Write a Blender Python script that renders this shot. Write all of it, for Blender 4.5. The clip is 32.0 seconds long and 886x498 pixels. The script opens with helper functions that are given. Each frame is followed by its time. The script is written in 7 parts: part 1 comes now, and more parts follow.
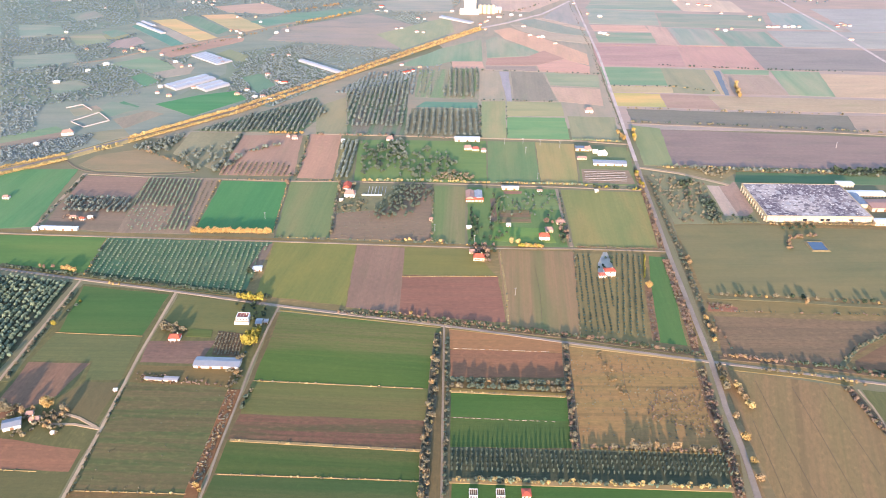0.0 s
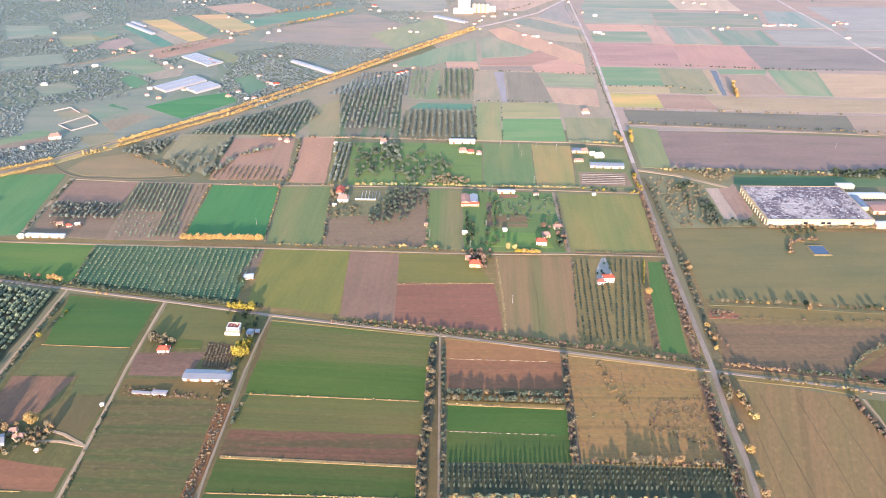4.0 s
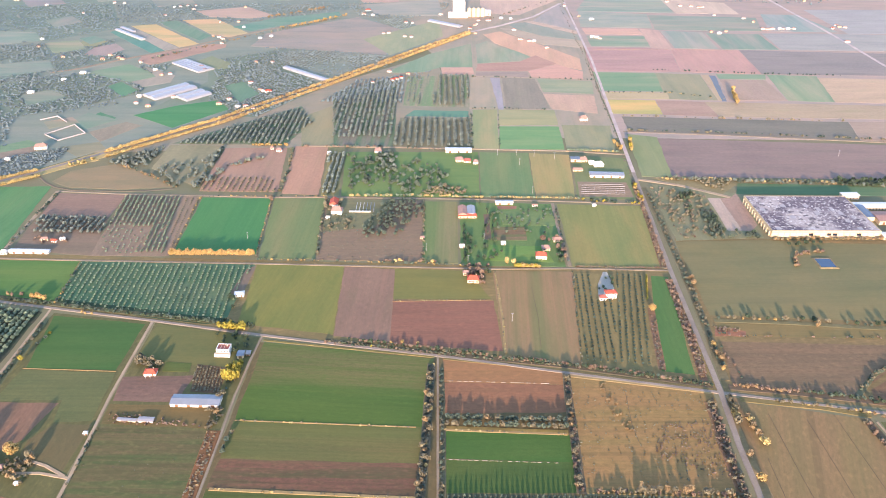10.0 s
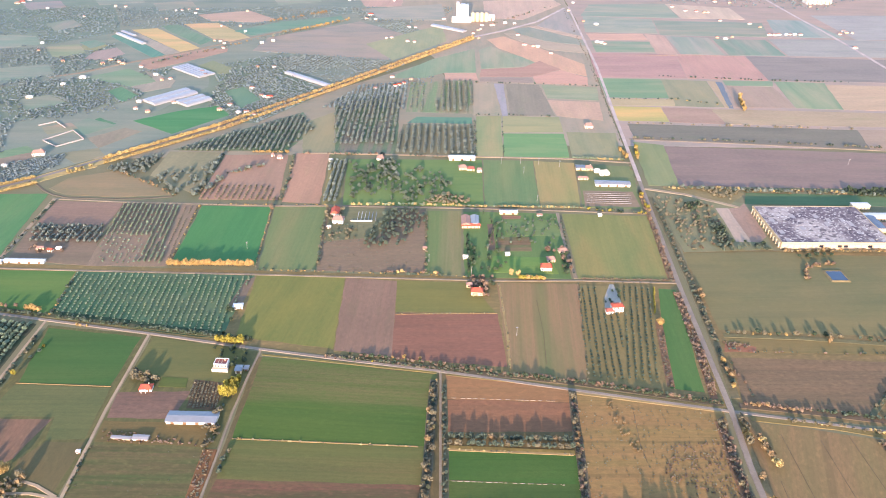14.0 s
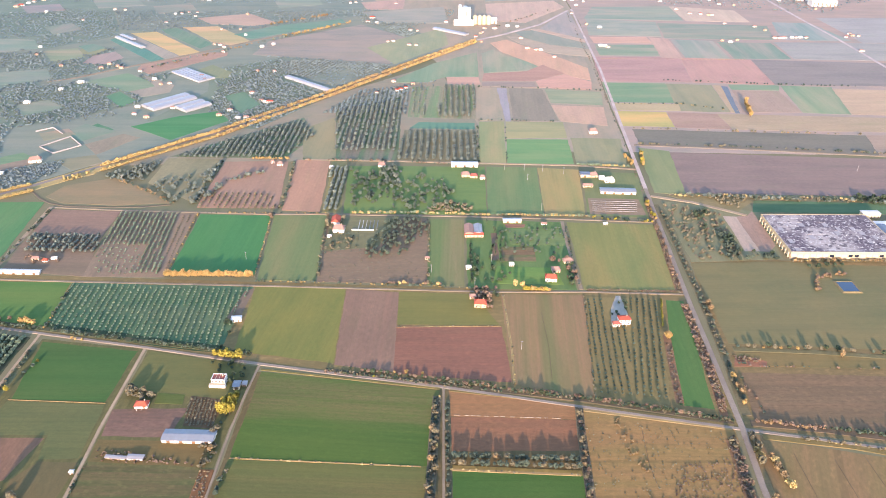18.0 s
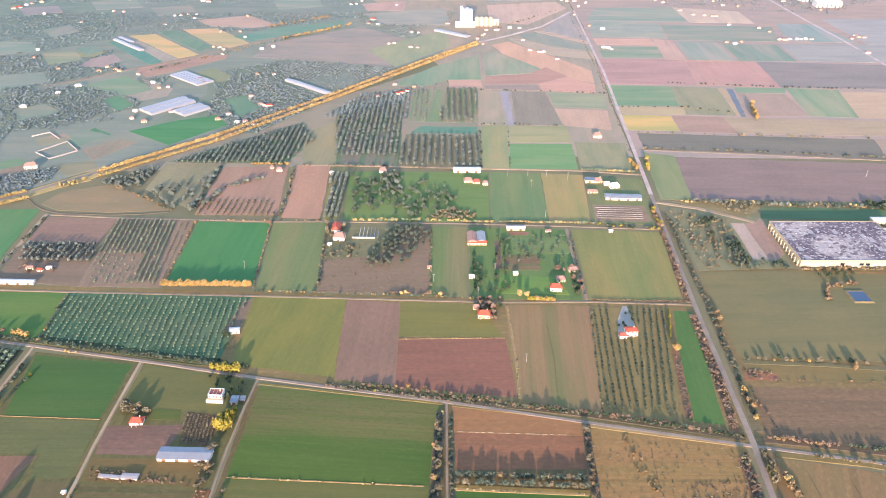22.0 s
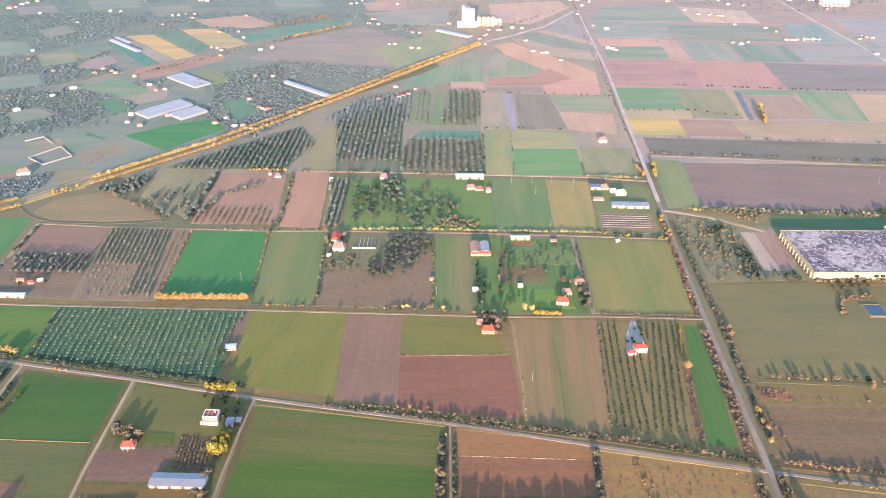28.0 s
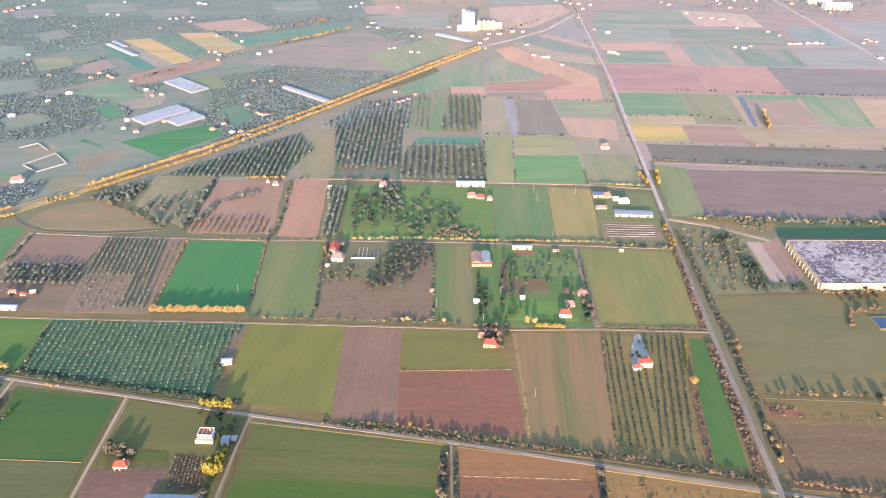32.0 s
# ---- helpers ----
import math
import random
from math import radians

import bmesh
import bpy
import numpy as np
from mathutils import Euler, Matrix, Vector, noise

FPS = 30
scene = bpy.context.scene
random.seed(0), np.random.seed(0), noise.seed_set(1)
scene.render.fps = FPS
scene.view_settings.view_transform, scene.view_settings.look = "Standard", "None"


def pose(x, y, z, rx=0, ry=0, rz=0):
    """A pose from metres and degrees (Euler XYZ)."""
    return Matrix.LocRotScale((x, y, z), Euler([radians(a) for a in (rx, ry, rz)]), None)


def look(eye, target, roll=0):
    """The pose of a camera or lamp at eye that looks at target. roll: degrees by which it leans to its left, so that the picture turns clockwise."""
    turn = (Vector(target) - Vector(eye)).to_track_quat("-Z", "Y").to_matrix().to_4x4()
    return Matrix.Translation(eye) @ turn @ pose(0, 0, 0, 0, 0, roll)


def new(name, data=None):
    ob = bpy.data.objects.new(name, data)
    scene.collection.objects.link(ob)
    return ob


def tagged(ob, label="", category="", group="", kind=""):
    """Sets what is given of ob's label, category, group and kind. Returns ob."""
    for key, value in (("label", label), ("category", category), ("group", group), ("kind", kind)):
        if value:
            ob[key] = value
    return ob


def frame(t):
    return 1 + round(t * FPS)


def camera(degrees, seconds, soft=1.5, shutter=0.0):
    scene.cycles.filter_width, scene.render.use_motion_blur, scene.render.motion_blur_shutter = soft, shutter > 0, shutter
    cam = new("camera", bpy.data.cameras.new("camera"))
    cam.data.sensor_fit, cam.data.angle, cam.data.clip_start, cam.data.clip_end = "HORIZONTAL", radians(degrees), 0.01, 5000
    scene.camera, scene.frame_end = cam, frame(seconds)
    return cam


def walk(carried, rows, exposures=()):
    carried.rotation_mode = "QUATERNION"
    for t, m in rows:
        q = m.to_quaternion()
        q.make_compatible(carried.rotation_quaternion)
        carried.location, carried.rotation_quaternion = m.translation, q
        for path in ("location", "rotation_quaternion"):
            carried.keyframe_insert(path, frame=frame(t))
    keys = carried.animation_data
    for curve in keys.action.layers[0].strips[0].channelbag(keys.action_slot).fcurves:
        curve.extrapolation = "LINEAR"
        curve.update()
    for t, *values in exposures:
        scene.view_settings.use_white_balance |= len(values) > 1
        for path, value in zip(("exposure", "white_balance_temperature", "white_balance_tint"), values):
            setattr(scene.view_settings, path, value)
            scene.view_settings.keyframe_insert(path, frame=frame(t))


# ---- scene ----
EXPOSURE, SKY, KELVIN, TINT = 1.6, 0.25, 6260, 32
# the flight: a slow level glide forward, looking thirty degrees down
cam = camera(59.35, 32.0, soft=1.0)
PATH = [
    (0, pose(-0.00, -0.00, 400.00, 60.343, -0.708, 0.000)),
    (0.5, pose(0.06, 2.28, 400.03, 60.040, -0.681, -0.184)),
    (1, pose(-0.16, 4.62, 399.88, 60.290, -0.677, -0.318)),
    (1.5, pose(-0.35, 6.82, 399.93, 60.135, -0.750, -0.452)),
    (2, pose(-0.54, 9.08, 399.87, 60.210, -0.699, -0.524)),
    (2.5, pose(-0.61, 11.33, 399.60, 60.247, -0.693, -0.390)),
    (3, pose(-0.66, 13.27, 399.28, 60.314, -0.685, -0.268)),
    (3.5, pose(-0.59, 15.50, 399.28, 60.185, -0.672, -0.337)),
    (5.5, pose(-1.37, 24.75, 399.65, 60.288, -0.650, -0.855)),
    (6, pose(-1.45, 26.74, 399.67, 60.272, -0.654, -0.833)),
    (6.5, pose(-1.55, 29.21, 399.79, 60.148, -0.676, -0.812)),
    (7, pose(-1.96, 31.30, 399.55, 60.285, -0.658, -0.811)),
    (7.5, pose(-2.19, 33.58, 399.64, 60.320, -0.650, -0.828)),
    (8, pose(-2.27, 35.57, 399.28, 60.357, -0.646, -0.871)),
    (8.5, pose(-2.32, 37.78, 399.30, 60.329, -0.628, -0.967)),
    (9, pose(-2.36, 40.28, 399.84, 59.990, -0.657, -0.976)),
    (9.5, pose(-2.55, 42.53, 399.94, 60.149, -0.643, -0.976)),
    (10, pose(-2.82, 44.76, 399.94, 60.268, -0.633, -0.965)),
    (10.5, pose(-3.00, 47.04, 399.94, 60.265, -0.653, -0.849)),
    (11, pose(-3.19, 48.97, 399.48, 60.327, -0.625, -0.826)),
    (11.5, pose(-3.45, 51.00, 399.18, 60.317, -0.636, -0.865)),
    (12, pose(-3.39, 53.50, 399.46, 60.327, -0.670, -0.879)),
    (12.5, pose(-3.08, 55.64, 399.70, 60.158, -0.617, -0.861)),
    (13, pose(-3.07, 58.03, 399.74, 60.405, -0.665, -0.801)),
    (13.5, pose(-3.28, 60.44, 399.79, 60.191, -0.670, -0.746)),
    (14, pose(-3.63, 62.52, 399.63, 60.453, -0.745, -0.732)),
    (14.5, pose(-3.73, 64.89, 400.08, 60.335, -0.753, -0.841)),
    (16.5, pose(-4.19, 73.92, 400.31, 60.291, -0.771, -0.821)),
    (17, pose(-4.19, 76.24, 400.14, 60.396, -0.720, -0.764)),
    (17.5, pose(-4.46, 78.55, 400.17, 60.448, -0.720, -0.712)),
    (18, pose(-4.61, 80.72, 400.35, 60.497, -0.666, -0.650)),
    (18.5, pose(-4.64, 83.17, 400.26, 60.412, -0.661, -0.711)),
    (19, pose(-4.82, 85.40, 400.26, 60.595, -0.666, -0.738)),
    (19.5, pose(-4.82, 87.58, 400.35, 60.490, -0.699, -0.763)),
    (20, pose(-5.09, 89.84, 400.46, 60.472, -0.727, -0.761)),
    (20.5, pose(-5.43, 92.23, 400.55, 60.563, -0.728, -0.760)),
    (21, pose(-5.81, 94.66, 400.43, 60.578, -0.670, -0.703)),
    (21.5, pose(-6.14, 96.90, 400.26, 60.404, -0.621, -0.603)),
    (22, pose(-6.02, 99.02, 400.38, 60.473, -0.589, -0.618)),
    (22.5, pose(-6.11, 101.26, 400.42, 60.285, -0.586, -0.601)),
    (23, pose(-6.13, 103.45, 400.64, 60.390, -0.579, -0.609)),
    (23.5, pose(-6.19, 105.33, 400.66, 60.135, -0.616, -0.595)),
    (24, pose(-6.60, 107.85, 400.96, 60.360, -0.610, -0.559)),
    (24.5, pose(-6.92, 110.23, 401.47, 60.162, -0.627, -0.534)),
    (25, pose(-7.34, 112.54, 401.81, 60.207, -0.639, -0.553)),
    (25.5, pose(-7.55, 114.52, 401.74, 60.167, -0.636, -0.571)),
    (27.5, pose(-7.61, 123.06, 401.59, 60.008, -0.554, -0.596)),
    (28, pose(-7.80, 125.70, 402.46, 60.187, -0.571, -0.583)),
    (28.5, pose(-8.18, 128.02, 402.82, 60.174, -0.575, -0.559)),
    (29, pose(-8.32, 129.99, 402.89, 60.216, -0.576, -0.590)),
    (29.5, pose(-8.26, 131.89, 402.73, 60.322, -0.579, -0.555)),
    (30, pose(-8.14, 134.28, 402.99, 60.264, -0.582, -0.576)),
    (30.5, pose(-8.31, 136.57, 403.01, 60.209, -0.568, -0.530)),
    (31, pose(-8.54, 138.71, 402.82, 60.236, -0.558, -0.590)),
    (31.5, pose(-8.77, 140.99, 402.83, 60.267, -0.612, -0.672)),
    (32, pose(-8.64, 142.85, 403.19, 60.281, -0.585, -0.618)),
]
walk(cam, PATH, exposures=[(0, EXPOSURE + 0.05, KELVIN, TINT), (16, EXPOSURE, KELVIN, TINT), (32, EXPOSURE - 0.06, KELVIN, TINT)])

# low sun behind the flight, clear sky
SUN_UP, SUN_TURN = radians(10.5), radians(186)
world = bpy.data.worlds.new("sky")
scene.world = world
world.use_nodes = True
sky = world.node_tree.nodes.new("ShaderNodeTexSky")
sky.sky_type, sky.sun_disc = "NISHITA", False
sky.sun_elevation, sky.sun_rotation = SUN_UP, SUN_TURN
sky.air_density, sky.dust_density, sky.ozone_density = 1.2, 0.25, 2.5
background = world.node_tree.nodes["Background"]
background.inputs["Strength"].default_value = SKY
world.node_tree.links.new(sky.outputs["Color"], background.inputs["Color"])
sun = new("sun", bpy.data.lights.new("sun", "SUN"))
sun.data.energy, sun.data.angle, sun.data.color = 4.0, radians(0.9), (1.0, 0.8, 0.57)
toward = Vector((math.sin(SUN_TURN) * math.cos(SUN_UP), math.cos(SUN_TURN) * math.cos(SUN_UP), math.sin(SUN_UP)))
sun.matrix_world = look(toward * 900, (0, 0, 0))


# ---- materials ----
def tone(r, g, b, k=0.75):
    """A base colour from everyday 0-255 values, scaled to a reflectance."""
    return tuple(k * ((c / 255 + 0.055) / 1.055) ** 2.4 for c in (r, g, b)) + (1.0,)


class Graph:
    """A short way to write a node material."""

    def __init__(self, name, rough=0.9, metal=0.0):
        self.mat = bpy.data.materials.new(name)
        self.mat.use_nodes = True
        self.tree = self.mat.node_tree
        self.bsdf = self.tree.nodes["Principled BSDF"]
        self.bsdf.inputs["Roughness"].default_value = rough
        self.bsdf.inputs["Metallic"].default_value = metal
        self.bsdf.inputs["Specular IOR Level"].default_value = 0.25

    def node(self, kind, **values):
        made = self.tree.nodes.new(kind)
        for key, value in values.items():
            made.inputs[key].default_value = value
        return made

    def link(self, a, b):
        self.tree.links.new(a, b)

    def place(self, turn=0.0, scale=(1, 1, 1)):
        """Coordinates in metres, turned and stretched."""
        coord = self.node("ShaderNodeTexCoord")
        spin = self.node("ShaderNodeMapping", Rotation=(0, 0, turn))
        stretch = self.node("ShaderNodeMapping", Scale=scale)
        self.link(coord.outputs["Object"], spin.inputs["Vector"])
        self.link(spin.outputs["Vector"], stretch.inputs["Vector"])
        return stretch.outputs["Vector"]

    def noise(self, vector, scale, detail=3, low=0.35, high=0.65):
        n = self.node("ShaderNodeTexNoise", Scale=scale, Detail=detail)
        if vector:
            self.link(vector, n.inputs["Vector"])
        m = self.node("ShaderNodeMapRange")
        m.inputs["From Min"].default_value, m.inputs["From Max"].default_value = low, high
        self.link(n.outputs["Fac"], m.inputs["Value"])
        return m.outputs["Result"]

    def mix(self, fac, a, b, how="MIX"):
        m = self.tree.nodes.new("ShaderNodeMix")
        m.data_type, m.blend_type = "RGBA", how
        for value, socket in ((fac, m.inputs[0]), (a, m.inputs[6]), (b, m.inputs[7])):
            if isinstance(value, (tuple, float, int)):
                socket.default_value = value
            else:
                self.link(value, socket)
        return m.outputs[2]

    def times(self, a, b):
        m = self.node("ShaderNodeMath")
        m.operation = "MULTIPLY"
        for value, socket in ((a, m.inputs[0]), (b, m.inputs[1])):
            if isinstance(value, (float, int)):
                socket.default_value = value
            else:
                self.link(value, socket)
        return m.outputs[0]

    def bump(self, height, strength, distance=0.2):
        b = self.node("ShaderNodeBump", Strength=strength, Distance=distance)
        self.link(height, b.inputs["Height"])
        self.link(b.outputs["Normal"], self.bsdf.inputs["Normal"])

    def done(self, colour):
        self.link(colour, self.bsdf.inputs["Base Color"])
        return self.mat


def shift(c, r, g, b):
    return (c[0] * r, c[1] * g, c[2] * b, 1.0)


SOILS = {}


def soil_material(kind, rgb, turn, calm=1.0):
    """Field surface: drilled crop, ploughed soil, grass, stubble, strips, scrub or a weedy mix."""
    key = (kind, rgb, turn, calm)
    if key in SOILS:
        return SOILS[key]
    base = tone(*rgb)
    if kind in ("crop", "strips", "grass", "worn"):
        base = shift(base, 1.06, 0.94, 0.95)
    else:
        base = shift(base, 1.0, 1.0, 0.84)
    g = Graph("%s_surface" % kind, 0.95)
    a = radians(-turn)
    patches = g.noise(g.place(a, (0.35, 1, 1)), 0.035, 4, 0.32, 0.68)
    blotch = g.noise(g.place(a, (1, 1, 1)), 0.16, 4, 0.3, 0.7)
    rows = g.noise(g.place(a, (0.012, 1, 1)), 0.32, 3, 0.33, 0.67)
    grain = g.noise(g.place(a, (1, 1, 1)), 0.9, 5, 0.3, 0.7)
    if kind == "crop":
        c = g.mix(patches, shift(base, 0.86, 0.93, 0.9), shift(base, 1.15, 1.06, 1.05))
        c = g.mix(g.times(rows, 0.45), c, shift(base, 0.72, 0.8, 0.8))
        c = g.mix(g.times(blotch, 0.3), c, shift(base, 1.45, 1.12, 1.05))
        worn = g.noise(g.place(a, (0.2, 1, 1)), 0.028, 5, 0.45, 0.66)
        c = g.mix(g.times(worn, 0.7), c, shift(base, 2.0, 1.14, 1.2))
        wheel = g.noise(g.place(a, (0.004, 1, 1)), 0.09, 1, 0.62, 0.66)
        c = g.mix(g.times(wheel, 0.3), c, shift(base, 1.4, 1.15, 1.1))
    elif kind == "soil":
        c = g.mix(patches, shift(base, 0.84, 0.84, 0.86), shift(base, 1.14, 1.12, 1.08))
        c = g.mix(g.times(rows, 0.26), c, shift(base, 0.78, 0.8, 0.82))
        c = g.mix(g.times(blotch, 0.4), c, shift(base, 1.26, 1.22, 1.16))
        weeds = g.noise(g.place(a, (0.3, 1, 1)), 0.06, 5, 0.55, 0.72)
        c = g.mix(g.times(weeds, 0.35), c, shift(base, 0.8, 1.05, 0.8))
    elif kind == "grass":
        c = g.mix(patches, shift(base, 0.8, 0.92, 0.82), shift(base, 1.18, 1.06, 1.05))
        c = g.mix(g.times(blotch, 0.55), c, shift(base, 1.32, 1.08, 1.0))
        c = g.mix(g.times(rows, 0.3), c, shift(base, 0.78, 0.86, 0.78))
        worn = g.noise(g.place(a, (0.5, 1, 1)), 0.03, 5, 0.48, 0.66)
        c = g.mix(g.times(worn, 0.5), c, shift(base, 1.55, 1.2, 1.05))
    elif kind == "stubble":
        wide = g.noise(g.place(a, (0.12, 1, 1)), 0.05, 4, 0.4, 0.62)
        c = g.mix(wide, shift(base, 0.78, 0.98, 0.8), shift(base, 1.16, 1.0, 1.04))
        c = g.mix(g.times(patches, 0.4), c, shift(base, 1.2, 1.1, 1.06))
        c = g.mix(g.times(rows, 0.4), c, shift(base, 1.28, 1.12, 1.02))
        wheel = g.noise(g.place(a, (0.006, 1, 1)), 0.11, 1, 0.62, 0.65)
        c = g.mix(g.times(wheel, 0.5), c, shift(base, 0.55, 0.55, 0.55))
    elif kind == "strips":
        wide = g.noise(g.place(a, (0.06, 1, 1)), 0.03, 4, 0.42, 0.58)
        c = g.mix(wide, shift(base, 0.76, 1.02, 0.85), shift(base, 2.1, 1.13, 1.45))
        c = g.mix(g.times(rows, 0.4), c, shift(base, 0.7, 0.8, 0.75))
        c = g.mix(g.times(blotch, 0.2), c, shift(base, 1.3, 1.1, 1.0))
    elif kind == "worn":
        spot = g.node("ShaderNodeSeparateXYZ")
        g.link(g.place(a), spot.inputs["Vector"])
        ragged = g.noise(g.place(a, (0.12, 1, 1)), 0.05, 5, 0.2, 0.8)
        off = g.node("ShaderNodeMath")
        off.operation = "MULTIPLY_ADD"
        off.inputs[1].default_value = 46.0
        g.link(ragged, off.inputs[0])
        g.link(spot.outputs["Y"], off.inputs[2])
        band = g.node("ShaderNodeMapRange")
        band.interpolation_type = "SMOOTHERSTEP"
        band.inputs["From Min"].default_value, band.inputs["From Max"].default_value = 524.0, 556.0
        g.link(off.outputs[0], band.inputs["Value"])
        fade = g.node("ShaderNodeMapRange")
        fade.interpolation_type = "SMOOTHERSTEP"
        fade.inputs["From Min"].default_value, fade.inputs["From Max"].default_value = 612.0, 566.0
        g.link(off.outputs[0], fade.inputs["Value"])
        c = g.mix(patches, shift(base, 0.8, 0.95, 0.85), shift(base, 1.1, 1.06, 1.05))
        c = g.mix(g.times(g.times(band.outputs["Result"], fade.outputs["Result"]), 0.95), c, tone(146, 118, 74))
        c = g.mix(g.times(rows, 0.4), c, shift(base, 0.75, 0.85, 0.78))
        wheel = g.noise(g.place(a, (0.004, 1, 1)), 0.14, 2, 0.56, 0.62)
        c = g.mix(g.times(wheel, 0.4), c, shift(base, 1.5, 1.15, 1.1))
    elif kind == "mixed":
        wide = g.noise(g.place(a, (0.07, 1, 1)), 0.1, 4, 0.45, 0.55)
        c = g.mix(wide, shift(base, 0.62, 1.06, 0.7), shift(base, 1.5, 1.0, 1.15))
        ruts = g.noise(g.place(a, (0.02, 1, 1)), 0.3, 3, 0.52, 0.64)
        c = g.mix(g.times(ruts, 0.5), c, shift(base, 0.5, 0.5, 0.55))
        c = g.mix(g.times(g.noise(g.place(a, (0.25, 1, 1)), 0.45, 4, 0.5, 0.68), 0.6), c, shift(base, 1.5, 1.25, 1.1))
        c = g.mix(g.times(blotch, 0.55), c, shift(base, 0.62, 0.66, 0.64))
    else:
        c = g.mix(patches, shift(base, 0.75, 0.82, 0.75), shift(base, 1.2, 1.12, 1.05))
        c = g.mix(g.times(blotch, 0.7), c, shift(base, 0.66, 0.68, 0.66))
    green = kind in ("crop", "grass", "strips", "worn")
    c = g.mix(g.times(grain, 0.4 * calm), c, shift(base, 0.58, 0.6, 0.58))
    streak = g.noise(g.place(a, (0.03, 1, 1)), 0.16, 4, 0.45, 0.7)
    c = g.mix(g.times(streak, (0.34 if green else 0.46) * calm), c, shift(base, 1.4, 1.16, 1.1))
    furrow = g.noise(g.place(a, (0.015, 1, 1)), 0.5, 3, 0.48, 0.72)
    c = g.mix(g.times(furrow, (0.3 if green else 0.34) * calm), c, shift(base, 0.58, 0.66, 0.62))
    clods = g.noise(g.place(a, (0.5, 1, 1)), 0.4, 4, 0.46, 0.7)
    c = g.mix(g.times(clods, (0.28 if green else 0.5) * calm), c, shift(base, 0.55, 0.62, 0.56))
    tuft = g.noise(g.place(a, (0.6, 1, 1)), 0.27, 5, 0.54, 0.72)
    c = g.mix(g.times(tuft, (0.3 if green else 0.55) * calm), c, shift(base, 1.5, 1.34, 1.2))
    sweep = g.noise(g.place(a, (0.3, 1, 1)), 0.014, 5, 0.42, 0.66)
    c = g.mix(g.times(sweep, 0.34 if green else 0.24), c, shift(base, 1.5, 1.12, 0.92) if green else shift(base, 1.3, 1.22, 1.1))
    damp = g.noise(g.place(a, (0.15, 1, 1)), 0.05, 4, 0.52, 0.7)
    c = g.mix(g.times(damp, 0.3), c, shift(base, 0.6, 0.7, 0.66))
    info = g.node("ShaderNodeObjectInfo")
    c = g.mix(g.times(info.outputs["Random"], 0.12), c, shift(base, 1.25, 1.2, 1.2))
    g.bump(grain, 0.16, 0.2)
    SOILS[key] = g.done(c)
    return SOILS[key]


def plain(name, rgb, rough=0.8, metal=0.0, wear=0.25, scale=1.5, k=0.9):
    """Painted, plastered or metal surface with stains and wear at two scales."""
    base = tone(*rgb, k)
    g = Graph(name, rough, metal)
    stain = g.noise(g.place(0, (1, 1, 0.4)), scale * 0.25, 4, 0.3, 0.75)
    fine = g.noise(g.place(), scale * 3, 4, 0.35, 0.7)
    c = g.mix(g.times(stain, wear), base, shift(base, 0.7, 0.68, 0.64))
    c = g.mix(g.times(fine, wear * 0.6), c, shift(base, 0.8, 0.79, 0.77))
    g.bump(fine, 0.2, 0.02)
    return g.done(c)


def leaves(name, dark, light, k=0.58):
    """Foliage: each leaf clump has its own shade, each tree its own tint."""
    g = Graph(name, 0.75)
    geo = g.node("ShaderNodeNewGeometry")
    info = g.node("ShaderNodeObjectInfo")
    c = g.mix(geo.outputs["Random Per Island"], tone(*dark, k), tone(*light, k))
    tint = g.noise(g.place(), 0.11, 2, 0.35, 0.65)
    c = g.mix(g.times(tint, 0.35), c, tone(*[min(255, v * 1.12) for v in light], k))
    c = g.mix(g.times(info.outputs["Random"], 0.4), c, tone(*[v * 0.8 for v in dark], k))
    g.bsdf.inputs["Subsurface Weight"].default_value = 0.0
    return g.done(c)


def road_surface(name, rgb, edge):
    base = tone(*rgb)
    g = Graph(name, 0.9)
    patches = g.noise(g.place(), 0.05, 4, 0.35, 0.65)
    grain = g.noise(g.place(), 0.6, 5, 0.3, 0.7)
    c = g.mix(patches, shift(base, 0.85, 0.85, 0.86), shift(base, 1.15, 1.14, 1.12))
    c = g.mix(g.times(grain, 0.35), c, tone(*edge))
    g.bump(grain, 0.3, 0.05)
    return g.done(c)


ASPHALT = road_surface("asphalt", (164, 144, 120), (134, 118, 98))
PALE = road_surface("pale_asphalt", (212, 186, 166), (182, 158, 138))
GRAVEL = road_surface("gravel", (190, 160, 122), (156, 132, 98))
DIRT = road_surface("dirt", (166, 142, 112), (130, 118, 84))
DIRT_DARK = road_surface("damp_rut", (122, 106, 82), (104, 92, 70))
RUT = road_surface("worn_rut", (122, 102, 74), (134, 114, 82))
DRYGRASS = road_surface("dry_grass", (178, 146, 92), (150, 126, 78))
BARK = plain("bark", (92, 76, 62), 0.95, wear=0.6)
OLIVE = leaves("olive_leaves", (78, 94, 78), (122, 136, 110))
OLIVE_DRY = leaves("grey_olive_leaves", (112, 124, 112), (146, 156, 138), 0.64)
GOLD = leaves("golden_leaves", (188, 154, 86), (222, 188, 118), 0.6)
AMBER = leaves("amber_leaves", (150, 124, 86), (198, 168, 118), 0.6)
RUST = leaves("rusty_leaves", (132, 110, 90), (174, 146, 118), 0.6)
BARE = leaves("bare_twigs", (120, 114, 88), (168, 156, 120))
GREEN = leaves("dark_green_leaves", (56, 76, 58), (98, 114, 80))
LIME = leaves("yellow_green_leaves", (150, 140, 54), (198, 180, 72), 0.6)
STRAW = leaves("straw_leaves", (194, 168, 100), (226, 200, 132), 0.66)
SAGE = leaves("sage_leaves", (108, 130, 100), (158, 172, 136), 0.64)
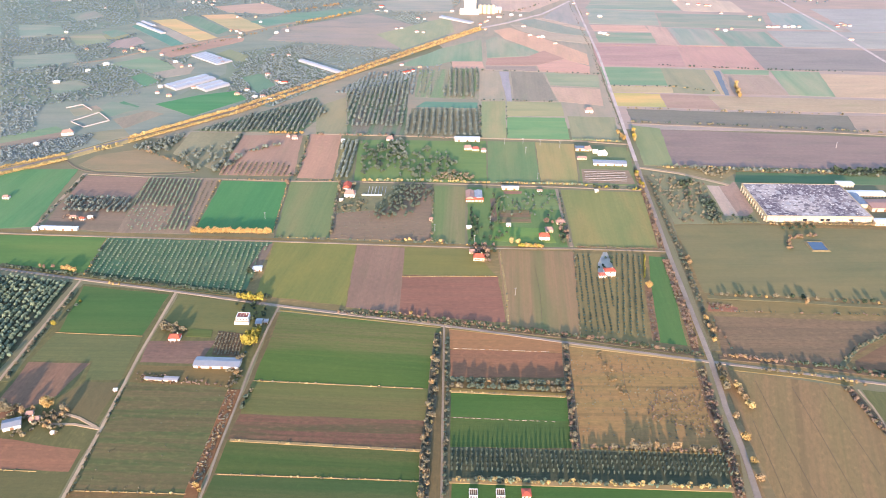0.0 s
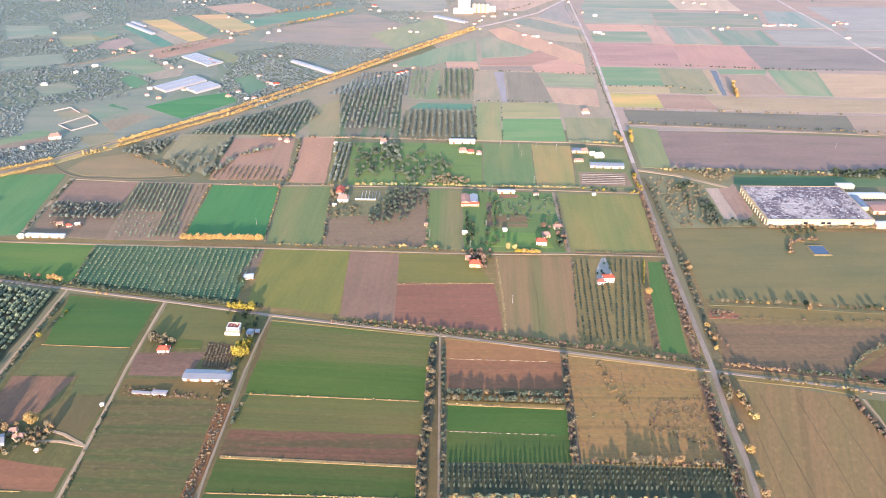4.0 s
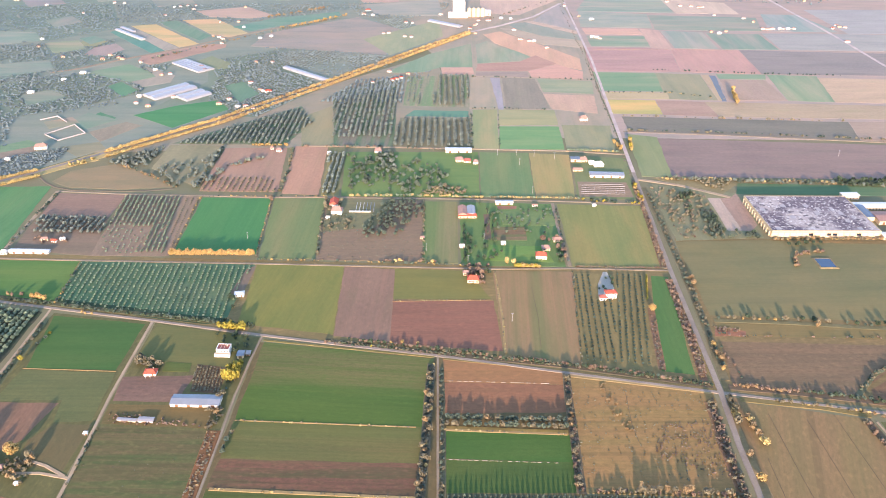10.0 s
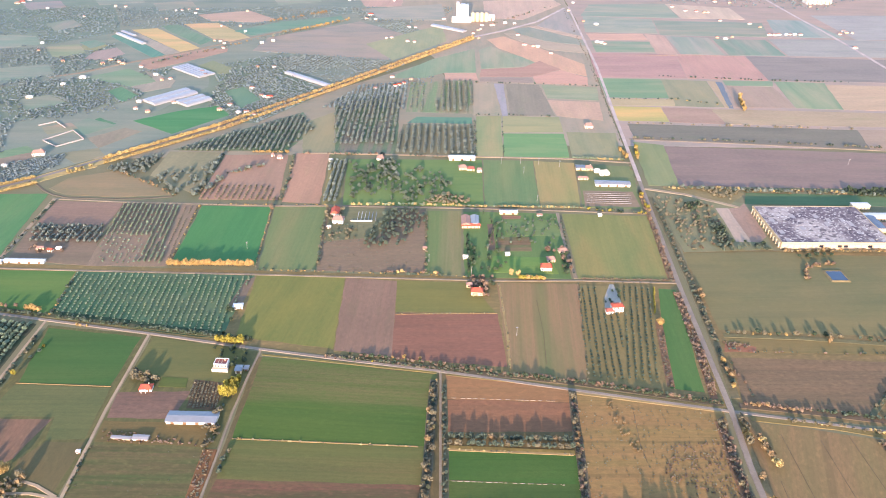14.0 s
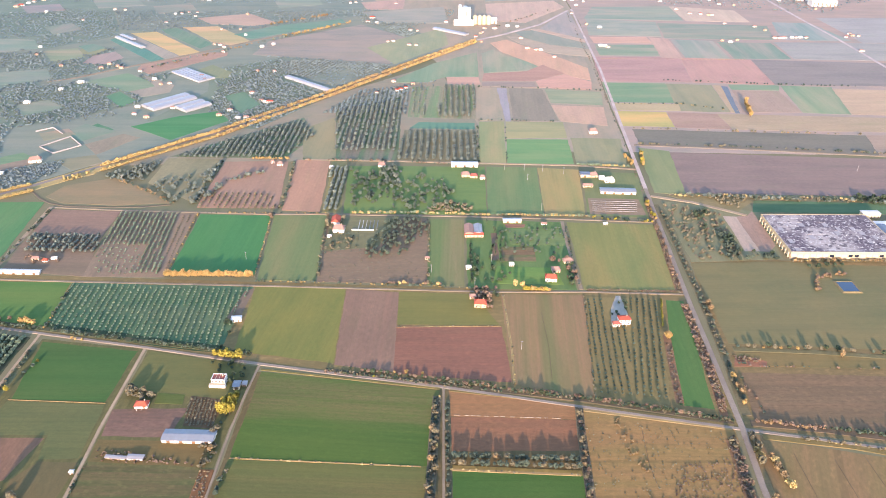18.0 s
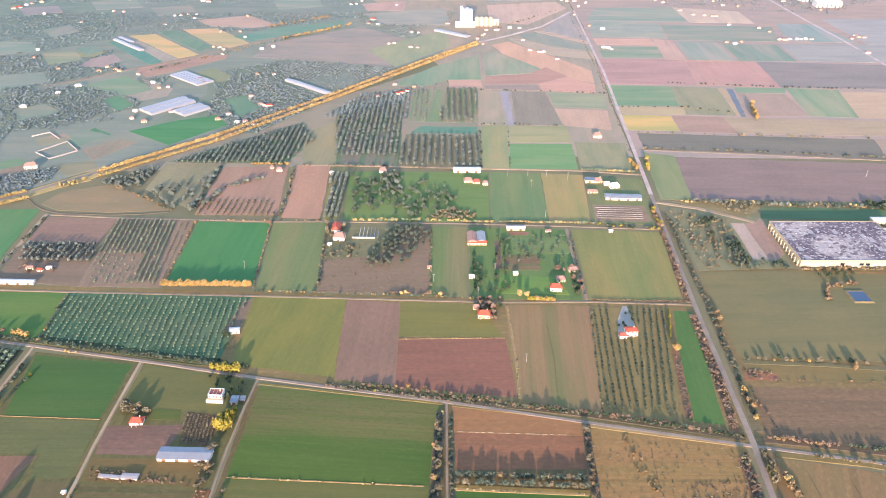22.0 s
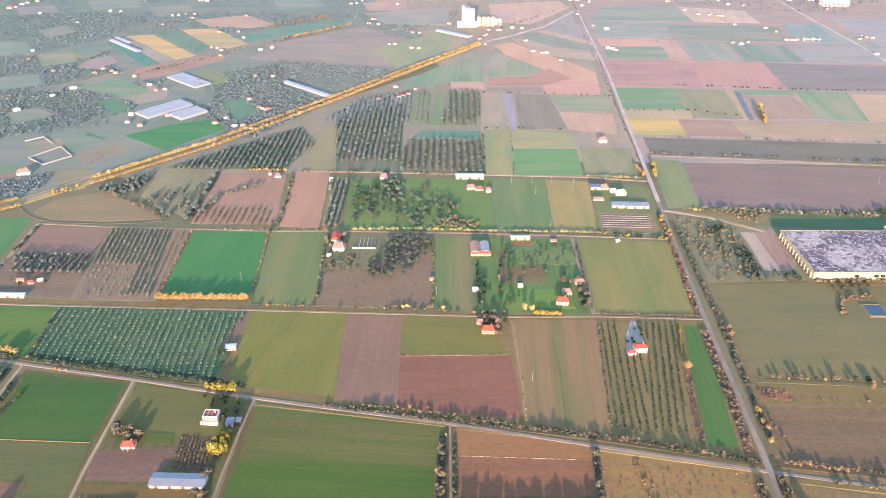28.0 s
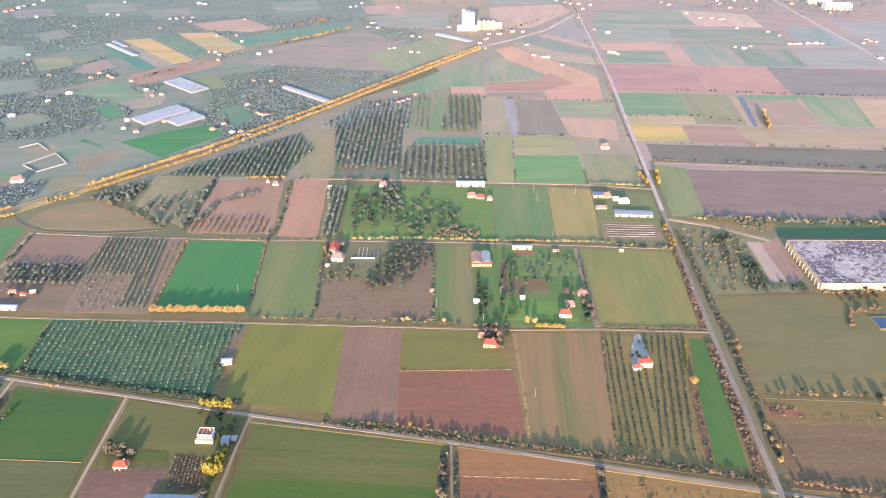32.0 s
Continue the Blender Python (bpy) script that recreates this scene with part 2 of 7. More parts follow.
# paled blue-grey foliage: distance haze put into the leaf colour
HAZED_OLIVE = leaves("hazed_olive_leaves", (124, 140, 136), (140, 154, 148), 0.7)
WHITE = plain("white_plaster", (240, 232, 216), 0.7, wear=0.3, k=0.78)
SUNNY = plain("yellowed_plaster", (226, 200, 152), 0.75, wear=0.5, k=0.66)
CREAM = plain("cream_plaster", (226, 202, 164), 0.75, wear=0.35, k=0.72)
TERRACOTTA = plain("terracotta_tiles", (188, 90, 66), 0.85, wear=0.5, scale=3)
DARKTILE = plain("dark_red_tiles", (156, 92, 76), 0.85, wear=0.5, scale=3)
OLDTILE = plain("faded_tiles", (166, 130, 112), 0.85, wear=0.6, scale=3)
GREYROOF = plain("grey_sheet_roof", (176, 178, 176), 0.5, 0.15, wear=0.45, k=0.62)
BLUEROOF = plain("blue_sheet_roof", (116, 132, 146), 0.5, 0.1, wear=0.3, k=0.62)
PLASTIC = plain("milky_greenhouse_film", (206, 204, 198), 0.4, wear=0.3, k=0.5)
METAL = plain("galvanised_steel", (150, 154, 160), 0.45, 0.7, wear=0.3)
GLASS = plain("dark_window_glass", (38, 44, 52), 0.08, wear=0.1)
WOOD = plain("weathered_wood", (120, 92, 66), 0.85, wear=0.5)
CONCRETE = plain("stained_concrete", (176, 166, 156), 0.9, wear=0.5, scale=0.6)
WATER = plain("pond_water", (60, 78, 92), 0.2, wear=0.1)


# ---- building blocks ----
def grid_mesh(name, verts, faces, materials, slots=None):
    """A mesh from numpy arrays: verts (n, 3), faces (m, 4)."""
    me = bpy.data.meshes.new(name)
    verts, faces = np.asarray(verts, np.float32), np.asarray(faces, np.int32)
    me.vertices.add(len(verts))
    me.vertices.foreach_set("co", verts.ravel())
    me.loops.add(faces.size)
    me.loops.foreach_set("vertex_index", faces.ravel())
    me.polygons.add(len(faces))
    me.polygons.foreach_set("loop_start", np.arange(0, faces.size, faces.shape[1], dtype=np.int32))
    for m in materials:
        me.materials.append(m)
    if slots is not None:
        me.polygons.foreach_set("material_index", np.asarray(slots, np.int32))
    me.update(calc_edges=True)
    return me


def part(name, bm, material, parent, label=""):
    """Links a bmesh as one mesh object under a thing or a part."""
    bmesh.ops.recalc_face_normals(bm, faces=bm.faces[:])
    me = bpy.data.meshes.new(name)
    bm.to_mesh(me)
    bm.free()
    me.materials.append(material)
    ob = new(name, me)
    ob.parent = parent
    return tagged(ob, label) if label else ob


def box(bm, x0, x1, y0, y1, z0, z1):
    v = [bm.verts.new(p) for p in ((x0, y0, z0), (x1, y0, z0), (x1, y1, z0), (x0, y1, z0),
                                   (x0, y0, z1), (x1, y0, z1), (x1, y1, z1), (x0, y1, z1))]
    for f in ((0, 3, 2, 1), (4, 5, 6, 7), (0, 1, 5, 4), (1, 2, 6, 5), (2, 3, 7, 6), (3, 0, 4, 7)):
        bm.faces.new([v[i] for i in f])
    return bm


def block(name, parent, material, x0, x1, y0, y1, z0, z1, label="", bevel=0.0):
    bm = box(bmesh.new(), x0, x1, y0, y1, z0, z1)
    if bevel:
        bmesh.ops.bevel(bm, geom=bm.edges[:], offset=bevel, segments=1, affect="EDGES")
    return part(name, bm, material, parent, label)


def thing(name, x, y, turn, label, category, group=""):
    ob = new(name)
    ob.matrix_world = pose(x, y, GROUND, 0, 0, turn)
    return tagged(ob, label, category, group)


GROUND = 0.0
LAYER = [0]


def lift():
    """Field beds lie a few centimetres apart in height, so that no two share a plane."""
    LAYER[0] += 1
    return 0.05 + 0.0012 * LAYER[0]


def uneven(a, b, step, wobble):
    """Points along an edge, with the small wander that a field border has."""
    a, b = Vector(a), Vector(b)
    n = max(1, int((b - a).length / step))
    side = Vector((-(b - a).y, (b - a).x)).normalized()
    return [a.lerp(b, i / n) + side * (0 if i == 0 else random.uniform(-wobble, wobble)) for i in range(n)]


CLEARINGS = []


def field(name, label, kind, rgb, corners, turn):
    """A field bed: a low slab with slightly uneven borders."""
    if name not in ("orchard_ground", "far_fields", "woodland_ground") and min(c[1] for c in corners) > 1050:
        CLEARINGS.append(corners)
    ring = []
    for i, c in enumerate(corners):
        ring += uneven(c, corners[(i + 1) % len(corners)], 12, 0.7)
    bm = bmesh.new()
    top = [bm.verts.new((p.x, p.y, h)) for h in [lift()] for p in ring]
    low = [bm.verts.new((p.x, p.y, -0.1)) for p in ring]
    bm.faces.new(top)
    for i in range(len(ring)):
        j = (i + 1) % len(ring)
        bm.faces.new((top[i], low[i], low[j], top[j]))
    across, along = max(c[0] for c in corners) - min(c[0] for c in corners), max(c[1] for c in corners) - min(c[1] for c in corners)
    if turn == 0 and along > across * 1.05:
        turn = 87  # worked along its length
    # farther beds get fainter texture: the softening of distance put into the surface
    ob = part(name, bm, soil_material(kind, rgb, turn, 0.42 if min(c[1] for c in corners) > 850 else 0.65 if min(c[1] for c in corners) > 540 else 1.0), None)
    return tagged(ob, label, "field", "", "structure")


def road(line, width, material, name, label):
    """A road slab along a line, with an uneven edge, above the field beds."""
    bm = bmesh.new()
    z = {"grass_strip": 0.32, "hedge_bed": 0.305, "wheel_track": 0.29, "lane": 0.36, "track": 0.34, "main_road": 0.42, "cross_road": 0.4}.get(name, 0.38) + 0.0015 * (len(bpy.data.objects) % 7)
    dense, slope = [], min(0.4, width * 0.12)
    for a, b in zip(line, line[1:]):
        n = max(1, int((Vector(b) - Vector(a)).length / 18))
        dense += [Vector(a).lerp(Vector(b), i / n) for i in range(n)]
    dense.append(Vector(line[-1]))
    rings = []
    for i, p in enumerate(dense):
        way = (dense[min(i + 1, len(dense) - 1)] - dense[max(i - 1, 0)]).normalized()
        side = Vector((-way.y, way.x))
        w = width / 2 * random.uniform(0.93, 1.07)
        l, r = p + side * w, p - side * w
        rings.append([bm.verts.new(q) for q in ((*l, z), (*r, z), (*(r - side * slope), 0.0), (*(l + side * slope), 0.0))])
    for a, b in zip(rings, rings[1:]):
        for i in (0, 1, 3):
            bm.faces.new((a[i], a[(i + 1) % 4], b[(i + 1) % 4], b[i]))
    bm.faces.new(rings[0])
    bm.faces.new(rings[-1])
    ob = part(name, bm, material, None)
    return tagged(ob, label, "road", "", "structure")


# the land itself: one sheet to the horizon
def land():
    g = Graph("dry_grassland", 0.95)
    base = tone(142, 130, 92)
    far = g.noise(g.place(), 0.006, 5, 0.38, 0.62)
    mid = g.noise(g.place(), 0.05, 4, 0.35, 0.65)
    fine = g.noise(g.place(), 0.7, 5, 0.3, 0.7)
    c = g.mix(far, shift(base, 0.84, 0.92, 0.9), shift(base, 1.15, 1.05, 1.05))
    c = g.mix(g.times(mid, 0.5), c, shift(base, 0.75, 0.88, 0.75))
    c = g.mix(g.times(fine, 0.35), c, shift(base, 0.62, 0.64, 0.62))
    g.bump(fine, 0.12, 0.3)
    n = 24
    xs = np.linspace(-12000, 12000, n + 1)
    verts = [(x, y, 0.0) for y in xs for x in xs]
    faces = [(j * (n + 1) + i, j * (n + 1) + i + 1, (j + 1) * (n + 1) + i + 1, (j + 1) * (n + 1) + i) for j in range(n) for i in range(n)]
    ob = new("ground", grid_mesh("ground", verts, faces, [g.done(c)]))
    tagged(ob, "dry grassland plain with verges and weeds", "ground", "", "structure")


land()


# ---- trees ----
def crown_arrays(seed, width, low, high, count, leaf, lobes=6, spread=0.62):
    """Leaf clumps on several uneven lobes: verts and quads."""
    rng = np.random.default_rng(seed)
    half, mid = (high - low) / 2, (high + low) / 2
    way = rng.normal(size=(lobes, 3))
    way /= np.linalg.norm(way, axis=1)[:, None]
    centre = way * rng.uniform(0.25, spread, (lobes, 1)) * (width / 2, width / 2, half) + (0, 0, mid)
    size = rng.uniform(0.4, 0.62, (lobes, 1)) * (width / 2, width / 2, half * 1.05)
    pick = rng.integers(0, lobes, count)
    out = rng.normal(size=(count, 3))
    out /= np.linalg.norm(out, axis=1)[:, None]
    deep = rng.random((count, 1)) < 0.16
    spot = centre[pick] + out * size[pick] * np.where(deep, rng.uniform(0.1, 0.5, (count, 1)), rng.uniform(0.72, 1.05, (count, 1)))
    normal = out + rng.normal(size=(count, 3)) * 0.45
    normal /= np.linalg.norm(normal, axis=1)[:, None]
    u = np.cross(normal, rng.normal(size=(count, 3)))
    u /= np.linalg.norm(u, axis=1)[:, None]
    v = np.cross(normal, u)
    s = leaf * rng.uniform(0.6, 1.25, (count, 1)) * np.where(deep, 2.1, 1.0)
    verts = np.stack([spot - u * s - v * s * 0.7, spot + u * s * 0.8 - v * s, spot + u * s + v * s * 0.8, spot - u * s * 0.7 + v * s], 1)
    verts = verts.reshape(-1, 3)
    verts[:, 2] = np.maximum(verts[:, 2], 0.12)
    return verts, np.arange(count * 4).reshape(-1, 4)


def limb_arrays(a, b, r0, r1):
    """A tapered four-sided limb from a to b."""
    a, b = np.array(a, float), np.array(b, float)
    ring = np.array([(1, 0, 0), (0, 1, 0), (-1, 0, 0), (0, -1, 0)], float)
    verts = np.vstack([a + ring * r0, b + ring * r1])
    return verts, np.array([(0, 1, 5, 4), (1, 2, 6, 5), (2, 3, 7, 6), (3, 0, 4, 7)])


def joined(pieces):
    verts, faces, n = [], [], 0
    for v, f in pieces:
        verts.append(v)
        faces.append(f + n)
        n += len(v)
    return np.vstack(verts), np.vstack(faces)


def trunk_arrays(seed, high, width, thick):
    rng = np.random.default_rng(seed + 500)
    fork = high * 0.35
    pieces = [limb_arrays((0, 0, -0.1), (0, 0, fork), thick, thick * 0.7)]
    for i in range(4):
        a = i * 1.57 + rng.uniform(-0.4, 0.4)
        reach = width * rng.uniform(0.2, 0.34)
        pieces.append(limb_arrays((0, 0, fork * rng.uniform(0.8, 1)), (math.cos(a) * reach, math.sin(a) * reach, high * rng.uniform(0.6, 0.85)), thick * 0.5, thick * 0.12))
    return joined(pieces)


# shape: crown width, bottom, top, leaf clumps, clump size, lobes, trunk
SHAPES = {
    "round": (4.4, 0.7, 4.3, 290, 0.3, 11, 0.2),
    # far crowns kept flat so their shade stays faint, as under haze
    "far": (3.8, 0.1, 1.5, 46, 0.55, 6, 0.16),
    "small": (2.7, 0.4, 2.9, 150, 0.24, 7, 0.14),
    "tall": (6.0, 0.5, 8.6, 460, 0.38, 12, 0.26),
    "column": (3.4, 0.6, 9.5, 300, 0.34, 9, 0.22),
    "big": (11, 1.6, 12.5, 1300, 0.46, 18, 0.4),
    "hedge": (4.2, 0.2, 4.2, 330, 0.3, 10, 0.2),
    "bush": (3.0, 0.05, 2.2, 170, 0.25, 8, 0.12),
    "tuft": (1.6, 0.02, 0.36, 44, 0.2, 6, 0.03),
    "shrub": (1.7, 0.05, 1.1, 70, 0.2, 6, 0.08),
}
LEAF = {
    "olive": (OLIVE, "olive_tree", "grey-green olive tree with a rounded crown"),
    "grey": (OLIVE_DRY, "olive_tree", "dusty grey olive tree on bare soil"),
    "straw": (STRAW, "golden_tree", "pale golden tree along the avenue"),
    "sage": (SAGE, "olive_tree", "pale green olive tree beside a field"),
    "hazed": (HAZED_OLIVE, "olive_tree", "haze-paled olive tree in a grove"),
    "gold": (GOLD, "golden_tree", "golden autumn tree with full crown"),
    "amber": (AMBER, "amber_tree", "amber autumn roadside tree"),
    "rust": (RUST, "rusty_bush", "rusty brown roadside bush"),
    "bare": (BARE, "bare_tree", "thin nearly bare brown tree"),
    "green": (GREEN, "green_tree", "dark green leafy tree on grass"),
    "lime": (LIME, "lime_tree", "yellow-green leafy tree on grass"),
}
PATTERN, TEMPLATE = {}, {}


def pattern(shape, seed, lean=1.0):
    """Crown and trunk arrays of one tree shape; lean < 1 gives fewer clumps, for far masses."""
    key = (shape, seed, lean)
    if key not in PATTERN:
        w, lo, hi, n, leaf, lobes, thick = SHAPES[shape]
        crown = crown_arrays(seed * 7 + len(shape), w, lo, hi, int(n * lean), leaf / math.sqrt(lean), lobes)
        PATTERN[key] = (crown, trunk_arrays(seed, hi, w, thick))
    return PATTERN[key]


def tree(shape, leaf, x, y, size=1.0, group=""):
    """One tree with its trunk and crown as parts."""
    mat, name, label = LEAF[leaf]
    seed = random.randrange(4)
    key = (shape, leaf, seed)
    if key not in TEMPLATE:
        crown, trunk = pattern(shape, seed)
        TEMPLATE[key] = (grid_mesh("trunk", *trunk, [BARK]), grid_mesh("crown", *crown, [mat]))
    trunk, crown = TEMPLATE[key]
    bush = shape in ("bush", "shrub", "tuft")
    if bush:
        name = leaf + "_bush"
        label = {"gold": "golden autumn bush", "amber": "amber autumn bush", "rust": "rusty brown bush", "bare": "thin pale brown bush",
                 "olive": "grey-green bush", "grey": "dusty grey bush", "green": "dark green bush", "lime": "yellow-green bush", "sage": "pale green bush", "straw": "pale straw-coloured bush", "hazed": "haze-paled green bush"}[leaf] + " on the grass verge"
    ob = new(name)
    ob.matrix_world = pose(x, y, 0.1, 0, 0, random.uniform(0, 360)) @ Matrix.Diagonal((size * random.uniform(0.9, 1.1), size * random.uniform(0.9, 1.1), size, 1))
    tagged(ob, label, "bush" if bush else "tree", group or ("roadside bushes" if bush else ""))
    for piece, data in (("trunk", trunk), ("crown", crown)):
        p = new(piece, data)
        p.parent = ob
    return ob


def grove(name, label, spots, shape, leaf, lean=0.55, size=1.0, vary=0.25):
    """Many trees as one mass: spots is a list of (x, y)."""
    if not len(spots):
        return
    verts, faces, slots, n = [], [], [], 0
    for x, y in spots:
        crown, trunk = pattern(shape, random.randrange(4), lean)
        a, s = random.uniform(0, 6.28), size * random.uniform(1 - vary, 1 + vary)
        turn = np.array(((math.cos(a), math.sin(a), 0), (-math.sin(a), math.cos(a), 0), (0, 0, 1))) * s
        for k, (v, f) in enumerate((crown, trunk)):
            verts.append(v @ turn + (x, y, 0.1))
            faces.append(f + n)
            slots.append(np.full(len(f), k))
            n += len(v)
    ob = new(name, grid_mesh(name, np.vstack(verts), np.vstack(faces), [LEAF[leaf][0], BARK], np.concatenate(slots)))
    tagged(ob, label, "trees", "", "stuff")


def inside(x, y, ring):
    hit = False
    for (ax, ay), (bx, by) in zip(ring, ring[1:] + ring[:1]):
        if (ay > y) != (by > y) and x < ax + (y - ay) / (by - ay) * (bx - ax):
            hit = not hit
    return hit


def lattice(ring, turn, row, gap, jitter=0.5, keep=1.0):
    """Planting spots in rows inside a plot; turn: the rows' direction in degrees from the x axis."""
    c, s = math.cos(radians(turn)), math.sin(radians(turn))
    cx, cy = sum(p[0] for p in ring) / len(ring), sum(p[1] for p in ring) / len(ring)
    far = max(math.hypot(p[0] - cx, p[1] - cy) for p in ring)
    spots, v = [], -far
    while v < far:
        u = -far
        while u < far:
            x = cx + u * c - v * s + random.uniform(-jitter, jitter)
            y = cy + u * s + v * c + random.uniform(-jitter, jitter)
            if inside(x, y, ring) and random.random() < keep and clear(x, y):
                spots.append((x, y))
            u += gap
        v += row
    return spots


def clear(x, y):
    """True where no far green field lies, so that groves keep off the crops."""
    return y < 1050 or not any(inside(x, y, ring) for ring in CLEARINGS)


def scatter(ring, count):
    xs, ys = [p[0] for p in ring], [p[1] for p in ring]
    spots = []
    tries = 0
    while len(spots) < count and tries < count * 20:
        tries += 1
        x, y = random.uniform(min(xs), max(xs)), random.uniform(min(ys), max(ys))
        if inside(x, y, ring) and clear(x, y):
            spots.append((x, y))
    return spots


def orchard(ring, turn, row, gap, shape, leaf, label, single=False, size=1.0, jitter=0.5, keep=0.96, lean=0.6):
    spots = lattice(ring, turn, row, gap, jitter, keep)
    if single:
        for x, y in spots:
            tree(shape, leaf, x, y, size * random.uniform(0.8, 1.15), "orchard rows")
    else:
        grove("orchard", label, spots, shape, leaf, lean, size)


def wood(ring, count, shape, leaf, label, size=1.0, lean=0.4):
    grove("grove", label, scatter(ring, count), shape, leaf, lean, size, 0.35)


def tree_row(line, gap, mix, size=1.0, wander=0.8, group="trees in a row", skip=0.0):
    """Trees along a line. mix: (shape, leaf) choices."""
    for a, b in zip(line, line[1:]):
        a, b = Vector(a), Vector(b)
        n = max(1, int((b - a).length / gap))
        for i in range(n):
            if random.random() < skip:
                continue
            p = a.lerp(b, (i + random.uniform(0.2, 0.8)) / n)
            shape, leaf = random.choice(mix)
            tree(shape, leaf, p.x + random.uniform(-wander, wander), p.y + random.uniform(-wander, wander), size * random.uniform(0.7, 1.2), group)


def verge(line, gap, mix, wander, label, size=1.0):
    """A far or dense strip of undergrowth as one mass for each leaf colour."""
    for shape, leaf in mix:
        spots = []
        for a, b in zip(line, line[1:]):
            a, b = Vector(a), Vector(b)
            for i in range(int((b - a).length / gap / len(mix)) + 1):
                p = a.lerp(b, random.random())
                spots.append((p.x + random.uniform(-wander, wander), p.y + random.uniform(-wander, wander)))
        grove("undergrowth", label, spots, shape, leaf, 0.5, size, 0.4)


# ---- buildings ----
def wedge(bm, x0, x1, y0, y1, z0, z1, inset=0.0, thick=0.25):
    """A gabled (inset 0) or hipped roof with thickness, the ridge along x."""
    m = (y0 + y1) / 2
    low = [bm.verts.new(p) for p in ((x0, y0, z0), (x1, y0, z0), (x1, y1, z0), (x0, y1, z0))]
    eave = [bm.verts.new(p) for p in ((x0, y0, z0 + thick), (x1, y0, z0 + thick), (x1, y1, z0 + thick), (x0, y1, z0 + thick))]
    ridge = [bm.verts.new((x0 + inset, m, z1)), bm.verts.new((x1 - inset, m, z1))]
    bm.faces.new(low[::-1])
    for i in range(4):
        bm.faces.new((low[i], low[(i + 1) % 4], eave[(i + 1) % 4], eave[i]))
    bm.faces.new((eave[0], eave[1], ridge[1], ridge[0]))
    bm.faces.new((eave[2], eave[3], ridge[0], ridge[1]))
    bm.faces.new((eave[1], eave[2], ridge[1]))
    bm.faces.new((eave[3], eave[0], ridge[0]))
    return bm


def opening(parent, name, x, side, z0, w, h, depth, frame_mat):
    """A window or door in a long wall: a frame with a recessed pane. side: -1 front, 1 back."""
    y = side * depth / 2
    bm = bmesh.new()
    for x0, x1, z0_, z1 in ((x - w / 2, x - w / 2 + 0.12, z0, z0 + h), (x + w / 2 - 0.12, x + w / 2, z0, z0 + h),
                            (x - w / 2, x + w / 2, z0 + h, z0 + h + 0.12), (x - w / 2 - 0.1, x + w / 2 + 0.1, z0 - 0.1, z0)):
        box(bm, x0, x1, min(y, y + side * 0.09), max(y, y + side * 0.09), z0_, z1)
    ob = part(name, bm, frame_mat, parent)
    block("pane" if name == "window" else "leaf", ob, GLASS if name == "window" else WOOD, x - w / 2 + 0.12, x + w / 2 - 0.12, min(y, y + side * 0.04), max(y, y + side * 0.04), z0, z0 + h)
    return ob


def house(x, y, turn, w, d, h, label, wall=None, roof=None, hip=0.45, storeys=1, extras=True, name="house", rise=0.36):
    """A rendered house: walls, overhanging roof, windows on two sides, a door, a chimney, a porch."""
    wall, roof, h = wall or WHITE, roof or TERRACOTTA, h * 0.86
    ob = thing(name, x, y, turn, label, "house", "farmhouses")
    block("wall", ob, wall, -w / 2, w / 2, -d / 2, d / 2, -0.1, h)
    part("roof", wedge(bmesh.new(), -w / 2 - 0.5, w / 2 + 0.5, -d / 2 - 0.5, d / 2 + 0.5, h + 0.003, h + 0.25 + d * rise, d * hip), roof, ob)
    for level in range(storeys):
        z = 0.9 + level * (h / storeys)
        n = max(2, int(w / 3.5))
        for i in range(n):
            px = -w / 2 + (i + 0.5) * w / n
            if level == 0 and i == n // 2:
                opening(ob, "door", px, -1, 0.1, 1.1, 2.1, d, WOOD)
            else:
                opening(ob, "window", px, -1, z, 1.2, 1.2, d, WOOD)
    if extras:
        for i in range(2):
            opening(ob, "window", -w / 4 + i * w / 2, 1, 0.9, 1.1, 1.2, d, WOOD)
        block("chimney", ob, CREAM, w * 0.2, w * 0.2 + 0.8, 0.6, 1.4, h + 0.2, h + d * rise + 1.0, "", 0.05)
        bm = box(bmesh.new(), -w * 0.3, w * 0.1, -d / 2 - 2.4, -d / 2 - 0.002, 2.5, 2.7)
        for px in (-w * 0.3 + 0.1, w * 0.1 - 0.3):
            box(bm, px, px + 0.2, -d / 2 - 2.35, -d / 2 - 2.15, 0, 2.5)
        part("porch", bm, wall, ob)
    return ob


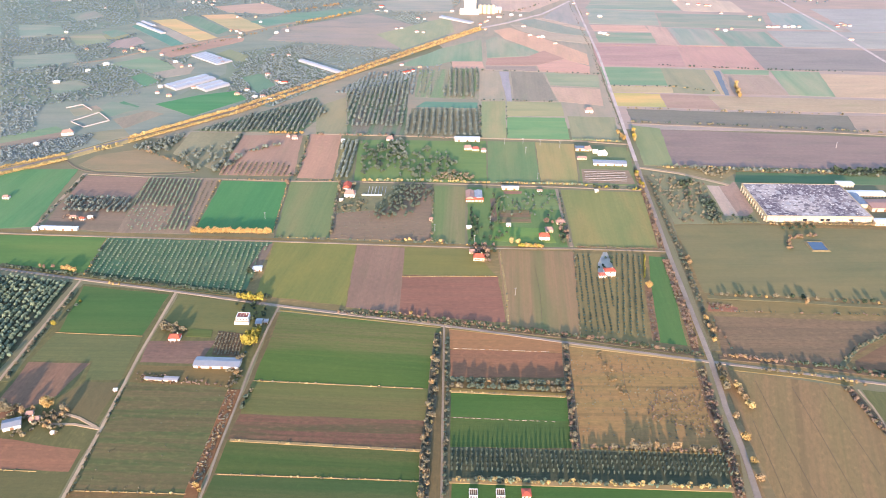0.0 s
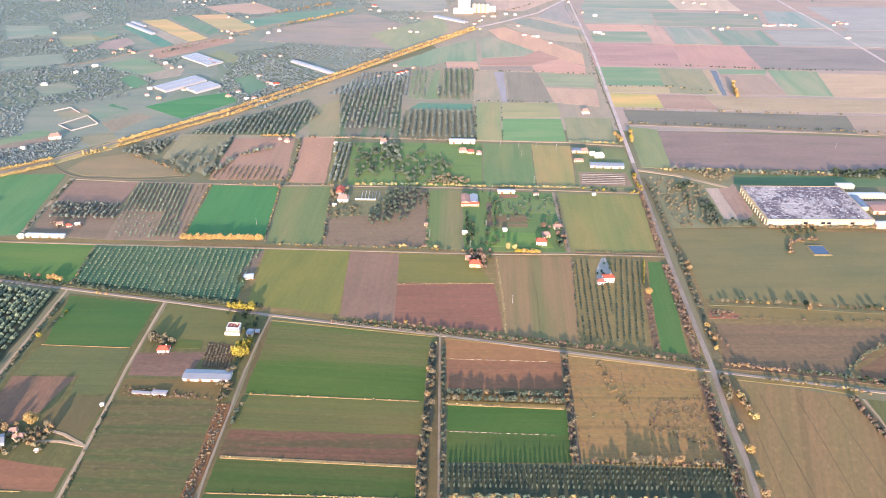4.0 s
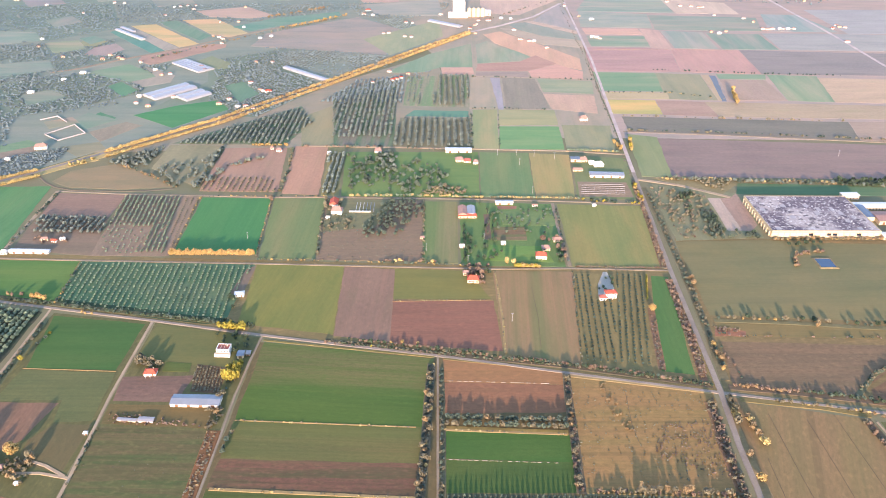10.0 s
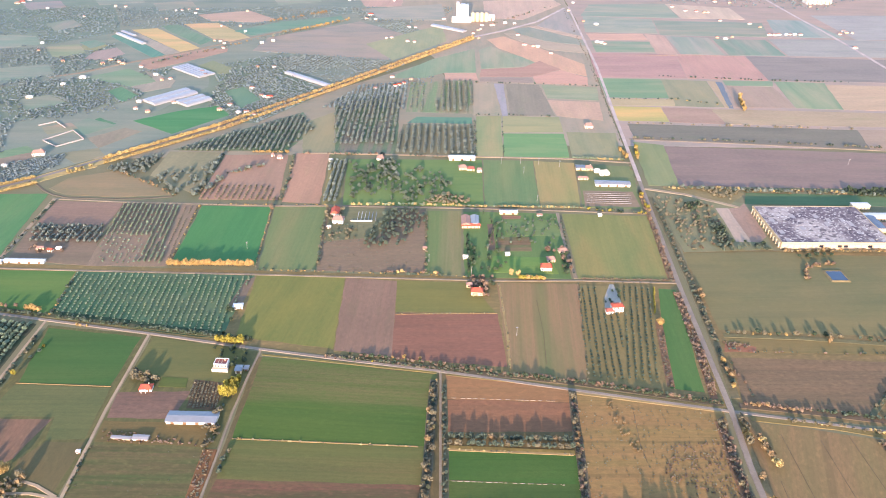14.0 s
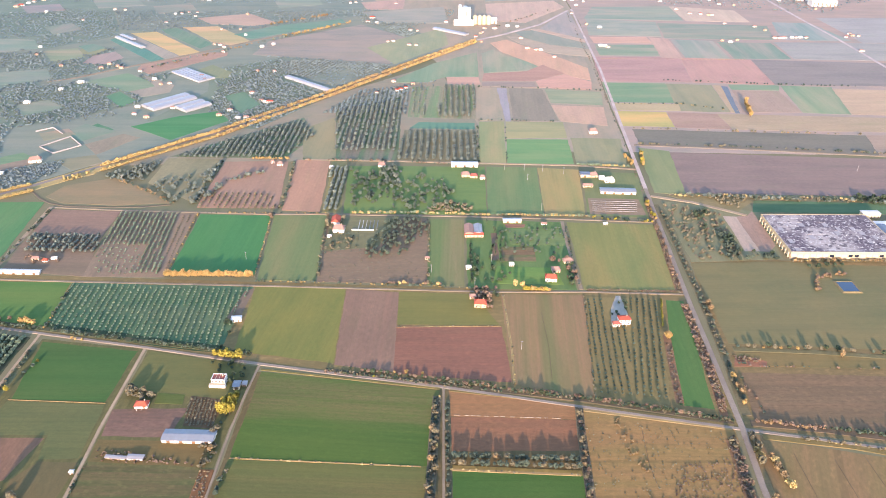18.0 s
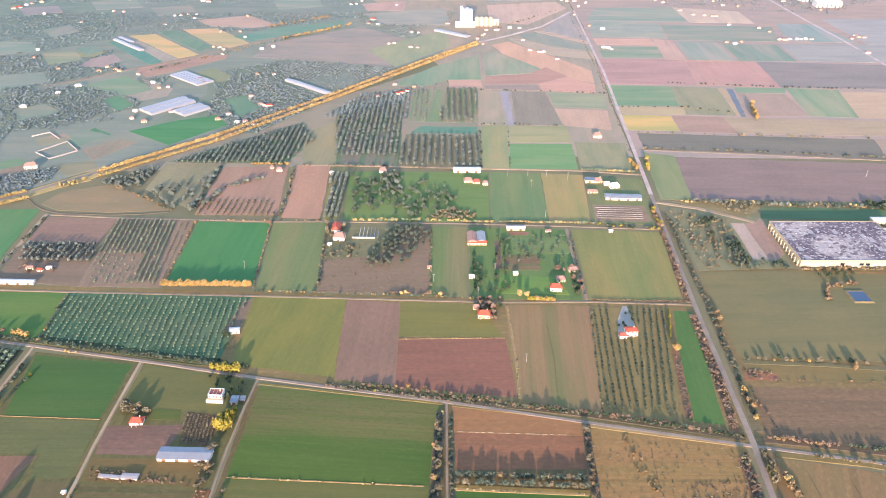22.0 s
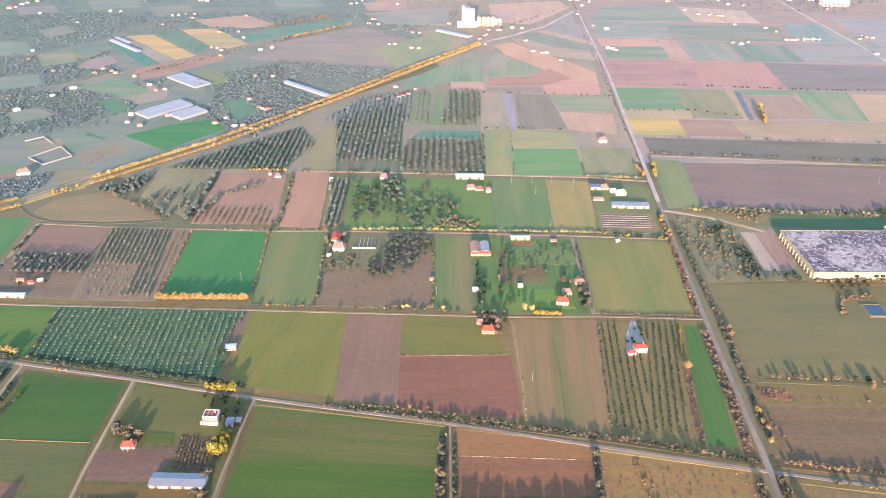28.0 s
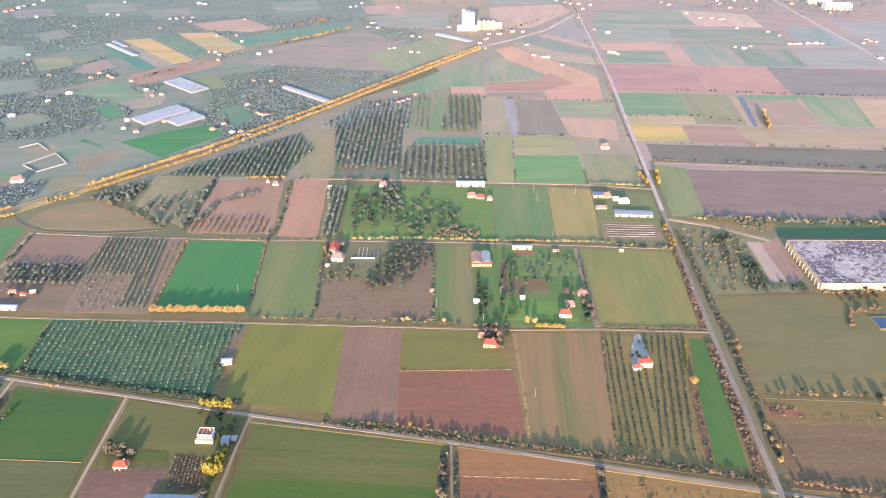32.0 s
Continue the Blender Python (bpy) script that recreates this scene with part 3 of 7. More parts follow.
def villa(x, y, turn):
    """A two-storey white house: flat tiled roof inside a parapet, a lower front terrace, windows."""
    ob = thing("house", x, y, turn, "two-storey white house with a walled red tile roof terrace", "house", "farmhouses")
    block("wall", ob, WHITE, -5.4, 5.4, -3.4, 4.4, -0.1, 5.4)
    block("roof", ob, DARKTILE, -4.9, 4.9, -2.9, 3.9, 5.403, 5.75)
    for a in ((-5.5, 5.5, -3.5, -2.92), (-5.5, 5.5, 3.92, 4.5), (-5.5, -4.92, -2.918, 3.918), (4.92, 5.5, -2.918, 3.918)):
        block("parapet", ob, WHITE, *a, 5.403, 6.2, "", 0.05)
    for px in (-2.2, 0.6):
        block("roof_ridge", ob, CREAM, px, px + 0.3, -2.9, 3.9, 5.752, 5.95)
    block("terrace", ob, WHITE, -6.6, 6.4, -6.2, -3.404, -0.1, 2.7, "", 0.06)
    block("terrace_roof", ob, CREAM, -6.3, 6.1, -5.9, -3.5, 2.703, 2.8)
    for i in range(4):
        opening(ob, "window", -4.0 + i * 2.7, -1, 3.4, 1.2, 1.3, 6.8, WOOD)
    opening(ob, "window", -3.0, 1, 3.2, 1.1, 1.2, 8.8, WOOD)
    opening(ob, "window", 2.6, 1, 3.2, 1.1, 1.2, 8.8, WOOD)
    block("chimney", ob, CREAM, 2.4, 3.2, 1.4, 2.2, 5.752, 7.2, "", 0.05)


def barn(x, y, turn, w, d, h, label, roof=None, wall=None, rise=0.16, name="barn"):
    """A long low shed: side walls, posts, a shallow ribbed sheet roof, big doors."""
    roof, wall = roof or GREYROOF, wall or WHITE
    ob = thing(name, x, y, turn, label, "barn", "farm sheds")
    block("wall", ob, wall, -w / 2, w / 2, -d / 2, d / 2, -0.1, h)
    part("roof", wedge(bmesh.new(), -w / 2 - 0.6, w / 2 + 0.6, -d / 2 - 0.6, d / 2 + 0.6, h + 0.003, h + 0.2 + d * rise, 0.0, 0.18), roof, ob)
    slope = math.atan2(d * rise, d / 2 + 0.6)
    n = max(3, int(w / 3))
    for side in (-1, 1):
        for i in range(n + 1):
            px = -w / 2 - 0.5 + i * (w + 1.0) / n
            bm = box(bmesh.new(), px - 0.06, px + 0.06, -(d / 4 + 0.3), d / 4 + 0.3, -0.03, 0.06)
            rib = part("roof_rib", bm, roof, ob)
            rib.matrix_local = pose(0, side * (d / 4 + 0.3), h + 0.2 + d * rise / 2, -side * math.degrees(slope), 0, 0)
    k = max(1, int(w / 9))
    for i in range(k):
        opening(ob, "door", -w / 2 + (i + 0.5) * w / k, -1, 0.05, 2.8, h * 0.75, d, METAL)
    return ob


def greenhouse(x, y, turn, w, d, spans, label, high=3.6):
    """Film-covered tunnels side by side, each with hoops, the tunnels running along local y."""
    ob = thing("greenhouse", x, y, turn, label, "greenhouse", "greenhouses")
    each, seg = w / spans, 6
    for k in range(spans):
        bm = bmesh.new()
        x0 = -w / 2 + k * each
        loops = []
        for yy in (-d / 2, d / 2):
            loops.append([bm.verts.new((x0 + 0.03, yy, -0.1))] + [bm.verts.new((x0 + each / 2 - math.cos(math.pi * i / seg) * (each / 2 - 0.04), yy, 1.9 + math.sin(math.pi * i / seg) * (high - 1.9))) for i in range(seg + 1)] + [bm.verts.new((x0 + each - 0.03, yy, -0.1))])
        for a, b, c, e in zip(loops[0], loops[0][1:], loops[1][1:], loops[1]):
            bm.faces.new((a, b, c, e))
        bm.faces.new(loops[0])
        bm.faces.new(loops[1][::-1])
        tunnel = part("tunnel", bm, PLASTIC, ob)
        for j in range(int(d / 12) + 1):
            yy = -d / 2 + 0.2 + j * (d - 0.4) / max(1, int(d / 12))
            bm = bmesh.new()
            ring = []
            for i in range(seg + 1):
                a = math.pi * i / seg
                cx, cz = x0 + each / 2 - math.cos(a) * (each / 2 - 0.02), 1.9 + math.sin(a) * (high - 1.9) + 0.06
                ring.append([bm.verts.new((cx, yy - 0.08, cz)), bm.verts.new((cx, yy + 0.08, cz)), bm.verts.new((cx, yy + 0.08, cz - 0.12)), bm.verts.new((cx, yy - 0.08, cz - 0.12))])
            for a, b in zip(ring, ring[1:]):
                for i in range(4):
                    bm.faces.new((a[i], a[(i + 1) % 4], b[(i + 1) % 4], b[i]))
            part("hoop", bm, METAL, tunnel)
    return ob


def strip(line, width, label):
    """A narrow uncut strip of dry grass between two fields."""
    ob = road(line, width, DRYGRASS, "grass_strip", label)
    ob["category"] = "grass"


def bed(line, width, rgb, label="brown weedy soil under a hedge"):
    """Rough weedy ground along a lane or under a hedge."""
    ob = road(line, width, soil_material("scrub", rgb, 0), "hedge_bed", label)
    ob["category"] = "verge"


def wheel_track(line):
    ob = road(line, 0.35, RUT, "wheel_track", "dark wheel rut across a stubble field")
    ob["category"] = "track"


def pole(x, y, high=9.0):
    """A concrete utility pole with a crossarm and insulators."""
    ob = thing("utility_pole", x, y, random.uniform(-8, 8), "pale concrete utility pole standing in a field", "pole", "utility poles")
    v, f = limb_arrays((0, 0, -0.3), (0, 0, high), 0.2, 0.13)
    p = new("shaft", grid_mesh("shaft", v, f, [CONCRETE]))
    p.parent = ob
    block("crossarm", ob, METAL, -1.1, 1.1, -0.08, 0.08, high - 0.7, high - 0.5)
    for i in (-1, 0, 1):
        block("insulator", ob, WHITE, i - 0.07, i + 0.07, -0.07, 0.07, high - 0.5, high - 0.2)


def pipe_run(line):
    """An irrigation pipe lying along a field edge, in jointed sections."""
    a, b = Vector(line[0]), Vector(line[1])
    ob = thing("irrigation_pipe", a.x, a.y, math.degrees(math.atan2(b.y - a.y, b.x - a.x)), "white irrigation pipe lying in sections across a field", "pipe", "irrigation pipes")
    x, end = 0.5, (b - a).length - 6
    while x < end:
        size = random.uniform(1.5, 4.0)
        section = block("pipe_section", ob, CREAM, x, x + size, -0.11, 0.11, 0.08, 0.3, "", 0.04)
        block("collar", section, METAL, x + size, x + size + 0.3, -0.15, 0.15, 0.07, 0.34)
        x += size + random.choice((0.3, 1.5, 2.5, 4.0))


def far_house(x, y, size=1.0, roof=None, wall=None):
    """A small house far across the plain."""
    size *= 0.54
    w, d, h = 10 * size * random.uniform(0.85, 1.2), 7.5 * size, 3.2 * (1 + 0.4 * (size > 1.1))
    house(x, y, random.uniform(-12, 12), w, d, h, "small white plastered house far across the plain" if (wall or WHITE) == WHITE else "small cream plastered house far across the plain",
          wall, roof or TERRACOTTA, 0.4, 1, False, "house", 0.24)


def pavilion(x, y, label):
    """A small two-bay pavilion: corner posts, cross beams, a recessed dark roof inside a white rim."""
    ob = thing("pavilion", x, y, 0, label, "pavilion", "pavilions on the lawn")
    block("floor", ob, CONCRETE, -2.9, 2.9, -3.1, 3.1, -0.1, 0.15)
    block("back_wall", ob, WHITE, -2.8, 2.8, 2.7, 3.0, 0.152, 3.0)
    block("roof", ob, WOOD, -2.6, 2.6, -2.8, 2.8, 3.004, 3.15)
    for name, a in (("rim", (-2.9, 2.9, -3.1, -2.7)), ("rim", (-2.9, 2.9, 2.7, 3.1)), ("rim", (-2.9, -2.6, -2.698, 2.698)), ("rim", (2.6, 2.9, -2.698, 2.698))):
        block(name, ob, WHITE, *a, 3.004, 3.5, "", 0.03)
    for i in range(3):
        block("roof_beam", ob, CREAM, -1.5 + i * 1.4, -1.2 + i * 1.4, -2.69, 2.69, 3.152, 3.35)
    for px in (-2.75, -0.9, 0.9, 2.55):
        block("post", ob, WHITE, px, px + 0.22, -3.0, -2.75, 0.152, 3.0)
    return ob


def bed_frame(x, y, length):
    """A long low white cover frame over a planting bed."""
    ob = thing("bed_frame", x, y, -2, "long low white frame over a planting bed", "frame", "planting bed frames")
    block("beam", ob, CONCRETE, -length / 2, length / 2, -0.14, 0.14, 1.0, 1.25)
    n = int(length / 5)
    for i in range(n + 1):
        px = -length / 2 + 0.1 + i * (length - 0.3) / n
        block("post", ob, METAL, px, px + 0.1, -0.05, 0.05, -0.1, 1.0)
    return ob

# ---- roads and fields ----
road([(-529, 672), (-430, 654), (-343, 636), (-246, 616), (-145, 594), (-68, 579), (6, 565), (120, 540), (228, 517), (361, 490), (440, 475)], 2.7, ASPHALT, "cross_road", "worn grey asphalt country road between fields")
road([(209, 279), (216, 368), (221, 418), (223, 460), (229, 518), (239, 699), (257, 940)], 4.0, ASPHALT, "main_road", "long straight grey asphalt road")
# the far stretch has a paler, pinker surface
road([(257, 940), (271, 1125), (295, 1432), (318, 1919)], 4.0, PALE, "main_road", "long straight pale asphalt road")
road([(-343, 636), (-345, 556), (-347, 485), (-351, 406)], 2.3, GRAVEL, "lane", "pale gravel farm lane")
road([(-246, 616), (-248, 518), (-246, 430), (-246, 360), (-246, 309)], 2.2, GRAVEL, "lane", "pale gravel farm lane")
road([(-246, 430), (-268, 435), (-287, 435)], 2.2, GRAVEL, "track", "dirt track to a farmyard")
road([(-250, 432), (-267, 442), (-284, 448)], 2.2, GRAVEL, "track", "dirt track to a farmyard")
road([(-145, 594), (-149, 560), (-152, 515), (-153, 469), (-154, 437), (-155, 411), (-155, 384), (-156, 364), (-157, 314)], 1.5, DIRT, "lane", "narrow grey-brown farm lane")
road([(6, 565), (5, 471), (4, 364), (4, 315)], 1.6, DIRT, "lane", "pale gravel farm lane")
road([(-478, 727), (-350, 721), (-176, 715), (-85, 711), (62, 705), (144, 706), (240, 702)], 2.2, DIRT, "track", "narrow dirt track between fields")
road([(-438, 881), (-359, 874), (-268, 870), (-184, 866), (-122, 867), (37, 863), (143, 858), (248, 851)], 2.5, DIRT, "track", "narrow dirt track between fields")
road([(-172, 1024), (-45, 1020), (57, 1015), (182, 1010), (259, 998)], 3.5, GRAVEL, "track", "pale gravel track between fields")
road([(-438, 881), (-436, 803), (-435, 738)], 4, GRAVEL, "track", "pale gravel track beside a green field")
road([(142, 852), (140, 799), (140, 710)], 3, DIRT, "track", "dirt track beside a field")
road([(258, 919), (303, 903), (356, 869)], 5, GRAVEL, "driveway", "pale concrete driveway to the factory")
road([(-490, 929), (-473, 918), (-461, 904), (-445, 892), (-424, 884), (-368, 881), (-334, 883), (-304, 889)], 2.0, DIRT_DARK, "track", "curving dark dirt track")
road([(-576, 841), (-545, 886), (-488, 934), (-412, 1010), (-304, 1118), (-171, 1292), (-21, 1496), (83, 1633)], 6, ASPHALT, "diagonal_road", "asphalt road lined with golden trees")
road([(83, 1633), (145, 1685), (227, 1768), (308, 1906)], 6, PALE, "far_track", "pale pinkish road")
road([(821, 2110), (822, 1852), (826, 1676), (825, 1544), (820, 1304)], 6, PALE, "far_road", "straight pale asphalt road")
road([(-641, 1344), (-601, 1367), (-552, 1419), (-470, 1492), (-356, 1612), (-262, 1701), (-179, 1772)], 7, DIRT, "dirt_road", "broad reddish dirt road")
road([(305, 2028), (259, 2339)], 7, ASPHALT, "far_road", "grey asphalt road")
road([(275, 1082), (428, 1068), (637, 1044), (736, 1032)], 4, DIRT, "far_track", "pale dirt track")
road([(336, 483), (338, 463), (337, 441), (336, 382)], 1.4, GRAVEL, "track", "pale farm track")
# far beds get paler, pinker or greyer colours: distance haze put into them
field("far_fields", "haze-paled patchwork farmland across the plain", "grass", (172, 161, 140), [(326, 2151), (1499, 2197), (813, 1046), (264, 1057), (275, 1244), (288, 1406), (300, 1575), (316, 1777), (322, 2060)], 0)
field("far_fields", "haze-paled patchwork farmland across the plain", "grass", (165, 160, 132), [(-184, 2131), (323, 2151), (319, 2059), (314, 1777), (298, 1575), (286, 1406), (273, 1244), (262, 1057), (75, 1055), (6, 1469)], 0)
field("far_fields", "haze-paled green patchwork farmland across the plain", "grass", (135, 149, 125), [(-1267, 2088), (-190, 2130), (27, 1539), (-247, 1198), (-562, 870)], 0)
field("far_fields", "haze-paled green patchwork farmland across the plain", "grass", (152, 150, 120), [(-246, 1194), (2, 1463), (88, 1038), (-440, 998)], 0)
field("lane_verge", "tan weedy verge between fields", "scrub", (147, 124, 84), [(-658, 745), (140, 707), (240, 702), (227, 519), (6, 567), (-148, 597), (-431, 656), (-620, 690)], 0)
field("lane_verge", "tan weedy verge between fields", "scrub", (147, 122, 84), [(262, 769), (617, 761), (460, 478), (232, 519)], 0)
field("lane_verge", "green weedy verge between field strips", "scrub", (115, 108, 69), [(-338, 628), (-245, 614), (-248, 510), (-249, 361), (-250, 317), (-365, 316), (-374, 384), (-346, 483)], 0)
field("lane_verge", "green weedy verge between field strips", "scrub", (115, 108, 69), [(-243, 613), (-147, 591), (-154, 504), (-160, 362), (-161, 318), (-249, 317), (-246, 361), (-246, 518)], 0)
field("lane_verge", "tan weedy verge between field strips", "scrub", (125, 106, 73), [(-146, 584), (6, 562), (5, 319), (-158, 318)], 0)
field("lane_verge", "tan weedy verge between field strips", "scrub", (125, 106, 73), [(7, 562), (116, 543), (104, 411), (217, 410), (195, 321), (4, 319)], 0)
# ground below far groves, its colour lifted to hold the haze
field("woodland_ground", "haze-paled green grass under distant groves", "grass", (123, 146, 123), [(-1328, 2018), (-781, 2025), (-625, 1645), (-726, 1547), (-906, 1488)], 0)
field("woodland_ground", "haze-paled green grass under distant groves", "grass", (126, 146, 123), [(-898, 1472), (-603, 1545), (-541, 1425), (-652, 1321), (-794, 1276)], 0)
field("woodland_ground", "haze-paled green grass under distant groves", "grass", (123, 143, 116), [(-787, 1264), (-647, 1308), (-512, 1368), (-450, 1400), (-456, 1234), (-529, 1175), (-690, 1080)], 0)
field("woodland_ground", "haze-paled green grass under distant groves", "grass", (122, 143, 116), [(-391, 1417), (-282, 1492), (-243, 1380), (-170, 1276), (-256, 1132), (-419, 1163), (-365, 1300)], 0)
field("woodland_ground", "haze-paled green grass under distant groves", "grass", (131, 149, 129), [(-773, 2025), (-174, 2064), (-156, 1831), (-368, 1720), (-538, 1670), (-642, 1695)], 0)
field("woodland_ground", "haze-paled green grass under distant groves", "grass", (126, 141, 113), [(-148, 1246), (-44, 1346), (-42, 1291), (-139, 1162)], 0)
field("wheat_field", "young green winter wheat in drilled rows", "crop", (69, 110, 51), [(-336, 624), (-251, 611), (-255, 546), (-328, 550)], 0)
field("meadow", "rough dry grass meadow", "grass", (105, 114, 67), [(-330, 547), (-254, 543), (-252, 487), (-280, 486), (-283, 510), (-335, 510)], 0)
field("ploughed_field", "bare ploughed brown soil", "soil", (144, 108, 88), [(-335, 508), (-284, 507), (-294, 467), (-336, 429)], 0)
field("meadow", "rough dry grass meadow", "grass", (109, 105, 67), [(-278, 484), (-250, 483), (-253, 435), (-288, 445), (-290, 467)], 0)
field("ploughed_field", "bare ploughed brown soil", "soil", (156, 108, 83), [(-341, 424), (-252, 409), (-252, 388), (-336, 392)], 0)
field("meadow", "rough dry grass meadow", "grass", (101, 105, 62), [(-337, 388), (-252, 386), (-251, 364), (-348, 367)], 0)
field("ploughed_field", "bare ploughed brown soil", "soil", (146, 101, 76), [(-347, 365), (-251, 362), (-249, 329), (-342, 333)], 0)
field("meadow", "rough dry grass meadow", "grass", (109, 115, 64), [(-240, 611), (-157, 592), (-164, 549), (-244, 560)], 0)
field("ploughed_field", "bare ploughed brown soil", "soil", (138, 106, 92), [(-246, 538), (-189, 540), (-195, 508), (-244, 509)], 0)
field("vineyard", "bare brown vineyard soil with posts", "soil", (119, 94, 71), [(-191, 554), (-164, 549), (-166, 517), (-188, 520)], 0)
field("meadow", "rough dry grass meadow", "grass", (117, 108, 64), [(-245, 506), (-163, 503), (-161, 478), (-244, 484)], 0)
field("stubble_field", "weedy brown and green fallow strip field", "mixed", (110, 104, 68), [(-245, 481), (-162, 476), (-165, 370), (-245, 371)], -2)
field("stubble_field", "weedy brown and green fallow strip field", "mixed", (119, 101, 64), [(-245, 371), (-165, 368), (-167, 330), (-245, 334)], 0)
field("wheat_field", "young green winter wheat in drilled rows", "worn", (82, 112, 47), [(-142, 584), (3, 561), (-3, 479), (-146, 486)], -5)
field("wheat_field", "young green winter wheat in drilled rows", "strips", (104, 112, 60), [(-147, 486), (-3, 479), (-4, 442), (-148, 448)], -3)
field("ploughed_field", "weedy brown ploughed soil", "mixed", (122, 94, 72), [(-148, 448), (-4, 442), (-6, 412), (-151, 421)], -3)
field("wheat_field", "young green winter wheat in drilled rows", "strips", (80, 101, 46), [(-151, 420), (-6, 411), (-7, 383), (-152, 388)], -3)
field("wheat_field", "young green winter wheat in drilled rows", "strips", (74, 99, 49), [(-152, 386), (-7, 382), (-8, 319), (-159, 330)], -3)
field("stubble_field", "tan field strip of dry soil", "soil", (164, 117, 80), [(10, 562), (110, 542), (108, 527), (10, 531)], 0)
field("ploughed_field", "bare ploughed brown soil", "soil", (152, 105, 78), [(10, 530), (108, 527), (105, 495), (9, 494)], 0)
field("wheat_field", "young green winter wheat in drilled rows", "crop", (69, 110, 46), [(9, 476), (103, 470), (101, 443), (8, 447)], 0)
field("wheat_field", "young green winter wheat in drilled rows", "crop", (77, 105, 47), [(8, 446), (101, 443), (100, 415), (8, 415)], 0)
# the shade of the olive rows is put into this dark colour
field("orchard_ground", "soil under olive trees, darkened by painted tree shade", "soil", (84, 87, 67), [(9, 415), (209, 409), (203, 380), (8, 386)], 0)
field("wheat_field", "young green winter wheat in drilled rows", "crop", (71, 110, 46), [(11, 382), (200, 376), (191, 321), (9, 319)], 0)
field("stubble_field", "scrubby tan fallow field with dry bushes", "stubble", (162, 126, 82), [(110, 541), (223, 519), (208, 413), (100, 415)], 0)
field("lane_verge", "tan weedy verge beside a main road", "scrub", (150, 120, 86), [(227, 516), (246, 508), (240, 330), (211, 330)], 0)
field("stubble_field", "big olive-brown stubble field with wheel tracks", "stubble", (148, 120, 84), [(240, 506), (329, 487), (338, 449), (339, 335), (222, 334)], 72)
field("meadow", "rough dry grass meadow", "grass", (109, 114, 66), [(339, 483), (411, 472), (386, 363), (339, 387)], 0)
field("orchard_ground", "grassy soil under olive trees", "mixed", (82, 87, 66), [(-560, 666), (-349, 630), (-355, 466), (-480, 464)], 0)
field("wheat_field", "young green winter wheat in drilled rows", "crop", (87, 130, 62), [(-512, 724), (-350, 719), (-344, 645), (-482, 668)], 0)
field("orchard_ground", "green grass under young orchard rows", "crop", (86, 124, 84), [(-349, 719), (-174, 713), (-183, 610), (-344, 643)], 0)
field("meadow", "yellow-green meadow with worn streaks", "grass", (126, 132, 66), [(-172, 713), (-86, 710), (-85, 595), (-171, 612)], 80)
field("ploughed_field", "bare ploughed brown soil", "soil", (150, 116, 98), [(-85, 710), (-35, 704), (-34, 584), (-84, 593)], 0)
field("meadow", "rough dry grass meadow", "grass", (121, 126, 67), [(-35, 705), (37, 701), (57, 651), (-34, 651)], 0)
field("ploughed_field", "bare purplish-brown ploughed soil", "soil", (150, 102, 84), [(-35, 649), (59, 648), (61, 571), (-35, 583)], 0)
field("stubble_field", "tan and green stubble field", "strips", (128, 126, 80), [(62, 701), (141, 700), (124, 551), (62, 569)], 86)
field("orchard_ground", "tan soil under orchard rows", "soil", (145, 126, 84), [(142, 698), (211, 694), (182, 544), (126, 550)], 0)
# shadow band beside the road, put into a dark grass colour
field("ditch_bank", "dark grass strip with roadside shade in its colour", "scrub", (66, 86, 62), [(-345, 652), (-250, 632), (-176, 617), (-166, 605), (-250, 621), (-343, 641)], -11)
field("meadow", "strip of bare earth beside a hut", "soil", (140, 118, 100), [(-181, 705), (-173, 711), (-176, 662), (-188, 658)], 0)
field("wheat_field", "young green winter wheat in drilled rows", "crop", (81, 124, 62), [(217, 692), (233, 690), (215, 539), (189, 544)], 0)
field("stubble_field", "smooth olive-brown grass field", "grass", (124, 124, 80), [(260, 760), (348, 765), (390, 760), (537, 753), (460, 611), (254, 624)], 2)
field("meadow", "pale green strip of grass", "grass", (131, 121, 73), [(256, 612), (456, 603), (447, 586), (252, 593)], 0)
field("ploughed_field", "patch of reddish dug earth", "soil", (160, 108, 84), [(252, 603), (265, 605), (278, 599), (275, 591), (248, 592)], 0)
field("ploughed_field", "bare brown field", "soil", (137, 110, 85), [(251, 584), (442, 577), (388, 552), (334, 513), (241, 526)], 0)
field("meadow", "rough dry grass meadow", "soil", (133, 101, 76), [(350, 520), (443, 579), (418, 498), (346, 503)], 0)
field("wheat_field", "young green winter wheat in drilled rows", "crop", (88, 143, 85), [(-583, 841), (-526, 892), (-451, 894), (-438, 741), (-522, 731)], 0)
field("ploughed_field", "bare ploughed brown soil", "soil", (157, 124, 108), [(-434, 876), (-356, 871), (-355, 816), (-432, 820)], 0)
field("orchard_ground", "brown soil under olive trees", "soil", (144, 120, 101), [(-433, 820), (-355, 816), (-343, 730), (-428, 741)], 0)
field("orchard_ground", "pale brown soil under orchard rows", "soil", (154, 128, 108), [(-356, 871), (-268, 867), (-265, 730), (-344, 730)], 0)
field("wheat_field", "young green winter wheat in drilled rows", "crop", (72, 137, 75), [(-264, 865), (-185, 862), (-178, 734), (-262, 740)], 0)
field("wheat_field", "young green winter wheat in drilled rows", "crop", (115, 137, 83), [(-181, 863), (-122, 864), (-117, 725), (-173, 724)], 0)
field("ploughed_field", "rough brown field", "soil", (146, 120, 98), [(-120, 863), (-9, 859), (-8, 720), (-115, 722)], 1)
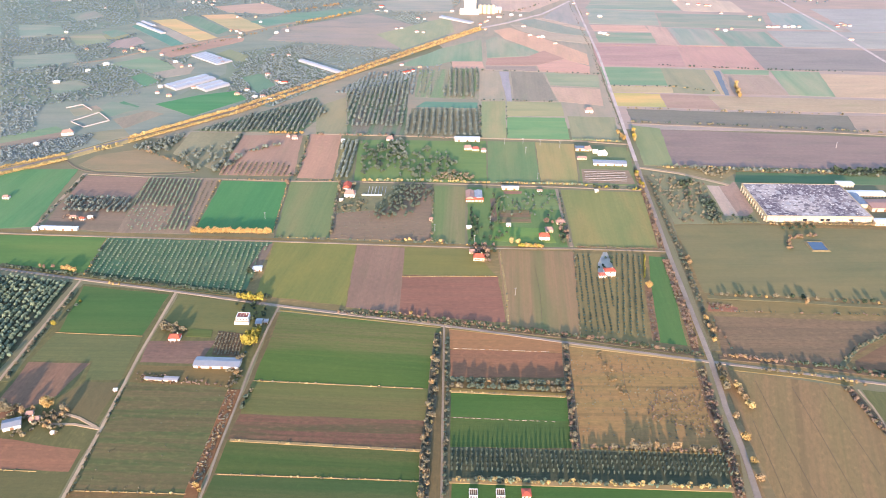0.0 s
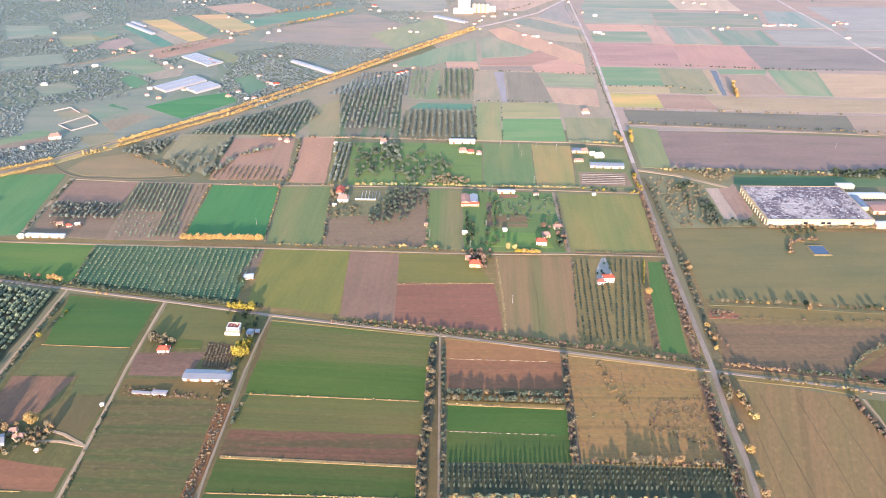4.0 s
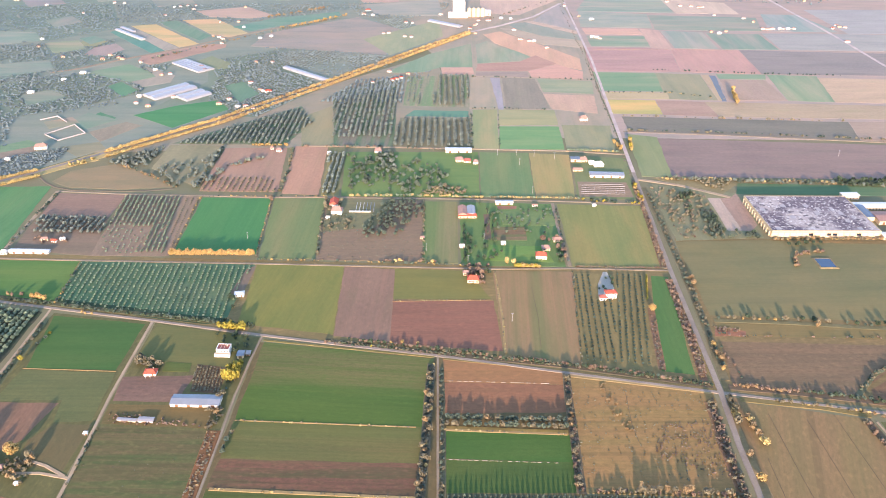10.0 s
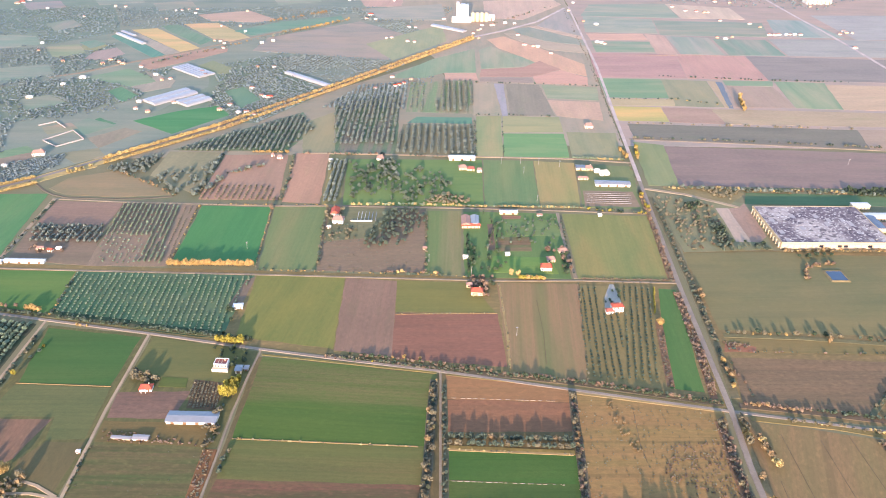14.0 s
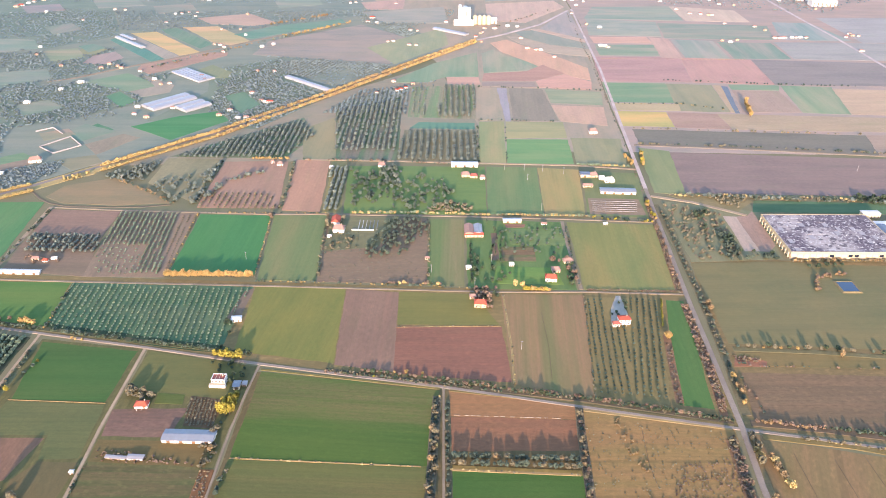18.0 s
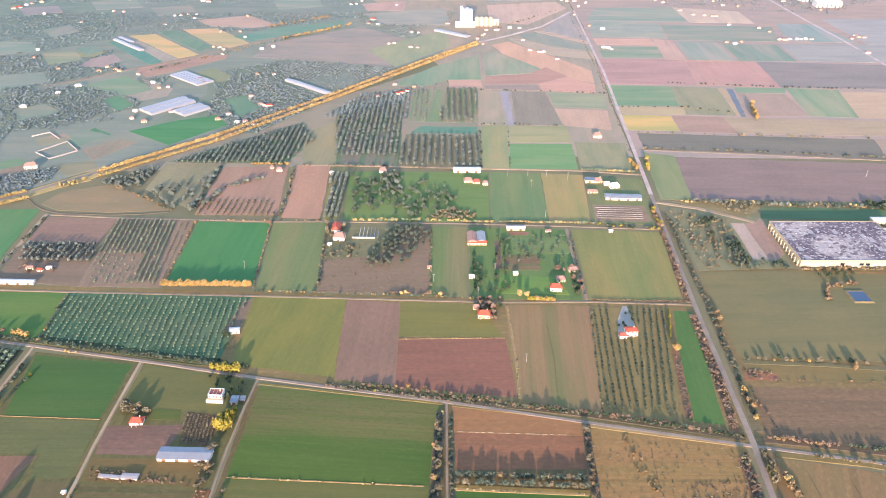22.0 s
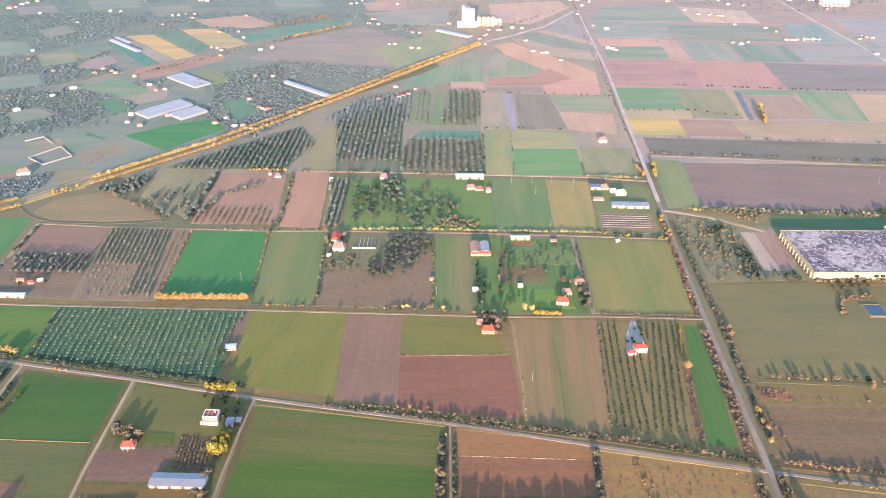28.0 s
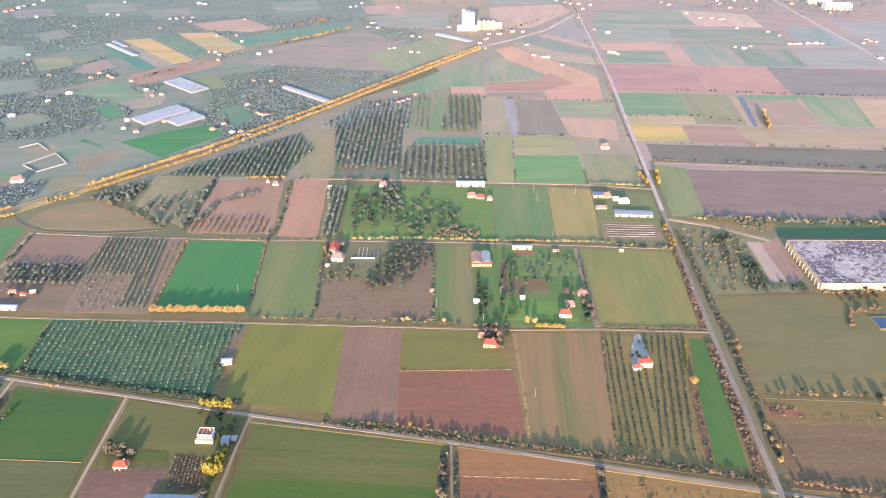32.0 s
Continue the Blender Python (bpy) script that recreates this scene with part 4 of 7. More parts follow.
field("meadow", "weedy grey-green ground round a farmhouse", "scrub", (140, 132, 98), [(-118, 861), (-40, 859), (-60, 792), (-116, 782)], 1)
field("wheat_field", "young green winter wheat in drilled rows", "strips", (117, 135, 81), [(-6, 856), (32, 855), (28, 715), (-8, 717)], 88)
field("meadow", "green garden grass round farmhouses", "grass", (103, 135, 75), [(35, 854), (141, 850), (136, 709), (31, 712)], 0)
field("stubble_field", "smooth olive-green field", "crop", (135, 143, 81), [(147, 850), (245, 845), (231, 709), (143, 710)], 0)
field("meadow", "scrubby grass beside the factory", "grass", (132, 138, 98), [(267, 905), (374, 879), (359, 770), (262, 763)], 0)
field("meadow", "tan weedy triangle beside a driveway", "scrub", (158, 138, 100), [(279, 922), (362, 922), (376, 906), (350, 878), (306, 902)], 0)
# bed takes the factory shadow's outline, its green put in to tint it
field("meadow", "green grass cut to the outline of the factory shadow", "crop", (92, 128, 84), [(378, 908), (612, 900), (600, 872), (366, 878)], 0)
field("concrete_yard", "pale pinkish concrete yard beside the factory", "soil", (196, 168, 152), [(328, 867), (343, 866), (341, 786), (325, 786)], 0)
field("concrete_yard", "worn pinkish-brown yard slab beside the factory", "soil", (176, 142, 126), [(343, 866), (356, 868), (366, 880), (362, 798), (350, 785), (341, 786)], 0)
field("meadow", "rough dry grass meadow", "grass", (146, 137, 99), [(-456, 908), (-446, 938), (-395, 962), (-349, 933), (-305, 893), (-370, 886), (-429, 891)], 0)
field("stubble_field", "scrubby tan field", "scrub", (160, 147, 116), [(-347, 1025), (-279, 1023), (-282, 895), (-349, 948)], 0)
field("ploughed_field", "pinkish-brown bare soil", "soil", (177, 137, 116), [(-272, 1015), (-190, 1017), (-180, 881), (-273, 882)], 0)
field("ploughed_field", "reddish bare soil", "soil", (193, 145, 120), [(-180, 1022), (-136, 1021), (-131, 872), (-175, 876)], 0)
field("meadow", "rough dry grass meadow", "soil", (150, 139, 95), [(-134, 1019), (-113, 1016), (-107, 871), (-128, 871)], 0)
field("meadow", "green grass under scattered trees", "grass", (110, 141, 77), [(-110, 1003), (64, 1004), (59, 867), (-104, 870)], 0)
field("wheat_field", "young green winter wheat in drilled rows", "crop", (110, 141, 87), [(66, 1004), (131, 1002), (124, 869), (60, 869)], 0)
field("wheat_field", "young green winter wheat in drilled rows", "crop", (148, 152, 93), [(132, 1002), (184, 996), (171, 867), (125, 869)], 0)
field("meadow", "rough dry grass meadow", "grass", (123, 137, 87), [(187, 992), (257, 986), (242, 862), (174, 867)], 0)
field("yard", "trampled earth yard", "soil", (157, 130, 108), [(181, 912), (241, 910), (241, 869), (177, 870)], 0)
field("orchard_ground", "grassy soil under olive trees", "mixed", (130, 136, 111), [(-347, 1030), (-194, 1182), (-167, 1110), (-196, 1026)], 0)
field("meadow", "rough dry grass meadow", "grass", (148, 150, 109), [(-188, 1134), (-148, 1183), (-129, 1019), (-172, 1022)], 0)
field("orchard_ground", "grassy soil under olive trees", "mixed", (130, 132, 111), [(-150, 1217), (-52, 1281), (-47, 1022), (-129, 1024)], 0)
field("wheat_field", "young green winter wheat in drilled rows", "crop", (107, 153, 116), [(-23, 1166), (59, 1164), (58, 1138), (-37, 1140)], 0)
field("orchard_ground", "tan soil under dark orchard rows", "soil", (144, 136, 109), [(-43, 1134), (60, 1133), (55, 1017), (-50, 1020)], 0)
field("meadow", "rough dry grass meadow", "crop", (146, 161, 107), [(65, 1169), (102, 1171), (93, 1014), (57, 1012)], 0)
field("wheat_field", "young green winter wheat in drilled rows", "crop", (114, 161, 101), [(100, 1100), (186, 1100), (181, 1014), (94, 1014)], 0)
field("stubble_field", "haze-paled stubble field", "grass", (158, 164, 116), [(105, 1171), (189, 1169), (186, 1107), (100, 1104)], 0)
field("meadow", "rough dry grass meadow", "grass", (150, 155, 113), [(191, 1107), (261, 1105), (250, 1006), (184, 1012)], 0)
field("orchard_ground", "tan soil under dark orchard rows", "mixed", (150, 153, 123), [(-36, 1333), (67, 1344), (62, 1180), (-40, 1187)], 0)
field("stubble_field", "haze-paled stubble field", "grass", (169, 164, 132), [(68, 1331), (103, 1329), (104, 1176), (62, 1175)], 0)
field("seedbed", "lilac strip of plastic-covered beds", "soil", (174, 161, 165), [(103, 1329), (119, 1329), (113, 1171), (105, 1171)], 0)
field("ploughed_field", "bare ploughed brown soil", "soil", (156, 141, 125), [(123, 1330), (178, 1325), (184, 1174), (116, 1171)], 0)
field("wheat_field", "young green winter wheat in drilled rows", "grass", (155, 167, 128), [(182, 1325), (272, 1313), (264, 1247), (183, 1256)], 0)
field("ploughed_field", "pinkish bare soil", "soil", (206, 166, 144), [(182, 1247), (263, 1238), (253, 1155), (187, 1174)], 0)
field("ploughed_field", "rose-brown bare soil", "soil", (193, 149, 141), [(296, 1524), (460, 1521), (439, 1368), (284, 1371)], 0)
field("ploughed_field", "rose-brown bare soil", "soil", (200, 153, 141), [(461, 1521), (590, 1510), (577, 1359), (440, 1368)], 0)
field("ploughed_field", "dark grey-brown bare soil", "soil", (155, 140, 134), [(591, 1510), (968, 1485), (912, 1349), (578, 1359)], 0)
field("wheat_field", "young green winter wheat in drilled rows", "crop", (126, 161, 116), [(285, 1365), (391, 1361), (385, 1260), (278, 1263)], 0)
field("stubble_field", "haze-paled stubble field", "grass", (152, 157, 120), [(392, 1361), (468, 1354), (455, 1218), (375, 1222)], 0)
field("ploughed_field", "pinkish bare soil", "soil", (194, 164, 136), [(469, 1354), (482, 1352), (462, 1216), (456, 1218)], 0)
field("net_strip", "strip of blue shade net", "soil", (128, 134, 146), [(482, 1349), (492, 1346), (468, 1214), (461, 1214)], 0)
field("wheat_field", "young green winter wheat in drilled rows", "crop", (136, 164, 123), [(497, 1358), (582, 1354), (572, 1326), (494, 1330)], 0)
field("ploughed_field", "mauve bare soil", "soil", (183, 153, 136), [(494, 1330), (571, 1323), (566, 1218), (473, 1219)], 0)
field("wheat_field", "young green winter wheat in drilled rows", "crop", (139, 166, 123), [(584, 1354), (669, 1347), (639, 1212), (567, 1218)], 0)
field("stubble_field", "haze-paled stubble field", "soil", (203, 169, 142), [(666, 1339), (888, 1326), (834, 1202), (640, 1212)], 0)
field("stubble_field", "haze-paled stubble field", "soil", (194, 169, 134), [(279, 1259), (384, 1255), (379, 1222), (278, 1225)], 0)
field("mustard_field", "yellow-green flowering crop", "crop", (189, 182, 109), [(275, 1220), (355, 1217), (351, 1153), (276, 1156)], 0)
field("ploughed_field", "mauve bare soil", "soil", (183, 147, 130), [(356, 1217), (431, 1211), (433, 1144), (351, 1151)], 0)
field("stubble_field", "haze-paled stubble field", "soil", (189, 161, 134), [(431, 1211), (803, 1192), (789, 1133), (434, 1144)], 0)
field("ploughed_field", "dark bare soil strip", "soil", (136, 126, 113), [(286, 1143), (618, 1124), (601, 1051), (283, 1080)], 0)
field("stubble_field", "haze-paled stubble field", "soil", (178, 150, 132), [(619, 1125), (825, 1124), (803, 1036), (602, 1051)], 0)
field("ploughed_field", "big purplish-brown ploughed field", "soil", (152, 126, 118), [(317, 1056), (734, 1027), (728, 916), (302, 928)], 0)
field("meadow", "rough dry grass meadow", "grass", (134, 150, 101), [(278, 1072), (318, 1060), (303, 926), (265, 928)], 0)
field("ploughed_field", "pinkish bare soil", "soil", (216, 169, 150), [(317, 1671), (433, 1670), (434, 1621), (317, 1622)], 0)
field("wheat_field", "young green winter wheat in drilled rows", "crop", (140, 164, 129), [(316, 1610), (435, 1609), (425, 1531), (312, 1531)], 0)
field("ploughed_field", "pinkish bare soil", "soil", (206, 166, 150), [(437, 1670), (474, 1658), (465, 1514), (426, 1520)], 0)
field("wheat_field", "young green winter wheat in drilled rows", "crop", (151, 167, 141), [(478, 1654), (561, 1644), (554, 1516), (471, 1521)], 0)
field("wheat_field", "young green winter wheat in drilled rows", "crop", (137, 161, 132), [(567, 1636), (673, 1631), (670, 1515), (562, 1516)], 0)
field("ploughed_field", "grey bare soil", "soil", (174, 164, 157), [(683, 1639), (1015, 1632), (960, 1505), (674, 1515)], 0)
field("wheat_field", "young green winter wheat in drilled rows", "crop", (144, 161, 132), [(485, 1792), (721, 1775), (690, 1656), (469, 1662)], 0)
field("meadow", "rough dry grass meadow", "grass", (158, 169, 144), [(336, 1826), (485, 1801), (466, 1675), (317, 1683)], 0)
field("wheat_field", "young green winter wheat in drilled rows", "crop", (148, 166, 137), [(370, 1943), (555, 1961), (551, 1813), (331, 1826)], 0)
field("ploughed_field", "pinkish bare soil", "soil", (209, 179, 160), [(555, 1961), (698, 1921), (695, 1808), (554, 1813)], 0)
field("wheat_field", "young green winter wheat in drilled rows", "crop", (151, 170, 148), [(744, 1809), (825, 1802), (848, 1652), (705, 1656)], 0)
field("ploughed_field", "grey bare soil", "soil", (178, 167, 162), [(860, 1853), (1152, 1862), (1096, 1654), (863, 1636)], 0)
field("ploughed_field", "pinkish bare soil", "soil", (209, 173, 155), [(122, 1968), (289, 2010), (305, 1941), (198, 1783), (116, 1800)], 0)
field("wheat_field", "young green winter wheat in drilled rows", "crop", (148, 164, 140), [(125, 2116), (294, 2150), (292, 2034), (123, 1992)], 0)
field("meadow", "rough dry grass meadow", "grass", (158, 155, 134), [(-324, 1613), (-154, 1754), (-14, 1605), (-82, 1461), (-213, 1491), (-337, 1516)], 0)
field("meadow", "rough dry grass meadow", "grass", (155, 166, 125), [(-129, 1572), (20, 1732), (28, 1598), (-72, 1461)], 0)
field("wheat_field", "young green winter wheat in drilled rows", "crop", (75, 143, 85), [(-434, 1139), (-379, 1183), (-328, 1206), (-301, 1167), (-363, 1088)], 0)
field("wheat_field", "young green winter wheat in drilled rows", "crop", (86, 141, 97), [(-512, 1103), (-486, 1151), (-454, 1127), (-489, 1084)], 0)
field("ploughed_field", "pinkish bare soil", "soil", (200, 161, 148), [(-172, 1970), (-69, 2008), (-71, 1906), (-153, 1893)], 0)
field("meadow", "rough dry grass meadow", "grass", (161, 166, 143), [(-164, 1871), (22, 1931), (32, 1769), (-109, 1774)], 0)
field("ploughed_field", "pinkish bare soil", "soil", (160, 138, 120), [(-625, 959), (-519, 1024), (-517, 999), (-600, 911)], 0)
field("wheat_field", "young green winter wheat in drilled rows", "crop", (122, 155, 111), [(-623, 983), (-542, 1041), (-519, 1024), (-611, 959)], 0)
field("wheat_field", "young green winter wheat in drilled rows", "crop", (118, 150, 120), [(-520, 1108), (-502, 1149), (-449, 1120), (-484, 1080)], 0)
field("ploughed_field", "pinkish bare soil", "soil", (160, 143, 123), [(-473, 1071), (-435, 1111), (-407, 1097), (-445, 1035)], 0)
field("meadow", "rough dry grass meadow", "grass", (144, 148, 113), [(-492, 1016), (-445, 1035), (-427, 1010), (-456, 984)], 0)
# haze is in the colours of these far beds too
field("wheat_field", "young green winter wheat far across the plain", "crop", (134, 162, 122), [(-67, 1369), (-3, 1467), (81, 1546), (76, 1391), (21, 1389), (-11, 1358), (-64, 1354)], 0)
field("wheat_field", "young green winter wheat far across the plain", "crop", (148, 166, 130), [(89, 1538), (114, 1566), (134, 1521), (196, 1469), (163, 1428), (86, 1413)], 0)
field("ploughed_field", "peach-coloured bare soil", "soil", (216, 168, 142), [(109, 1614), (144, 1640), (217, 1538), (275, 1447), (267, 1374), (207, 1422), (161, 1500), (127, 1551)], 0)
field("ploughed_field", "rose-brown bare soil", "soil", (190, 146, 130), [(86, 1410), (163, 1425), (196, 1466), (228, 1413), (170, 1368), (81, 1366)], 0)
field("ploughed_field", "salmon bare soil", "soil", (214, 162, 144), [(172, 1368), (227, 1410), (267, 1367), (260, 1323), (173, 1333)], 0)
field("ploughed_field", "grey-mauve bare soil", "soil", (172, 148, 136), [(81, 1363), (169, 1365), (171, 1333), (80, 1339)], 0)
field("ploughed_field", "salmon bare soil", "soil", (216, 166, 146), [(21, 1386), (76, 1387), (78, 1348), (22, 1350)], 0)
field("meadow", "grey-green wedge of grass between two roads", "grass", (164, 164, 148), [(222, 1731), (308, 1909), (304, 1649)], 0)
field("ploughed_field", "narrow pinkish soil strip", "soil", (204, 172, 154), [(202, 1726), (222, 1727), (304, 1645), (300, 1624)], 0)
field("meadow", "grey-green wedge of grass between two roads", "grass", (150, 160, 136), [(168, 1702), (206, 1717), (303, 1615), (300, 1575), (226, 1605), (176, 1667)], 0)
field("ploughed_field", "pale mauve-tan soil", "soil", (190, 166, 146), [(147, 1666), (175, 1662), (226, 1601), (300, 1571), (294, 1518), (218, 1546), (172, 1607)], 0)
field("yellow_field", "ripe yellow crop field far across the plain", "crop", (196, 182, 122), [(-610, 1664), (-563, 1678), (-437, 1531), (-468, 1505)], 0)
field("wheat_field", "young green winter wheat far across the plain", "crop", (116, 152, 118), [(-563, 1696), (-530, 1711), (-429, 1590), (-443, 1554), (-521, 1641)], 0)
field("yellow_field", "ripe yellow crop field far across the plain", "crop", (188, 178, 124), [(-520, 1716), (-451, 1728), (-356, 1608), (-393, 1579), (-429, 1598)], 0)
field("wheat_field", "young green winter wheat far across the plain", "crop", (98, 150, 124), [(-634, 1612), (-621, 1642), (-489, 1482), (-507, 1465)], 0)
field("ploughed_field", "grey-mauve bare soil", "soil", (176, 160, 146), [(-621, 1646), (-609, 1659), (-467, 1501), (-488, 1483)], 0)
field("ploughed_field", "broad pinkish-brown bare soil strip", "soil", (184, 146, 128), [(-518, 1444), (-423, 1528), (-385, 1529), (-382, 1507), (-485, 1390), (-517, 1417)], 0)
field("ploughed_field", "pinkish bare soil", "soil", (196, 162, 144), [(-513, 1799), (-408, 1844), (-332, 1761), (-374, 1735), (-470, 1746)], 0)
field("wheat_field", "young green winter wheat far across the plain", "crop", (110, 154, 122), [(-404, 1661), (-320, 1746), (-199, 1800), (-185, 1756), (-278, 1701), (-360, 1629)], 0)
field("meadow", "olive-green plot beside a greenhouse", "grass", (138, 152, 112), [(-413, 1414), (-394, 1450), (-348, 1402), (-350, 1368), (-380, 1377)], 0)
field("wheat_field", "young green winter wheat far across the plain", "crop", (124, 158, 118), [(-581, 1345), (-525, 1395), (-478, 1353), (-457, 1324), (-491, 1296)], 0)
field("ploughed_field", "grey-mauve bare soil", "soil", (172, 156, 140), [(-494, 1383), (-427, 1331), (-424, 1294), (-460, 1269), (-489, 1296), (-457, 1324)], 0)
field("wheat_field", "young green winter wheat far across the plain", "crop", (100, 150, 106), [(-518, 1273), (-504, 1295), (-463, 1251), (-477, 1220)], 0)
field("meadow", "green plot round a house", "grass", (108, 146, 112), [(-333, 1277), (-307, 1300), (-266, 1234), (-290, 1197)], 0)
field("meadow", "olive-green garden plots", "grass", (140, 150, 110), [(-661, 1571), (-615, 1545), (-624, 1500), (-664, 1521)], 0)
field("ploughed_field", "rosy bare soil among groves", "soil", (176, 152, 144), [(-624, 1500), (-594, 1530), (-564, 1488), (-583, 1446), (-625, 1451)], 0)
bed([(1, 554), (-2, 507), (-4, 458), (-8, 410), (-8, 332)], 6.5, (122, 108, 88))
bed([(9, 549), (9, 471), (8, 410), (7, 364)], 3.5, (120, 110, 84))
bed([(110, 541), (107, 508), (105, 473), (101, 414)], 6, (124, 108, 88))
bed([(232, 685), (228, 612), (220, 531)], 6, (158, 114, 88))
bed([(250, 887), (246, 839), (234, 709)], 6, (154, 116, 90))
bed([(203, 636), (196, 590), (190, 546)], 6, (152, 114, 88))
bed([(216, 506), (211, 452), (209, 402), (204, 366)], 7, (150, 112, 86))
bed([(229, 506), (226, 461), (225, 407), (225, 366)], 7, (150, 126, 92))
bed([(-159, 476), (-160, 437), (-161, 403), (-163, 373), (-162, 362)], 9, (142, 98, 66))
bed([(-90, 586), (6, 568), (111, 551), (225, 525)], 5, (112, 98, 80))
bed([(-434, 662), (-349, 644), (-250, 625), (-155, 607)], 5, (96, 96, 72))
bed([(258, 896), (256, 787), (252, 709), (245, 612), (237, 532)], 7, (132, 118, 90))
bed([(237, 524), (291, 516), (338, 507), (397, 494)], 6, (118, 100, 82))
bed([(241, 509), (302, 499), (335, 490)], 5, (146, 124, 80))
bed([(11, 478), (101, 473)], 4, (168, 140, 86))
bed([(103, 417), (207, 412)], 4, (140, 122, 84))
bed([(-143, 587), (3, 563)], 2.2, (146, 128, 80))
bed([(11, 561), (110, 544), (223, 521)], 2.2, (142, 120, 80))
bed([(255, 616), (322, 612), (383, 605), (454, 599)], 5, (130, 120, 88))
bed([(-569, 841), (-543, 883), (-485, 931), (-422, 995)], 20, (196, 168, 116))
bed([(-424, 993), (-303, 1115), (-171, 1289), (-21, 1492), (85, 1633)], 19, (200, 170, 120))
bed([(-457, 958), (-427, 979)], 14, (196, 168, 116))
bed([(329, 486), (332, 459), (336, 438), (333, 384)], 7, (130, 106, 82))
bed([(-341, 621), (-340, 563), (-342, 483)], 5, (120, 116, 84))
bed([(336, 513), (362, 539), (396, 559), (432, 579)], 4, (116, 112, 86))
wheel_track([(257, 492), (256, 427), (256, 366)])
wheel_track([(284, 486), (284, 428), (283, 377), (283, 367)])
wheel_track([(239, 446), (237, 408), (235, 369)])
wheel_track([(307, 491), (308, 440), (309, 391)])
wheel_track([(153, 516), (150, 480), (151, 463)])
wheel_track([(97, 671), (97, 619), (94, 576)])
field("concrete_yard", "pale concrete yard behind a white house", "soil", (184, 172, 164), [(171, 699), (175, 699), (176, 668), (172, 656), (158, 655), (162, 677)], 0)
field("ploughed_field", "brown kitchen garden soil", "mixed", (136, 118, 88), [(69, 793), (104, 794), (103, 763), (69, 763)], 0)
field("ploughed_field", "narrow strip of dug garden soil", "soil", (130, 106, 88), [(60, 823), (67, 824), (65, 765), (58, 765)], 0)
field("ploughed_field", "reddish bare soil in front of a shed", "soil", (158, 116, 98), [(77, 845), (100, 844), (98, 837), (78, 836)], 0)
field("wheat_field", "bright green lawn strip", "crop", (103, 147, 70), [(62, 753), (121, 751), (125, 718), (55, 721)], 0)
field("meadow", "green garden grass", "grass", (115, 141, 83), [(77, 833), (139, 833), (138, 796), (80, 799)], 0)
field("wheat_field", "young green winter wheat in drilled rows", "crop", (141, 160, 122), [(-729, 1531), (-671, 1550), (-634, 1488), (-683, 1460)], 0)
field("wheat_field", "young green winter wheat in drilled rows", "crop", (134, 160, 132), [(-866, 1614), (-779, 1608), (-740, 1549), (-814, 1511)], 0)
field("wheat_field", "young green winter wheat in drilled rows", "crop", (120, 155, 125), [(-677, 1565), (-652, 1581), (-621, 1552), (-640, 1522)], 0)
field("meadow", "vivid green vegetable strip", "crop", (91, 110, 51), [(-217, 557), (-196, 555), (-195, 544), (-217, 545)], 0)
# greens of the plots between far groves are greyed by painted haze
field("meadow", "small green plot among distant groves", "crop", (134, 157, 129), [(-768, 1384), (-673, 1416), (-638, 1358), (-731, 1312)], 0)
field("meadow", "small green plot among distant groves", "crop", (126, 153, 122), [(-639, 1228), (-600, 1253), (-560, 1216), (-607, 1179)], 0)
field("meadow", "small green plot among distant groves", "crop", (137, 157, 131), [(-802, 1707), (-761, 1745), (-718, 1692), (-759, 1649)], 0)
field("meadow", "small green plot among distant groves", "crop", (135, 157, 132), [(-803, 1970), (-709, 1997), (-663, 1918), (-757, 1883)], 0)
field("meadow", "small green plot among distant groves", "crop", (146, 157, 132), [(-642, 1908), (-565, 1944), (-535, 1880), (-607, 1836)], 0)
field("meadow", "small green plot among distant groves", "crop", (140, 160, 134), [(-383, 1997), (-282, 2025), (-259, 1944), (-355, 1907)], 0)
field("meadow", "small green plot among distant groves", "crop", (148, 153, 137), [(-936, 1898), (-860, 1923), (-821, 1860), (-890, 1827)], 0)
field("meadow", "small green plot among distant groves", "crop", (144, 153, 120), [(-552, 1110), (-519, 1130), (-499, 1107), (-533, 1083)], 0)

# ---- orchards, hedges and woods ----
# greenhouse plots keep free of trees
CLEARINGS += [[(-453, 1228), (-399, 1293), (-336, 1235), (-372, 1190), (-424, 1198)], [(-454, 1394), (-435, 1430), (-356, 1359), (-394, 1340)],
              [(-256, 1376), (-244, 1390), (-162, 1317), (-176, 1298)]]
orchard([(10, 412), (208, 407), (204, 386), (10, 390)], -1, 4.6, 3.5, "column", "olive", "rows of slender young olive trees", single=True, size=0.5, jitter=0.25)
orchard([(-543, 658), (-350, 630), (-354, 473), (-471, 471)], 88, 5.6, 4.6, "round", "sage", "dense rows of grey-green olive trees")
orchard([(-347, 715), (-176, 709), (-185, 614), (-342, 645)], 92, 5.4, 4.2, "small", "sage", "rows of young green orchard trees", jitter=0.3, size=0.72)
orchard([(143, 696), (157, 695), (155, 652), (171, 648), (155, 552), (128, 555)], 84.5, 5.6, 4.8, "small", "olive", "orchard rows of small grey-green trees", jitter=0.3, size=0.85)
orchard([(179, 695), (208, 691), (182, 549), (157, 552), (173, 648), (180, 652)], 79.5, 5.6, 4.8, "small", "olive", "orchard rows of small grey-green trees", jitter=0.3, size=0.85)
orchard([(-428, 813), (-353, 815), (-350, 776), (-424, 778)], 88, 6.2, 5.4, "round", "grey", "rows of olive trees")
